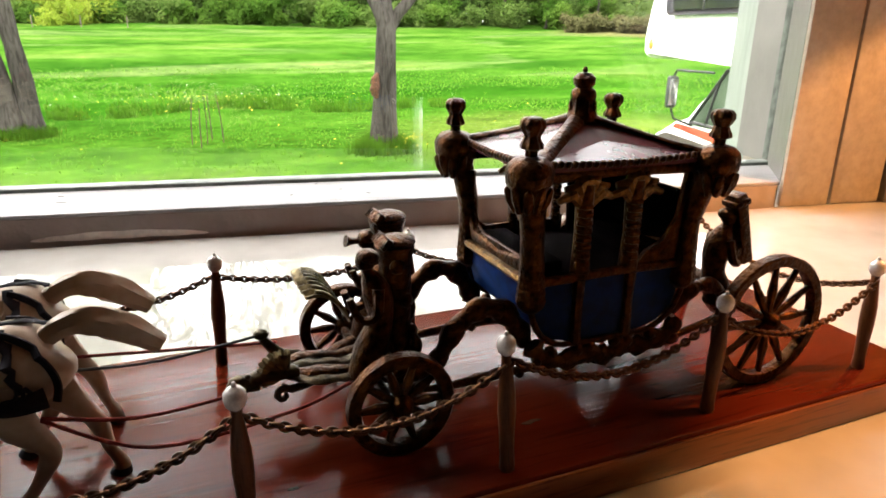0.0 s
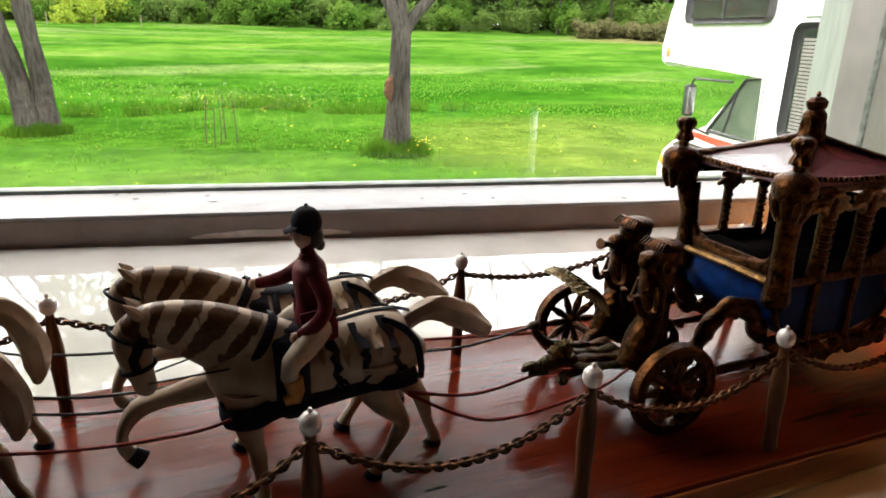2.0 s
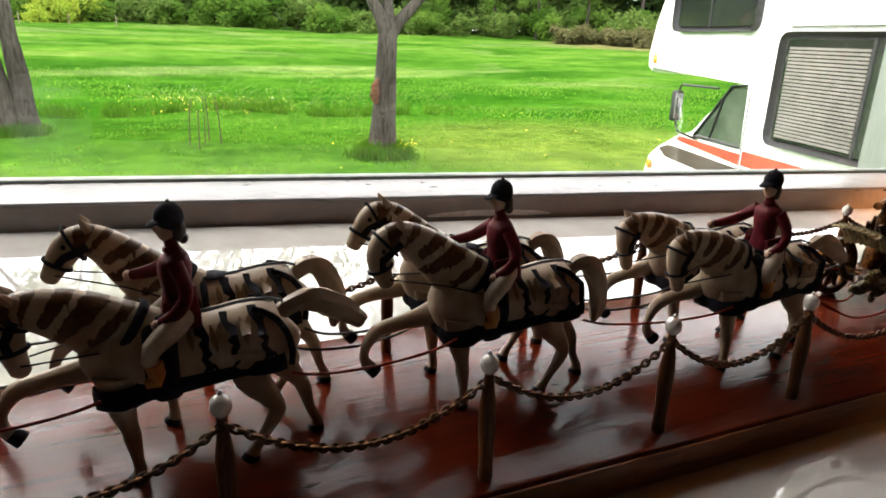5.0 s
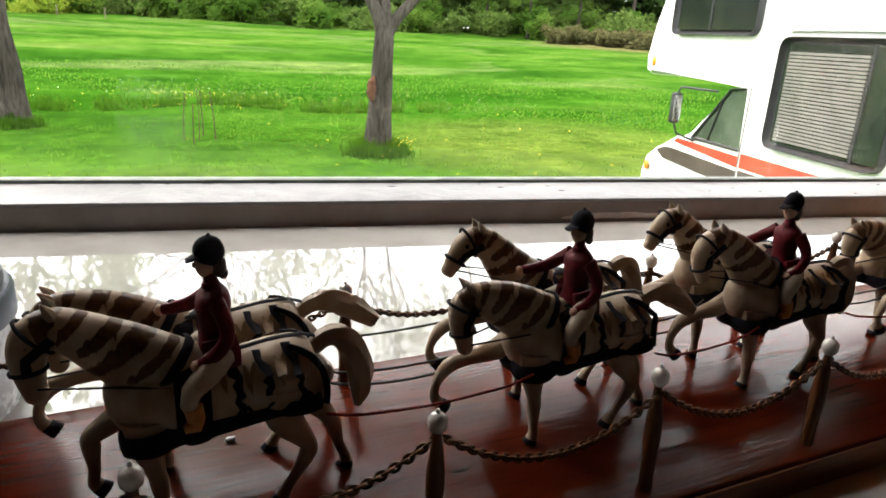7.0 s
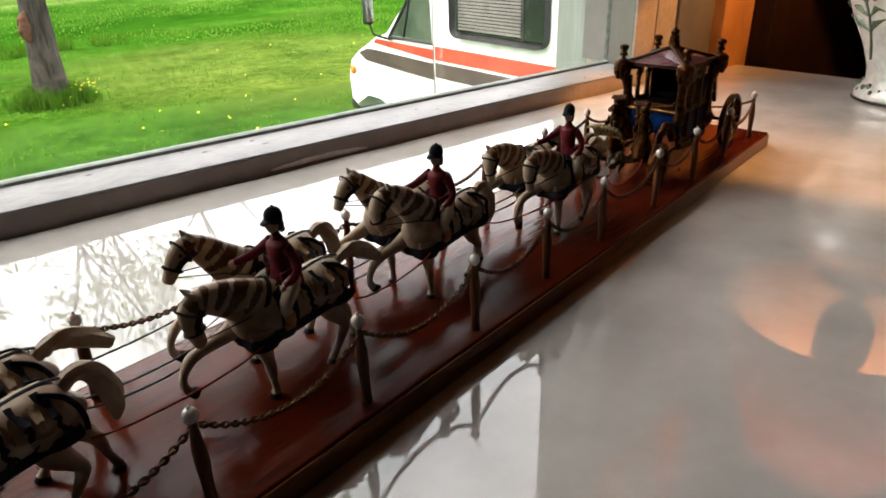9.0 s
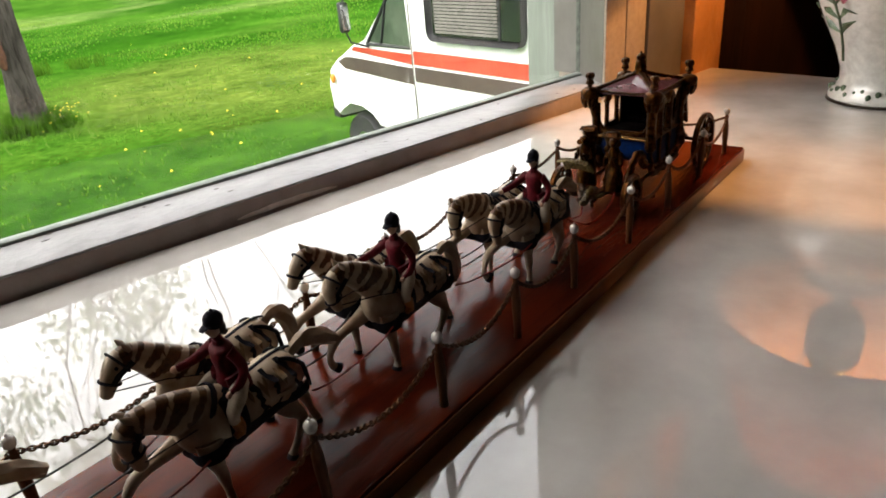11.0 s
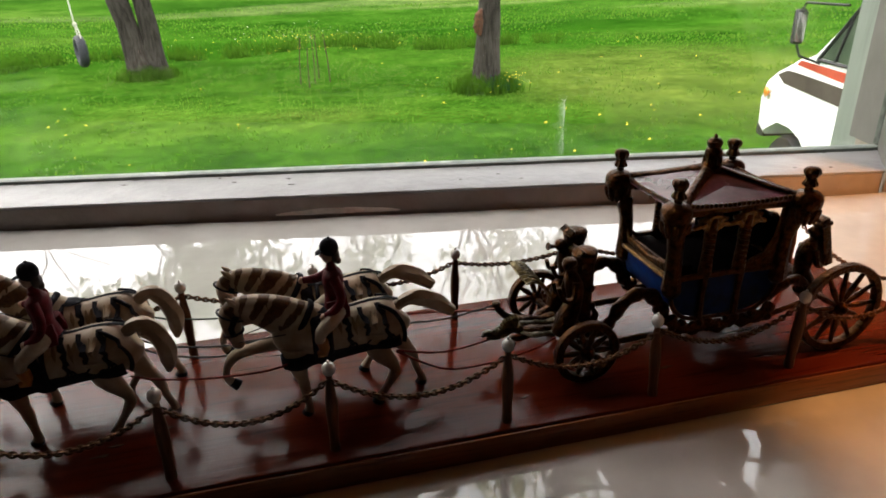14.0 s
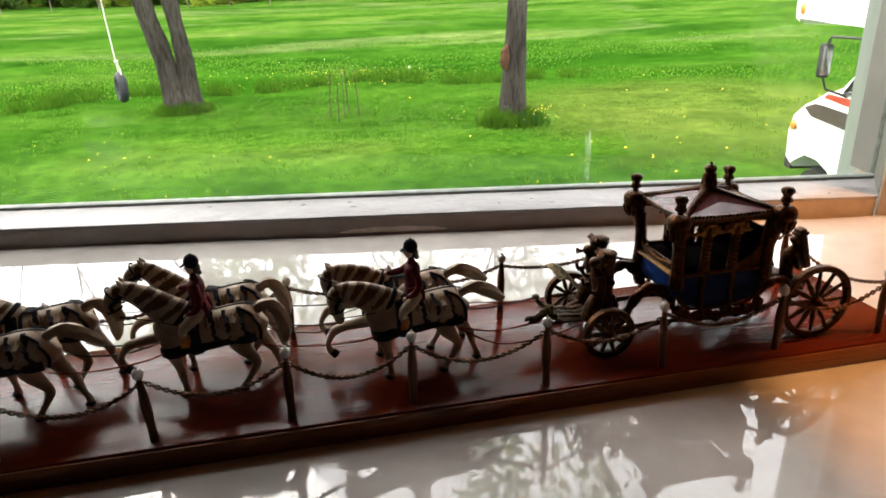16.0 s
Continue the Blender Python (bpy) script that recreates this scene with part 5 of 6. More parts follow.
lathe(bm, [(5.0 * MM, 0.0830), (4.4 * MM, 0.0855), (3.4 * MM, 0.0870), (3.6 * MM, 0.0885), (3.9 * MM, 0.0905), (3.6 * MM, 0.0920), (2.5 * MM, 0.0930), (3.2 * MM, 0.0940), (3.4 * MM, 0.0956), (2.2 * MM, 0.0970), (0.6 * MM, 0.0974), (0.9 * MM, 0.0981), (0.3 * MM, 0.0990)], 14, (CX, CY, 0))
for k in range(7):
    a = k * 0.8976
    ball(bm, (CX + 2.9 * MM * math.cos(a), CY + 2.9 * MM * math.sin(a), 0.0905), 1.0 * MM, 0, 7, 5)
    ball(bm, (CX + 2.6 * MM * math.cos(a), CY + 2.6 * MM * math.sin(a), 0.0955), 0.8 * MM, 0, 7, 5)
    tube(bm, [(CX + 1.5 * MM * math.cos(a), CY + 1.5 * MM * math.sin(a), 0.0925), (CX + 3.4 * MM * math.cos(a), CY + 3.4 * MM * math.sin(a), 0.0885), (CX + 3.6 * MM * math.cos(a), CY + 3.6 * MM * math.sin(a), 0.0850)], 0.8 * MM, 6)
part("crown", bm, M["bronze"], coach, "carved crown on the roof")

# scrolled crane arms from the body to the axles
for y in (0.0265, 0.0610):
    for name, pts, r in (("crane_arm", [(0.050, 0.018), (0.056, 0.0185), (0.060, 0.0235), (0.064, 0.0300), (0.071, 0.0345), (0.078, 0.0330), (0.083, 0.0270), (0.086, 0.0210)], (2.2, 2.6, 2.9, 3.2, 3.2, 3.4, 3.6, 3.0)),
                         ("crane_arm", [(0.137, 0.0215), (0.143, 0.0265), (0.150, 0.0300), (0.157, 0.0290), (0.163, 0.0250), (0.169, 0.0225)], (3.2, 3.0, 2.8, 2.6, 2.6, 2.6)),
                         ("perch", [(0.044, 0.0150), (0.060, 0.0120), (0.085, 0.0125), (0.112, 0.0120), (0.140, 0.0130), (0.168, 0.0190)], (1.3, 1.4, 1.6, 1.8, 1.6, 1.4))):
        bm = bmesh.new()
        row = spline([(x, z, a) for (x, z), a in zip(pts, r)], 4)
        tube(bm, [(x, y, z) for x, z, _ in row], [(a * (0.85 + 0.18 * math.sin(i * 2.1)) * MM, a * (0.95 + 0.2 * math.sin(i * 1.3)) * MM) for i, (_, _, a) in enumerate(row)], 10)
        for k in range(1, len(pts) - 1):
            ball(bm, (pts[k][0], y, pts[k][1] - 0.0012), 1.6 * MM, 0, 8, 6)
        part(name, bm, M["bronze"], coach, "scrolled gilt arm")


def sea_figure(x, y, lean, tall, horn):
    """A plain carved sea figure, one mesh."""
    bm = bmesh.new()
    z0 = 0.020
    bend = 0.004 * lean
    row = spline([(x - bend, z0 - 0.002, 3.0), (x - 0.3 * bend, z0 + tall * 0.18, 3.9), (x + 0.3 * bend, z0 + tall * 0.40, 3.0), (x + 0.2 * bend, z0 + tall * 0.62, 3.5), (x - 0.1 * bend, z0 + tall * 0.76, 2.6), (x - 0.4 * bend, z0 + tall * 0.84, 1.4), (x - 0.5 * bend, z0 + tall * 0.90, 1.4)], 4)
    tube(bm, [(a, y, b) for a, b, _ in row], [(r * 1.15 * MM, r * MM) for _, _, r in row], 12, side=(0, 1, 0))
    hx = x - 0.5 * bend
    ball(bm, (hx, y, z0 + tall * 0.92), 2.5 * MM, 0, 12, 8, (0.95, 0.9, 1.12))
    ball(bm, (hx + 0.0006 * lean, y, z0 + tall * 0.95), 2.7 * MM, 0, 12, 8, (1.0, 1.05, 0.8))
    for s in (-1, 1):
        arm = spline([(x, y + 3.2 * s * MM, z0 + tall * 0.72), (x - 0.001 * lean, y + 4.6 * s * MM, z0 + tall * 0.52), (x - 0.0045 * lean, y + 3.6 * s * MM, z0 + tall * 0.50), (x - 0.0065 * lean, y + 2.4 * s * MM, z0 + tall * 0.66)], 4)
        tube(bm, arm, [(1.5 - 0.05 * k) * MM for k in range(len(arm))], 8)
    tube(bm, spline([(x + 0.0005, y, z0 + 0.003), (x + 0.004, y, z0 - 0.0015), (x + 0.008, y, z0), (x + 0.0105, y, z0 + 0.005), (x + 0.0095, y, z0 + 0.0085)], 4), [(3.4 - 0.17 * k) * MM for k in range(17)], 9)
    if horn:
        tube(bm, [(x - 0.003, y, z0 + tall * 0.92), (x - 0.0060, y, z0 + tall * 0.92), (x - 0.0074, y, z0 + tall * 0.93)], [0.9 * MM, 1.1 * MM, 1.9 * MM], 8)
    for v in bm.verts:
        v.co.x, v.co.y = x + (v.co.x - x) * 1.15, y + (v.co.y - y) * 1.2
    return part("sea_figure", bm, M["bronze"], coach, "plain carved sea figure")


sea_figure(0.0415, 0.0300, 1.0, 0.0345, False)
sea_figure(0.0490, 0.0555, 1.0, 0.0315, True)
sea_figure(0.1610, 0.0300, -1.0, 0.034, False)
sea_figure(0.1600, 0.0570, -1.0, 0.032, False)
# driver's box: two short pillars carrying scalloped tops
for x, y, h in ((0.0490, 0.0350, 0.0545), (0.0530, 0.0540, 0.0560)):
    bm = bmesh.new()
    lathe(bm, [(5.6 * MM, 0.014), (5.0 * MM, 0.022), (4.3 * MM, 0.032), (4.6 * MM, 0.042), (4.4 * MM, h - 0.006), (5.2 * MM, h - 0.003), (5.6 * MM, h - 0.001), (3.6 * MM, h)], 12, (x, y, 0))
    for k in range(10):
        ball(bm, (x + 4.2 * MM * math.cos(k * 1.9), y + 4.2 * MM * math.sin(k * 1.9), 0.018 + 0.0034 * k), 2.3 * MM, 0, 7, 5)
    part("box_pillar", bm, M["bronze"], coach)
    bm = bmesh.new()
    ball(bm, (x + 0.0005, y, h), 5.4 * MM, 0, 12, 6, (1, 1, 0.35))
    top_shell = part("scallop_top", bm, M["bronze"], coach)
    for k in range(-4, 5):
        bm = bmesh.new()
        tube(bm, [(x, y, h - 0.0005), (x - 0.0030, y + 0.0012 * k, h + 0.0012), (x - 0.0050, y + 0.0013 * k, h - 0.0006)], [(1.0 * MM, 0.8 * MM), (1.1 * MM, 0.9 * MM), (0.5 * MM, 0.5 * MM)], 7)
        part("flute", bm, M["bronze"], top_shell)
# shell footboard: a bowed plate lying across the coach, fluted from front to back
FALL = [(0.0243, 0.0404), (0.0272, 0.0408), (0.0305, 0.0396), (0.0340, 0.0362), (0.0362, 0.0318)]
fall = spline(FALL, 3)
bm = bmesh.new()
NS = 36
for side in (0, 1):
    grid = []
    for j in range(NS + 1):
        t = j / NS
        flute = 0.00035 * math.cos(j * math.pi / 2)
        sag = 0.0022 * (2 * t - 1) ** 2
        grid.append([bm.verts.new((x + 0.0016 * (2 * t - 1) ** 2, 0.0425 + 0.0230 * t, z - sag + flute - 0.0009 * side)) for x, z in fall])
    for g, h in zip(grid, grid[1:]):
        for k in range(len(g) - 1):
            q = (g[k], g[k + 1], h[k + 1], h[k])
            bm.faces.new(q if side else q[::-1])
    if side == 0:
        upper = grid
for g, h in ((upper[0], grid[0]), (upper[-1], grid[-1]), ([c[0] for c in upper], [c[0] for c in grid]), ([c[-1] for c in upper], [c[-1] for c in grid])):
    for k in range(len(g) - 1):
        bm.faces.new((g[k], g[k + 1], h[k + 1], h[k]))
bmesh.ops.recalc_face_normals(bm, faces=bm.faces[:])
shell = part("shell_footboard", bm, M["shell"], coach, "fluted gilt shell footboard")
for k in range(9):
    y = 0.0437 + 0.0025 * k
    bm = bmesh.new()
    tube(bm, [(x + 0.0016 * (2 * (y - 0.0425) / 0.023 - 1) ** 2, y, z - 0.0022 * (2 * (y - 0.0425) / 0.023 - 1) ** 2 + 0.0003) for x, z in fall[3:]], [0.55 * MM] * (len(fall) - 3), 6)
    part("flute", bm, M["shell"], shell)
bm = bmesh.new()
tube(bm, [(0.0555, 0.028, 0.0175), (0.0480, 0.030, 0.0165), (0.036, 0.036, 0.0165), (0.028, 0.0400, 0.0165), (0.016, CY, 0.0165)], [2.0 * MM, 2.6 * MM, 2.4 * MM, 2.2 * MM, 1.6 * MM], 10)
tube(bm, [(0.0555, 0.059, 0.0175), (0.0480, 0.057, 0.0165), (0.036, 0.051, 0.0165), (0.028, CY, 0.0165)], [2.0 * MM, 2.6 * MM, 2.4 * MM, 2.0 * MM], 10)
part("forecarriage", bm, M["bronze"], coach)
# long carved leaves running back from the pole end to the box
for k in range(5):
    y, z = 0.0325 + 0.0034 * k, 0.0178 + 0.0010 * math.sin(k * 2.1)
    row = spline([(0.0175, 0.0380 + 0.0008 * k, 0.0190), (0.024, y, z + 0.0008), (0.030, y, z), (0.036, y, z - 0.0006), (0.041, y + 0.0008, z)], 3)
    bm = bmesh.new()
    tube(bm, row, [((2.0 - 0.4 * math.cos(i * 0.9)) * MM, (0.9 + 0.3 * math.sin(i * 1.7 + k)) * MM) for i in range(len(row))], 8, side=(0, 1, 0))
    part("carved_leaf", bm, M["leaf_gilt"] if k % 3 == 0 else M["bronze"], coach)
# pole end: a lying beast head with a ribbed fan behind it, a volute below and a lifted knob
bm = bmesh.new()
row = spline([(0.0225, 0.0360, 0.0172, 2.0), (0.0175, 0.0358, 0.0182, 2.6), (0.0130, 0.0355, 0.0184, 2.5), (0.0095, 0.0354, 0.0166, 2.1), (0.0066, 0.0353, 0.0182, 1.7), (0.0048, 0.0352, 0.0172, 1.2), (0.0042, 0.0352, 0.0166, 0.7)], 3)
tube(bm, [p[:3] for p in row], [(p[3] * (1 + 0.10 * math.sin(i * 2.4)) * MM, p[3] * (0.85 + 0.12 * math.sin(i * 1.9)) * MM) for i, p in enumerate(row)], 12)
ball(bm, (0.0092, 0.0337, 0.0196), 0.8 * MM, 0, 8, 6)
tube(bm, [(0.0120, 0.0342, 0.0160), (0.0085, 0.0342, 0.0158), (0.0060, 0.0346, 0.0160)], [1.2 * MM, 1.0 * MM, 0.6 * MM], 8)
for v in bm.verts:
    v.co += Vector((-0.0015, 0.0, 0.0026))
head = part("pole_head", bm, M["leaf_gilt"], coach, "carved gilt beast head on the pole")
for k in range(10):
    a = radians(88 + 11.5 * k)
    y = 0.0352 + 0.0004 * (k % 2)
    lng = 0.0086 - 0.0002 * abs(k - 4)
    bm = bmesh.new()
    c, sn = math.cos(a), math.sin(a)
    tube(bm, [(0.0180, y, 0.0198), (0.0180 + 0.5 * lng * c, y - 0.0009, 0.0198 + 0.5 * lng * sn), (0.0180 + 0.86 * lng * c, y - 0.0007, 0.0198 + 0.86 * lng * sn), (0.0180 + lng * c, y, 0.0198 + lng * sn)], [0.4 * MM, 0.85 * MM, 1.1 * MM, 0.5 * MM], 6)
    part("mane_lock", bm, M["shell"], head)
bm = bmesh.new()
row = [(0.0165 + 0.00028 * (9 - j) * math.cos(j * 0.85 + 0.6), 0.0335, 0.0150 + 0.00028 * (9 - j) * math.sin(j * 0.85 + 0.6)) for j in range(9)]
tube(bm, [(0.0270, 0.0350, 0.0178), (0.0225, 0.0340, 0.0166)] + row, [(1.3 - 0.06 * j) * MM for j in range(11)], 8)
part("pole_volute", bm, M["leaf_gilt"], coach, "carved gilt volute below the pole")
bm = bmesh.new()
row = spline([(0.0235, 0.0480, 0.0185), (0.0185, 0.0485, 0.0198), (0.0152, 0.0485, 0.0232), (0.0138, 0.0485, 0.0256)], 4)
tube(bm, row, [(1.9 - 0.05 * i) * MM for i in range(len(row))], 9)
ball(bm, (0.0134, 0.0485, 0.0268), 1.9 * MM, 0, 10, 8, (1.2, 1.0, 0.8))
part("pole_scroll", bm, M["leaf_gilt"], coach)
# hind footboard and back scroll
bm = bmesh.new()
row = spline([(0.141, CY, 0.0420), (0.148, CY, 0.0330), (0.156, CY, 0.0290), (0.166, CY, 0.0270), (0.172, CY, 0.0225)], 4)
tube(bm, row, [(9 * MM, 1.6 * MM)] * len(row), 10)
part("hind_board", bm, M["bronze"], coach)
bm = bmesh.new()
box(bm, (-0.0022, -0.0030, -0.0125), (0.0022, 0.0030, 0.0125), 0.0006, 0, 2, pose(0.1672, 0.0290, 0.0475, 0, -17, 0))
box(bm, (-0.0030, -0.0036, 0.0085), (0.0030, 0.0036, 0.0105), 0.0005, 0, 2, pose(0.1672, 0.0290, 0.0475, 0, -17, 0))
part("back_plank", bm, M["bronze"], coach, "carved upright plank")


# ---- outside: ground to the horizon ----
def grass_material():
    m = bpy.data.materials.new("spring_grass")
    m.use_nodes = True
    nodes, links = m.node_tree.nodes, m.node_tree.links
    b = nodes["Principled BSDF"]
    vec = coords(nodes, links, 1.0)
    big = noise_node(nodes, links, coords(nodes, links, (0.6, 1.0, 1.0)), 0.16, 4.0)
    mid = noise_node(nodes, links, vec, 0.7, 6.0, 0.65)
    fine = noise_node(nodes, links, vec, 11.0, 6.0, 0.7)
    lanes = noise_node(nodes, links, coords(nodes, links, (0.12, 0.5, 1.0)), 1.0, 3.0, 0.6, 0.5)
    a = ramp(nodes, links, big, [(0.34, (0.01748, 0.062, 0.00563)), (0.46, (0.02657, 0.08266, 0.007507)), (0.56, (0.04056, 0.1049, 0.01126)), (0.68, (0.06432, 0.1192, 0.01877))])
    c = ramp(nodes, links, mid, [(0.28, (0.45, 0.55, 0.45)), (0.5, (0.95, 0.97, 0.95)), (0.72, (1.5, 1.32, 1.35))])
    d = ramp(nodes, links, fine, [(0.32, (0.5, 0.56, 0.48)), (0.68, (1.45, 1.36, 1.4))])
    e = ramp(nodes, links, lanes, [(0.35, (0.93, 0.95, 0.93)), (0.62, (1.05, 1.03, 1.02))])
    # mown lawn near the house, a darker uncut belt beyond it, paler open field behind
    ln = nodes.new("ShaderNodeVectorMath")
    ln.operation = "LENGTH"
    links.new(coords(nodes, links, 1.0), ln.inputs[0])
    rag = nodes.new("ShaderNodeMath")
    rag.operation = "MULTIPLY_ADD"
    links.new(mid, rag.inputs[0])
    rag.inputs[1].default_value = 3.0
    links.new(ln.outputs["Value"], rag.inputs[2])
    far_off = nodes.new("ShaderNodeMapRange")
    far_off.inputs["From Max"].default_value = 100.0
    links.new(rag.outputs[0], far_off.inputs[0])
    belt = ramp(nodes, links, far_off.outputs[0], [(0.0, (1.1, 1.05, 1.05)), (0.205, (1.12, 1.06, 1.05)), (0.222, (0.66, 0.84, 0.6)), (0.265, (0.74, 0.88, 0.7)), (0.33, (1.02, 1.0, 1.05)), (0.55, (1.3, 1.12, 1.35)), (0.9, (1.2, 1.06, 1.25))])
    a = mix(nodes, links, 1.0, a, belt, "MULTIPLY")
    # pale wind-laid swathes in the field
    swathe = ramp(nodes, links, noise_node(nodes, links, coords(nodes, links, (0.035, 0.10, 1.0)), 1.0, 2.0, 0.5, 1.6), [(0.56, (0, 0, 0)), (0.66, (0.6, 0.6, 0.6))])
    beyond = ramp(nodes, links, far_off.outputs[0], [(0.22, (0, 0, 0)), (0.3, (1, 1, 1))])
    a = mix(nodes, links, mix(nodes, links, 1.0, swathe, beyond, "MULTIPLY"), a, (0.098, 0.140, 0.045))
    # a dry, freshly mown patch beyond the tree
    far = nodes.new("ShaderNodeVectorMath")
    far.operation = "DISTANCE"
    links.new(coords(nodes, links, 1.0), far.inputs[0])
    far.inputs[1].default_value = (8.8, 12.6, -2.2)
    ragged = nodes.new("ShaderNodeMath")
    ragged.operation = "MULTIPLY_ADD"
    links.new(mid, ragged.inputs[0])
    ragged.inputs[1].default_value = 5.0
    links.new(far.outputs["Value"], ragged.inputs[2])
    mown = nodes.new("ShaderNodeMapRange")
    mown.inputs["From Min"].default_value, mown.inputs["From Max"].default_value = 8.0, 5.6
    links.new(ragged.outputs[0], mown.inputs[0])
    a = mix(nodes, links, mown.outputs[0], a, (0.078, 0.122, 0.020))
    # tan dry grass before the woods
    dry = nodes.new("ShaderNodeVectorMath")
    dry.operation = "DISTANCE"
    links.new(coords(nodes, links, 1.0), dry.inputs[0])
    dry.inputs[1].default_value = (50.0, 60.0, 0.0)
    strip = nodes.new("ShaderNodeMapRange")
    strip.inputs["From Min"].default_value, strip.inputs["From Max"].default_value = 13.0, 7.0
    links.new(dry.outputs["Value"], strip.inputs[0])
    a = mix(nodes, links, strip.outputs[0], a, (0.115, 0.112, 0.045))
    clump = ramp(nodes, links, noise_node(nodes, links, vec, 3.2, 4.0, 0.7, 0.4), [(0.36, (0.62, 0.7, 0.6)), (0.6, (1.16, 1.12, 1.15))])
    x = mix(nodes, links, 0.9, mix(nodes, links, 0.9, a, e, "MULTIPLY"), c, "MULTIPLY")
    x = mix(nodes, links, 0.85, x, clump, "MULTIPLY")
    links.new(mix(nodes, links, 0.8, x, d, "MULTIPLY"), b.inputs["Base Color"])
    b.inputs["Roughness"].default_value, b.inputs["Specular IOR Level"].default_value = 1.0, 0.0
    bp = nodes.new("ShaderNodeBump")
    bp.inputs["Strength"].default_value, bp.inputs["Distance"].default_value = 0.7, 0.05
    links.new(fine, bp.inputs["Height"])
    links.new(bp.outputs[0], b.inputs["Normal"])
    return m


def leafy(name, dark, light, scale):
    """Thin foliage: half of the light goes through."""
    m = mat(name, dark, light, scale, 0.8, spec=0.1)
    nodes, links = m.node_tree.nodes, m.node_tree.links
    b, out = nodes["Principled BSDF"], nodes["Material Output"]
    tr, sh = nodes.new("ShaderNodeBsdfTranslucent"), nodes.new("ShaderNodeMixShader")
    sh.inputs[0].default_value = 0.5
    links.new(b.inputs["Base Color"].links[0].from_socket, tr.inputs["Color"])
    links.new(b.outputs[0], sh.inputs[1])
    links.new(tr.outputs[0], sh.inputs[2])
    links.new(sh.outputs[0], out.inputs["Surface"])
    return m


M["grass"] = grass_material()
M["blade"] = leafy("grass_blades", (0.072, 0.175, 0.014), (0.125, 0.23, 0.028), 0.6)


def bark_material():
    """Grey bark: long dark fissures between paler ridges, with lichen patches."""
    m = mat("grey_fissured_bark", (0.036, 0.031, 0.026), (0.082, 0.073, 0.061), 2.2, 0.95, spec=0.1, stretch=(1, 1, 0.3))
    nodes, links = m.node_tree.nodes, m.node_tree.links
    b = nodes["Principled BSDF"]
    crack = noise_node(nodes, links, coords(nodes, links, (1, 1, 0.16)), 22.0, 4.0, 0.6, 0.4)
    dark = ramp(nodes, links, crack, [(0.36, (0.45, 0.42, 0.4)), (0.56, (1.08, 1.08, 1.08))])
    old = b.inputs["Base Color"].links[0].from_socket
    links.new(mix(nodes, links, 0.95, old, dark, "MULTIPLY"), b.inputs["Base Color"])
    bp = nodes.new("ShaderNodeBump")
    bp.inputs["Strength"].default_value, bp.inputs["Distance"].default_value = 1.0, 0.03
    links.new(crack, bp.inputs["Height"])
    links.new(bp.outputs[0], b.inputs["Normal"])
    return m


M["bark"] = bark_material()
M["tuft"] = leafy("long_dark_grass", (0.0328, 0.0943, 0.00492), (0.0697, 0.164, 0.01148), 1.5)
M["scar"] = mat("orange_bark_scar", (0.036, 0.015, 0.007), (0.12, 0.045, 0.016), 14.0, 0.9, 0.0, 1.0)
M["leaf"] = leafy("fresh_leaf", (0.0656, 0.1246, 0.01968), (0.1509, 0.223, 0.05248), 0.5)
# pale base colour stands in for light shining through the crown's leaves
M["leaf_crown"] = leafy("backlight_tinted_leaf", (0.26, 0.34, 0.16), (0.44, 0.50, 0.32), 0.5)
M["leaf_dark"] = leafy("dark_wood_leaf", (0.02788, 0.06232, 0.01148), (0.0984, 0.164, 0.0369), 0.12)
M["leaf_pale"] = leafy("pale_bush_leaf", (0.05018, 0.1299, 0.01181), (0.1181, 0.2007, 0.02952), 0.25)
M["leaf_lime"] = leafy("lime_spring_leaf", (0.1353, 0.2214, 0.01886), (0.287, 0.3444, 0.04346), 0.25)
M["dandelion"] = mat("dandelion_yellow", (0.7, 0.5, 0.02), (0.8, 0.62, 0.04), 3.0, 0.7)
M["seedhead"] = mat("pale_seed_heads", (0.6, 0.6, 0.48), (0.72, 0.72, 0.6), 3.0, 0.8)


def ground_z(x, y):
    d = math.hypot(x, y)
    z = GROUND_Z
    if d > 20:
        z += 2.55 * min((d - 20) / 70.0, 1.4) ** 1.05
    if d > 9:
        z += 0.10 * math.sin(x * 0.21 + 0.6) * math.sin(y * 0.17) * min((d - 9) / 12, 1)
        z += 0.16 * math.exp(-((d - 21.5) / 1.6) ** 2) * (0.7 + 0.3 * math.sin(x * 0.5))
    return z


bm = bmesh.new()
rows_r = [0.0, 1.0, 2.2, 4, 6, 8, 10, 12, 14, 16, 18, 19.5, 20.5, 21.5, 22.5, 24, 27, 31, 36, 42, 50, 60, 70, 80, 90, 105, 125, 160, 220, 400, 900]
seg = 120
prev = None
for r in rows_r:
    if r == 0.0:
        prev = [bm.verts.new((0, 0, GROUND_Z))]
        continue
    cur = []
    for k in range(seg):
        a = 2 * math.pi * k / seg
        x, y = r * math.sin(a), r * math.cos(a)
        cur.append(bm.verts.new((x, y, ground_z(x, y))))
    for k in range(seg):
        j = (k + 1) % seg
        if len(prev) == 1:
            bm.faces.new((prev[0], cur[j], cur[k]))
        else:
            bm.faces.new((prev[k], prev[j], cur[j], cur[k]))
    prev = cur
tagged(part("ground", bm, M["grass"]), "bright green lawn and meadow rising to woods", "ground", "", "structure")


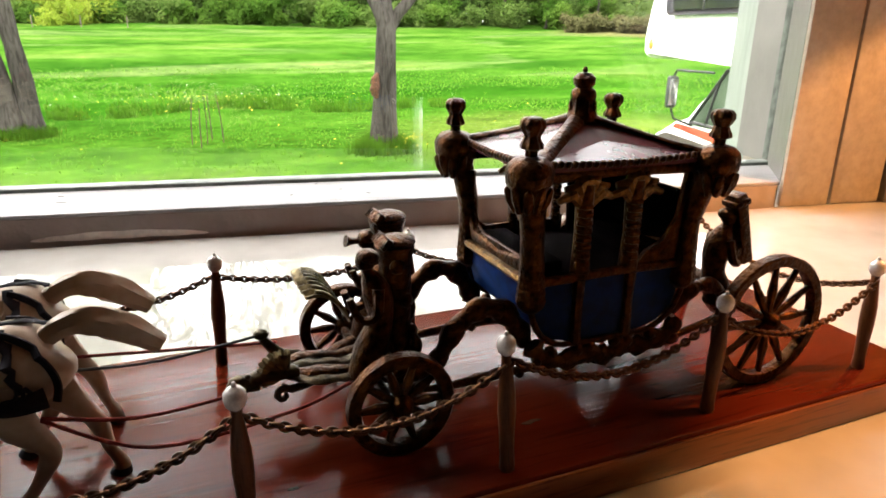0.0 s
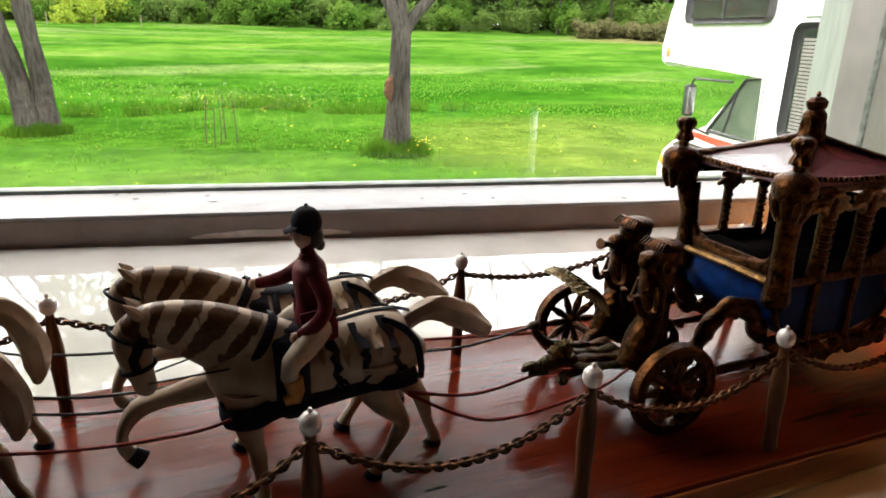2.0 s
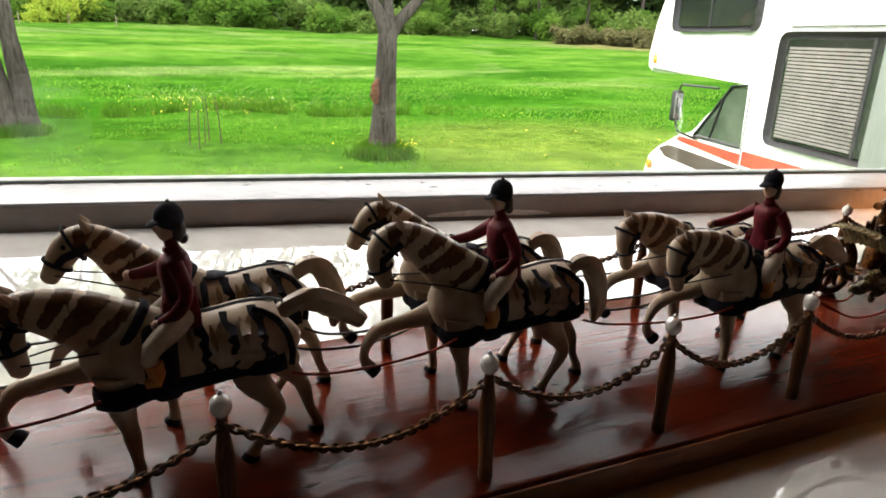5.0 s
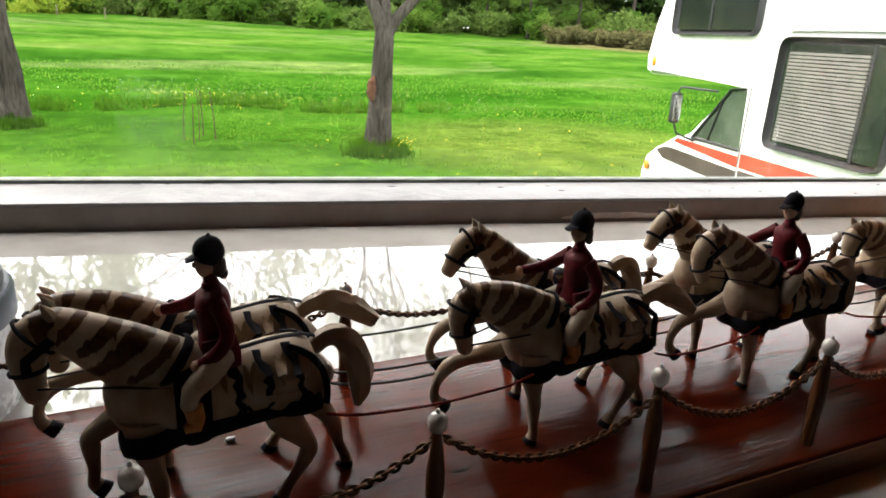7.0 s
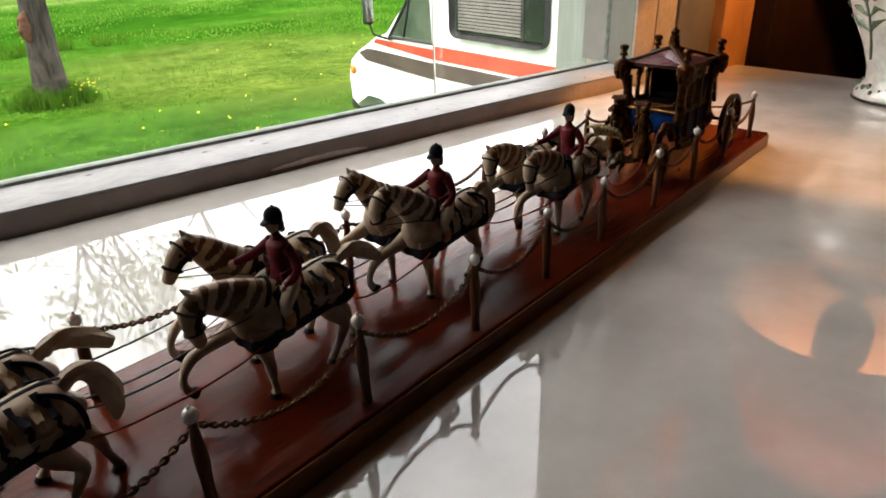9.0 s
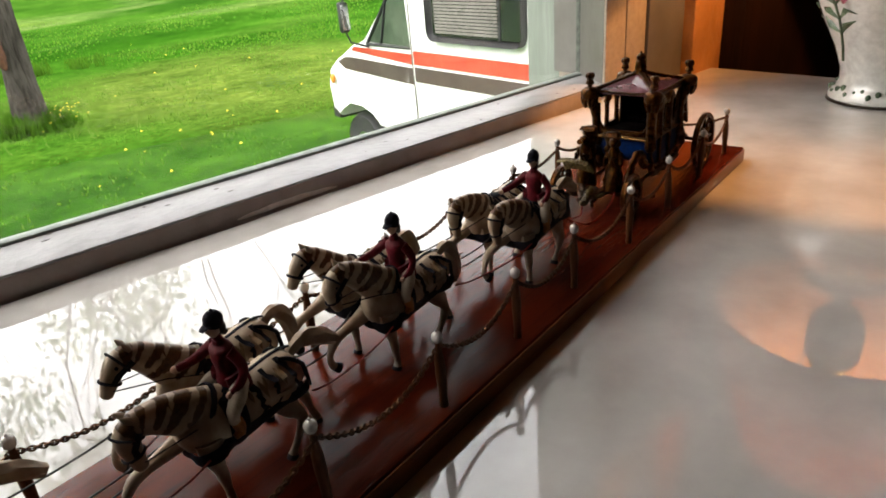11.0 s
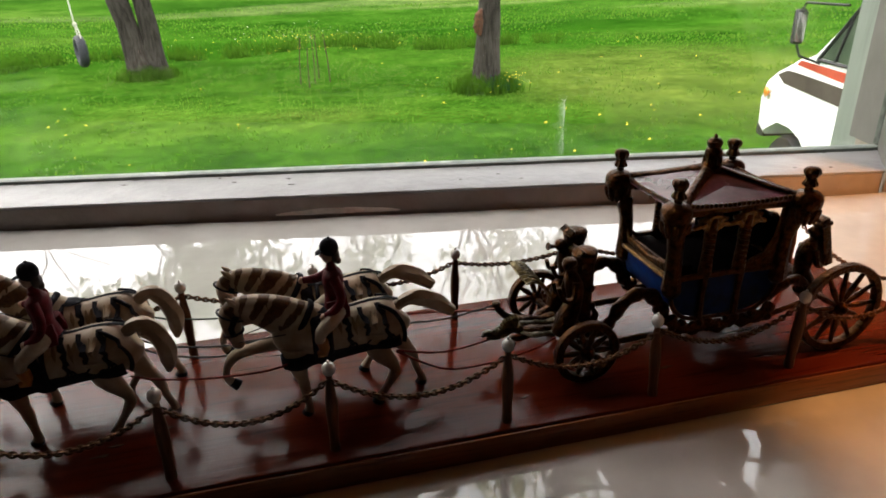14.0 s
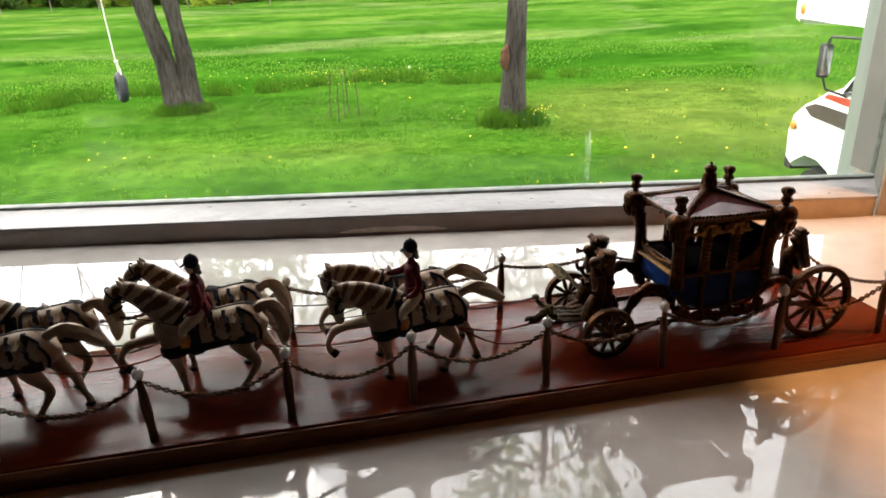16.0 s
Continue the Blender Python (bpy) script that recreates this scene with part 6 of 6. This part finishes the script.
def blades(name, label, spots, material, h, w, rnd):
    """Loose grass blades as one sheet of thin triangles."""
    verts, faces = [], []
    for x, y, k in spots:
        z = ground_z(x, y)
        a = rnd.uniform(0, math.pi)
        dx, dy = math.cos(a) * w, math.sin(a) * w
        hh = h * k * rnd.uniform(0.6, 1.25)
        lx, ly = rnd.uniform(-0.35, 0.35) * hh, rnd.uniform(-0.35, 0.35) * hh
        n = len(verts)
        verts += [(x - dx, y - dy, z - 0.02), (x + dx, y + dy, z - 0.02), (x + lx, y + ly, z + hh)]
        faces.append((n, n + 1, n + 2))
    me = bpy.data.meshes.new(name)
    me.from_pydata(verts, [], faces)
    me.materials.append(material)
    return tagged(new(name, me), label, "grass", "", "stuff")


def polar(az, d):
    return d * math.sin(radians(az)), d * math.cos(radians(az))


rnd = random.Random(11)
spots = []
for _ in range(26000):
    az, d = rnd.uniform(-32, 66), 20 + 14 * rnd.random() ** 1.4
    x, y = polar(az, d)
    if noise.noise((x * 0.22, y * 0.22, 0.0)) + 0.25 > rnd.random() * 0.9:
        spots.append((x, y, 1.0))
blades("meadow_grass", "longer uncut meadow grass beyond the lawn", spots, M["blade"], 0.07, 0.05, rnd)


spots = []
for _ in range(30000):
    x, y = polar(rnd.uniform(-34, 64), 5.0 + 15.5 * rnd.random() ** 0.75)
    if noise.noise((x * 0.9, y * 0.9, 4.0)) + 0.2 > rnd.random() * 0.8:
        spots.append((x, y, 1.0))
blades("lawn_grass", "short uneven lawn grass in loose clumps", spots, M["blade"], 0.045, 0.02, rnd)
edge = []
for _ in range(8000):
    az, d = rnd.uniform(-24, 24), 19.8 + abs(rnd.gauss(0, 0.9))
    x, y = polar(az, d + 0.5 * math.sin(az * 0.35))
    if noise.noise((az * 0.5, 3.0, 0.0)) + 0.35 > rnd.random() * 0.8:
        edge.append((x, y, 1.0))
blades("grass_verge", "taller dark grass along the mowing edge", edge, M["tuft"], 0.20, 0.028, rnd)


def specks(name, label, spots, material, r, lift):
    verts, faces = [], []
    for x, y in spots:
        z = ground_z(x, y) + lift * rnd.uniform(0.5, 1.3)
        n = len(verts)
        q = r * rnd.uniform(0.6, 1.3)
        verts += [(x - q, y, z), (x, y - q, z + q * 0.5), (x + q, y, z), (x, y + q, z + q * 0.5), (x, y, z + q * 1.1)]
        faces += [(n, n + 1, n + 4), (n + 1, n + 2, n + 4), (n + 2, n + 3, n + 4), (n + 3, n, n + 4)]
    me = bpy.data.meshes.new(name)
    me.from_pydata(verts, [], faces)
    me.materials.append(material)
    return tagged(new(name, me), label, "flowers", "", "stuff")


sp = []
for _ in range(130):
    az = rnd.gauss(4, 3.2) if rnd.random() < 0.7 else rnd.uniform(-10, 30)
    sp.append(polar(az, rnd.uniform(19.5, 24)))
for _ in range(70):
    sp.append(polar(rnd.uniform(-30, 60), rnd.uniform(5.5, 18)))
specks("dandelions", "yellow dandelion flowers scattered in the grass", sp, M["dandelion"], 0.023, 0.08)
sp = [polar(rnd.gauss(1, 4.5), rnd.uniform(21, 27)) for _ in range(38)]
specks("seed_heads", "pale dandelion seed heads in the meadow", sp, M["seedhead"], 0.022, 0.15)


# ---- trees ----
def leaf_cloud(name, label_parent, clumps, size, count, material, rnd):
    verts, faces = [], []
    for c, r in clumps:
        for _ in range(count):
            d = Vector((rnd.gauss(0, 1), rnd.gauss(0, 1), rnd.gauss(0, 1)))
            d = d.normalized() * r * rnd.random() ** 0.45
            p = Vector(c) + d
            s = size * rnd.uniform(0.5, 1.3)
            a = Vector((rnd.gauss(0, 1), rnd.gauss(0, 1), rnd.gauss(0, 1))).normalized()
            b = a.orthogonal().normalized()
            n = len(verts)
            verts += [p - a * s, p - b * s * 0.5, p + a * s, p + b * s * 0.5]
            faces.append((n, n + 1, n + 2, n + 3))
    me = bpy.data.meshes.new(name)
    me.from_pydata([tuple(v) for v in verts], [], faces)
    me.materials.append(material)
    ob = new(name, me)
    if label_parent is not None:
        ob.parent = label_parent
    return ob


def limb(bm, p, d, length, r, depth, rnd, ends):
    pts, radii = [p], [r]
    for k in range(4):
        d = (d + Vector((rnd.uniform(-0.25, 0.25), rnd.uniform(-0.25, 0.25), rnd.uniform(-0.08, 0.18)))).normalized()
        p = p + d * length / 4
        pts.append(p)
        radii.append(r * (1 - 0.13 * (k + 1)))
    tube(bm, pts, radii, 8 if depth < 2 else 5)
    ends.append((p, length))
    if depth < 3:
        for _ in range(3 if depth else 4):
            nd = (d + Vector((rnd.uniform(-0.9, 0.9), rnd.uniform(-0.9, 0.9), rnd.uniform(-0.2, 0.7)))).normalized()
            limb(bm, p - d * length * rnd.uniform(0, 0.25), nd, length * rnd.uniform(0.55, 0.75), r * 0.45, depth + 1, rnd, ends)


def tree(x, y, trunks, label, seed):
    rnd = random.Random(seed)
    t = thing("tree", label, "tree", None, "yard trees")
    z0 = ground_z(x, y)
    ends = []
    for pts, radii in trunks:
        bm = bmesh.new()
        row = spline([(x + a, y + b, z0 + c, r) for (a, b, c), r in zip(pts, radii)], 5)
        rings = tube(bm, [q[:3] for q in row], [max(q[3], 0.02) for q in row], 18)
        for rg in rings:
            for v in rg:
                n = noise.noise((v.co.x * 5, v.co.y * 5, v.co.z * 1.6))
                v.co.x += 0.035 * n
                v.co.y += 0.035 * n
        part("trunk", bm, M["bark"], t, "grey fissured trunk")
        bm = bmesh.new()
        tip = Vector(row[-1][:3])
        for k in range(4):
            d = Vector((math.cos(k * 1.57 + seed), math.sin(k * 1.57 + seed), rnd.uniform(0.5, 1.1))).normalized()
            limb(bm, tip - Vector((0, 0, 0.15)), d, rnd.uniform(3.4, 4.8), row[-1][3] * 0.62, 1, rnd, ends)
        part("limbs", bm, M["bark"], t)
    clumps = [(p, 0.45 + 0.22 * l) for p, l in ends if rnd.random() < (0.5 if p.z > z0 + 9.0 else 0.15 if p.z > z0 + 6.0 else 0.0)]
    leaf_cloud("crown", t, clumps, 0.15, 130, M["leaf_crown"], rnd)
    return t


TX, TY = polar(17.6, 13.0)
t1 = tree(TX, TY, [([(0, 0, -0.1), (0.02, 0, 0.5), (0.05, 0, 1.4), (0.09, 0, 2.3), (0.12, 0.1, 2.9), (0.16, 0.3, 4.0)], [0.33, 0.255, 0.215, 0.185, 0.10, 0.07]),
                   ([(0.08, 0, 2.2), (-0.03, 0.0, 2.6), (-0.22, 0.1, 3.0), (-0.6, 0.2, 3.8)], [0.14, 0.125, 0.11, 0.08]),
                   ([(0.10, 0, 2.18), (0.28, 0, 2.52), (0.58, -0.05, 2.86), (1.15, -0.1, 3.5)], [0.13, 0.115, 0.10, 0.07])], "grey-barked yard tree with an orange scar on its trunk", 3)
bm = bmesh.new()
zt = ground_z(TX, TY)
tube(bm, [(TX - 0.20, TY - 0.16, zt + 1.05), (TX - 0.22, TY - 0.18, zt + 1.22), (TX - 0.20, TY - 0.17, zt + 1.42), (TX - 0.14, TY - 0.15, zt + 1.52)], [0.05, 0.09, 0.075, 0.03], 16)
bmesh.ops.subdivide_edges(bm, edges=bm.edges[:], cuts=2, use_grid_fill=True)
for v in bm.verts:
    v.co += Vector((1, 0.6, 1)) * 0.05 * noise.noise(v.co * 11)
part("scar", bm, M["scar"], t1, "orange-brown bark scar")
T2X, T2Y = polar(-10.0, 17.0)
tree(T2X, T2Y, [([(-0.12, 0, -0.1), (-0.18, 0, 0.7), (-0.36, 0, 1.7), (-0.62, 0, 2.8), (-0.8, 0, 3.6)], [0.34, 0.24, 0.205, 0.19, 0.18]),
                     ([(0.18, 0.05, -0.1), (0.19, 0.08, 0.7), (0.13, 0.1, 1.7), (0.04, 0.1, 2.8), (0.06, 0.1, 3.7)], [0.33, 0.225, 0.19, 0.175, 0.16])], "double-trunked grey yard tree", 9)
for cx, cy, n, hh, nm in ((TX, TY, 3000, 0.30, 1), (T2X, T2Y, 3600, 0.26, 2)):
    sp = []
    for _ in range(n):
        a, d = rnd.uniform(0, 6.283), abs(rnd.gauss(0.14, 0.16)) + 0.16
        sp.append((cx + d * math.cos(a) * 1.15, cy + d * math.sin(a), max(0.25, 1.3 - d)))
    blades("grass_tuft", "long dark grass tuft round a tree foot", sp, M["tuft"], hh, 0.016, rnd)
sp = [(TX + rnd.gauss(0.42, 0.12), TY - 0.3 + rnd.gauss(0, 0.15)) for _ in range(22)]
specks("dandelions", "yellow dandelions at the tree foot", sp, M["dandelion"], 0.02, 0.26)

# ---- tyre swing ----
M["rubber"] = mat("black_tyre_rubber", (0.012, 0.013, 0.017), (0.03, 0.032, 0.04), 20, 0.7, 0.0, 0.3)
M["rope"] = mat("pale_rope", (0.45, 0.43, 0.36), (0.6, 0.58, 0.5), 40, 0.8)
SWX, SWY = polar(-14.3, 17.2)
swing = thing("tyre_swing", "black tyre hanging on a pale rope from a tree", "swing")
bm = bmesh.new()
rings = []
for k in range(28):
    a = 2 * math.pi * k / 28
    c = Vector((SWX, SWY, -1.58)) + Vector((math.cos(a) * 0.10, -math.cos(a) * 0.24, math.sin(a) * 0.27))
    out = (c - Vector((SWX, SWY, -1.58))).normalized()
    rings.append(ring(bm, c, out * 0.085, Vector((0.92, 0.38, 0)).normalized() * 0.10, 12))
for k in range(28):
    bridge(bm, rings[k], rings[(k + 1) % 28])
part("tyre", bm, M["rubber"], swing)
bm = bmesh.new()
tube(bm, [(SWX, SWY, -1.28), (SWX - 0.02, SWY, -0.95), (SWX - 0.08, SWY, 0.6), (SWX - 0.25, SWY, 3.2)], 0.018, 6)
tube(bm, [(SWX, SWY, -1.0), (SWX + 0.07, SWY - 0.1, -1.17), (SWX + 0.1, SWY - 0.2, -1.4)], 0.016, 6)
ball(bm, (SWX - 0.01, SWY, -1.0), 0.05, 0, 10, 8)
part("rope", bm, M["rope"], swing)

# ---- stakes round a sapling ----
M["stake"] = mat("dark_garden_stake", (0.030, 0.017, 0.011), (0.065, 0.036, 0.022), 10, 0.9)
M["fence"] = mat("weathered_fence_wood", (0.10, 0.08, 0.06), (0.2, 0.16, 0.12), 10, 0.9)
for k, (az, d, h) in enumerate(((1.7, 14.4, 0.95), (2.4, 13.9, 0.8), (3.3, 15.0, 0.95), (4.2, 14.5, 1.0))):
    x, y = polar(az, d)
    bm = bmesh.new()
    z = ground_z(x, y)
    tube(bm, [(x, y, z - 0.1), (x - 0.015 * (k - 1.5), y, z + h * 0.5), (x - 0.05 * (k - 1.5), y, z + h)], [0.014, 0.013, 0.011], 6)
    tagged(part("garden_stake", bm, M["stake"]), "thin dark wooden stake standing in the lawn", "stake", "stakes round a sapling")
sx, sy = polar(2.9, 14.4)
bm = bmesh.new()
tube(bm, [(sx, sy, ground_z(sx, sy) - 0.05), (sx + 0.02, sy, -1.7), (sx, sy, -1.15)], [0.012, 0.01, 0.006], 6)
sap = thing("sapling", "thin young tree with sparse reddish leaves", "sapling")
part("stem", bm, M["stake"], sap)
leaf_cloud("crown", sap, [((sx, sy, -1.35), 0.3), ((sx + 0.1, sy, -1.15), 0.25)], 0.025, 50, M["leaf_pale"], rnd)

# ---- bushes, fence and woods at the far side of the field ----
rnd = random.Random(21)


def bush(az, d, w, h, material, label):
    x, y = polar(az, d)
    z = ground_z(x, y)
    clumps = []
    for _ in range(12):
        clumps.append(((x + rnd.gauss(0, w * 0.33), y + rnd.gauss(0, w * 0.3), z + h * rnd.uniform(0.05, 0.85)), w * rnd.uniform(0.18, 0.34)))
    ob = leaf_cloud("bush", None, clumps, 0.13 + 0.03 * w, 170, material, rnd)
    return tagged(ob, label, "bush", "bushes along the field")


for k in range(74):
    az = -38 + 1.45 * k + rnd.uniform(-0.8, 0.8)
    if rnd.random() < 0.9:
        bush(az, rnd.uniform(84, 94), rnd.uniform(2.8, 5.0), rnd.uniform(2.2, 4.2), M["leaf_lime"] if az < -4 and rnd.random() < 0.6 else M["leaf_pale"] if rnd.random() < 0.6 else M["leaf"], "rounded light green bush at the field edge")
M["dry_weed"] = leafy("dry_tan_weed", (0.082, 0.084, 0.030), (0.145, 0.136, 0.056), 0.4)
for k in range(16):
    bush(33.5 + 0.75 * k, rnd.uniform(74, 80), rnd.uniform(2.2, 3.4), rnd.uniform(0.8, 1.7), M["dry_weed"], "low tan dry weeds at the field edge")
clumps = []
for _ in range(2000):
    az, d = rnd.uniform(-50, 80), rnd.uniform(96, 122)
    x, y = polar(az, d)
    clumps.append(((x, y, ground_z(x, y) + rnd.uniform(0.02, 1.0) ** 1.2 * 17.0), rnd.uniform(2.0, 3.8)))
tagged(leaf_cloud("far_woods", None, clumps, 0.8, 80, M["leaf_dark"], rnd), "dark green woods behind the field", "woods", "", "stuff")
bm = bmesh.new()
for k in range(70):
    x, y = polar(rnd.uniform(-45, 75), rnd.uniform(95, 112))
    tube(bm, [(x, y, ground_z(x, y) - 0.5), (x + rnd.uniform(-0.3, 0.3), y, ground_z(x, y) + 6), (x + rnd.uniform(-0.6, 0.6), y, ground_z(x, y) + 15)], [0.28, 0.22, 0.1], 6)
tagged(part("far_trunks", bm, M["bark"]), "pale trunks among the far woods", "woods", "", "stuff")
for k in range(12):
    x, y = polar(-36 + 3.1 * k, 78 + rnd.uniform(-1, 1))
    bm = bmesh.new()
    z = ground_z(x, y)
    tube(bm, [(x, y, z - 0.2), (x, y, z + 0.6), (x, y, z + 1.15)], [0.05, 0.05, 0.045], 7)
    tagged(part("fence_post", bm, M["fence"]), "weathered fence post at the field edge", "post", "field fence posts")

for az, d, h in ((23.0, 88, 9.0), (27.5, 90, 10.5), (31.0, 87, 8.5), (35.0, 91, 11.0), (-14.0, 89, 8.0), (8.0, 91, 9.0)):
    x, y = polar(az, d)
    z = ground_z(x, y)
    yt = thing("young_tree", "slender pale green young tree before the woods", "tree", None, "young trees at the field edge")
    bm = bmesh.new()
    tube(bm, [(x, y, z - 0.3), (x + 0.2, y, z + h * 0.4), (x + 0.1, y, z + h * 0.9)], [0.22, 0.16, 0.06], 8)
    part("trunk", bm, M["bark"], yt)
    leaf_cloud("crown", yt, [((x + rnd.gauss(0, 0.9), y + rnd.gauss(0, 0.9), z + h * rnd.uniform(0.25, 1.0)), rnd.uniform(0.7, 1.3)) for _ in range(22)], 0.2, 90, M["leaf_pale"], rnd)

# ---- motorhome ----
RV = Matrix.Translation((4.85, 5.82, 0)) @ Matrix(((-0.2319, 0.9727, 0, 0), (-0.9727, -0.2319, 0, 0), (0, 0, 1, 0), (0, 0, 0, 1)))
M["rv_white"] = mat("white_motorhome_paint", (0.84, 0.85, 0.82), (0.91, 0.91, 0.88), 1.2, 0.3, 0.0, 0.05)
M["rv_red"] = mat("faded_red_stripe", (0.42, 0.055, 0.03), (0.55, 0.09, 0.05), 3.0, 0.4)
M["rv_dark"] = mat("dark_brown_stripe", (0.055, 0.04, 0.035), (0.09, 0.07, 0.06), 3.0, 0.4)
M["rv_glass"] = mat("dark_tinted_glass", (0.012, 0.016, 0.014), (0.03, 0.035, 0.03), 3.0, 0.05, spec=0.8)
# opaque pale green stands in for the lawn showing in the cab glass
M["cab_glass"] = mat("lawn_tinted_cab_glass", (0.045, 0.065, 0.045), (0.11, 0.135, 0.10), 2.0, 0.05, spec=0.8)
M["rv_blind"] = mat("beige_blind_slat", (0.14, 0.132, 0.12), (0.20, 0.188, 0.172), 8.0, 0.5)
M["rv_black"] = mat("black_rubber_trim", (0.015, 0.015, 0.016), (0.03, 0.03, 0.03), 10.0, 0.5)
M["amber"] = mat("amber_lens", (0.6, 0.2, 0.02), (0.75, 0.3, 0.04), 20.0, 0.25)
M["chrome"] = mat("dull_chrome", (0.4, 0.4, 0.4), (0.6, 0.6, 0.6), 10.0, 0.2, 0.9)
rv = thing("motorhome", "white cab-over motorhome with red and brown side stripes parked outside", "motorhome", RV)


def rv_part(name, bm, material, label="", smooth=True):
    return part(name, bm, material, rv, label, smooth)


bm = bmesh.new()
prism(bm, [(-0.13, -0.13), (-0.02, -0.17), (1.80, -0.13), (1.80, -1.62), (6.3, -1.62), (6.3, 0.98), (0.55, 0.98), (0.18, 0.85), (-0.02, 0.35), (-0.16, 0.02)], 0.0, 2.15, 1, 0, 0.05)
rv_part("coach_body", bm, M["rv_white"], "white coach body with cab-over bunk")
bm = bmesh.new()
prism(bm, [(0.0, -1.52), (-0.03, -1.25), (0.05, -1.06), (0.28, -0.93), (0.62, -0.76), (0.90, -0.72), (1.45, -0.20), (1.79, -0.16), (1.79, -1.60), (0.98, -1.60), (0.88, -1.45), (0.66, -1.39), (0.40, -1.39), (0.22, -1.48), (0.16, -1.60)], 0.06, 2.0, 1, 0, 0.03)
rv_part("cab", bm, M["rv_white"], "white van cab")
bm = bmesh.new()
prism(bm, [(0.97, -0.71), (1.47, -0.225), (1.755, -0.20), (1.75, -0.715)], 0.05, 0.075, 1)
w = rv_part("cab_window", bm, M["cab_glass"], "cab door window with the lawn's green in its colour")
bm = bmesh.new()
tube(bm, [(0.95, 0.045, -0.73), (1.46, 0.045, -0.215), (1.76, 0.045, -0.185), (1.765, 0.045, -0.725), (0.95, 0.045, -0.73)], 0.016, 6)
part("window_trim", bm, M["rv_black"], w)
bm = bmesh.new()
tube(bm, [(1.22, 0.042, -0.71), (1.36, 0.042, -0.32)], 0.012, 6)
part("quarter_bar", bm, M["rv_black"], w)
for nm, mt, pts in (("red_stripe", "rv_red", [(0.60, -0.82), (0.66, -0.775), (1.775, -0.785), (1.775, -0.885)]), ("brown_stripe", "rv_dark", [(0.27, -0.96), (0.45, -0.90), (0.60, -0.895), (1.775, -0.915), (1.775, -1.075), (0.75, -1.04), (0.42, -1.03)])):
    bm = bmesh.new()
    prism(bm, pts, 0.052, 0.064, 1)
    rv_part(nm, bm, M[mt])
for nm, mt, z0, z1 in (("red_stripe", "rv_red", -0.86, -0.735), ("brown_stripe", "rv_dark", -1.02, -0.885)):
    bm = bmesh.new()
    box(bm, (1.83, -0.008, z0), (6.2, 0.004, z1))
    rv_part(nm, bm, M[mt])


def rv_window(x0, x1, z0, z1, blind, split):
    bm = bmesh.new()
    box(bm, (x0, -0.02, z0), (x1, 0.02, z1), 0.09, 0, 4)
    fr = rv_part("side_window", bm, M["rv_black"], "black-framed window with rounded corners")
    bm = bmesh.new()
    box(bm, (x0 + 0.05, -0.026, z0 + 0.05), (x1 - 0.05, -0.018, z1 - 0.05), 0)
    part("pane", bm, M["rv_glass"], fr)
    bm = bmesh.new()
    box(bm, (split - 0.014, -0.032, z0 + 0.04), (split + 0.014, -0.016, z1 - 0.04), 0)
    part("divider", bm, M["rv_black"], fr)
    if blind:
        n = 26
        for k in range(n):
            z = z0 + 0.07 + (z1 - z0 - 0.2) * k / (n - 1)
            bm = bmesh.new()
            box(bm, (x0 + 0.09, -0.034, z), (split - 0.02, -0.028, z + 0.019), 0)
            part("slat", bm, M["rv_blind"], fr)
    return fr


rv_window(0.42, 1.78, 0.25, 0.72, False, 1.05)
rv_window(2.14, 3.33, -0.62, 0.25, True, 3.05)
bm = bmesh.new()
box(bm, (2.15, -0.05, 0.29), (3.35, 0.0, 0.325), 0.008)
rv_part("rain_gutter", bm, M["rv_white"])
for x, z in ((0.04, -0.03), (0.14, -1.16)):
    bm = bmesh.new()
    ball(bm, (x, 0.03 if z < -1 else 0.0, z), 0.055, 0, 12, 8, (0.75, 0.4, 1.0))
    rv_part("marker_lamp", bm, M["amber"], "amber marker lamp")
bm = bmesh.new()
box(bm, (0.815, -0.185, -0.60), (0.885, -0.085, -0.30), 0.025, 0, 3)
mir = rv_part("mirror", bm, M["rv_black"], "tall black door mirror")
bm = bmesh.new()
box(bm, (0.882, -0.178, -0.575), (0.892, -0.092, -0.325), 0.004)
part("mirror_glass", bm, M["chrome"], mir)
bm = bmesh.new()
tube(bm, [(0.86, -0.13, -0.30), (0.88, -0.12, -0.245), (1.25, 0.05, -0.25)], 0.012, 6)
tube(bm, [(0.86, -0.13, -0.60), (0.88, -0.10, -0.70), (0.98, 0.05, -0.76)], 0.012, 6)
part("mirror_arm", bm, M["rv_black"], mir)
bm = bmesh.new()
box(bm, (-0.10, 0.1, -1.66), (0.06, 1.95, -1.50), 0.03)
rv_part("bumper", bm, M["rv_black"])
for x in (0.53, 4.4):
    bm = bmesh.new()
    lathe(bm, [(0.20, -0.10), (0.33, -0.11), (0.36, -0.06), (0.36, 0.08), (0.30, 0.11), (0.18, 0.10)], 28, (x, 0.22, -1.89), axis=1)
    wh = rv_part("wheel", bm, M["rv_black"])
    bm = bmesh.new()
    lathe(bm, [(0.02, -0.11), (0.10, -0.112), (0.19, -0.09), (0.195, -0.06), (0.19, 0.02)], 24, (x, 0.22, -1.89), axis=1)
    part("hub", bm, M["chrome"], wh)
bm = bmesh.new()
tube(bm, [(1.80, 0.0, -0.14), (1.80, 0.0, -1.6)], 0.008, 6)
rv_part("body_seam", bm, M["rv_blind"])
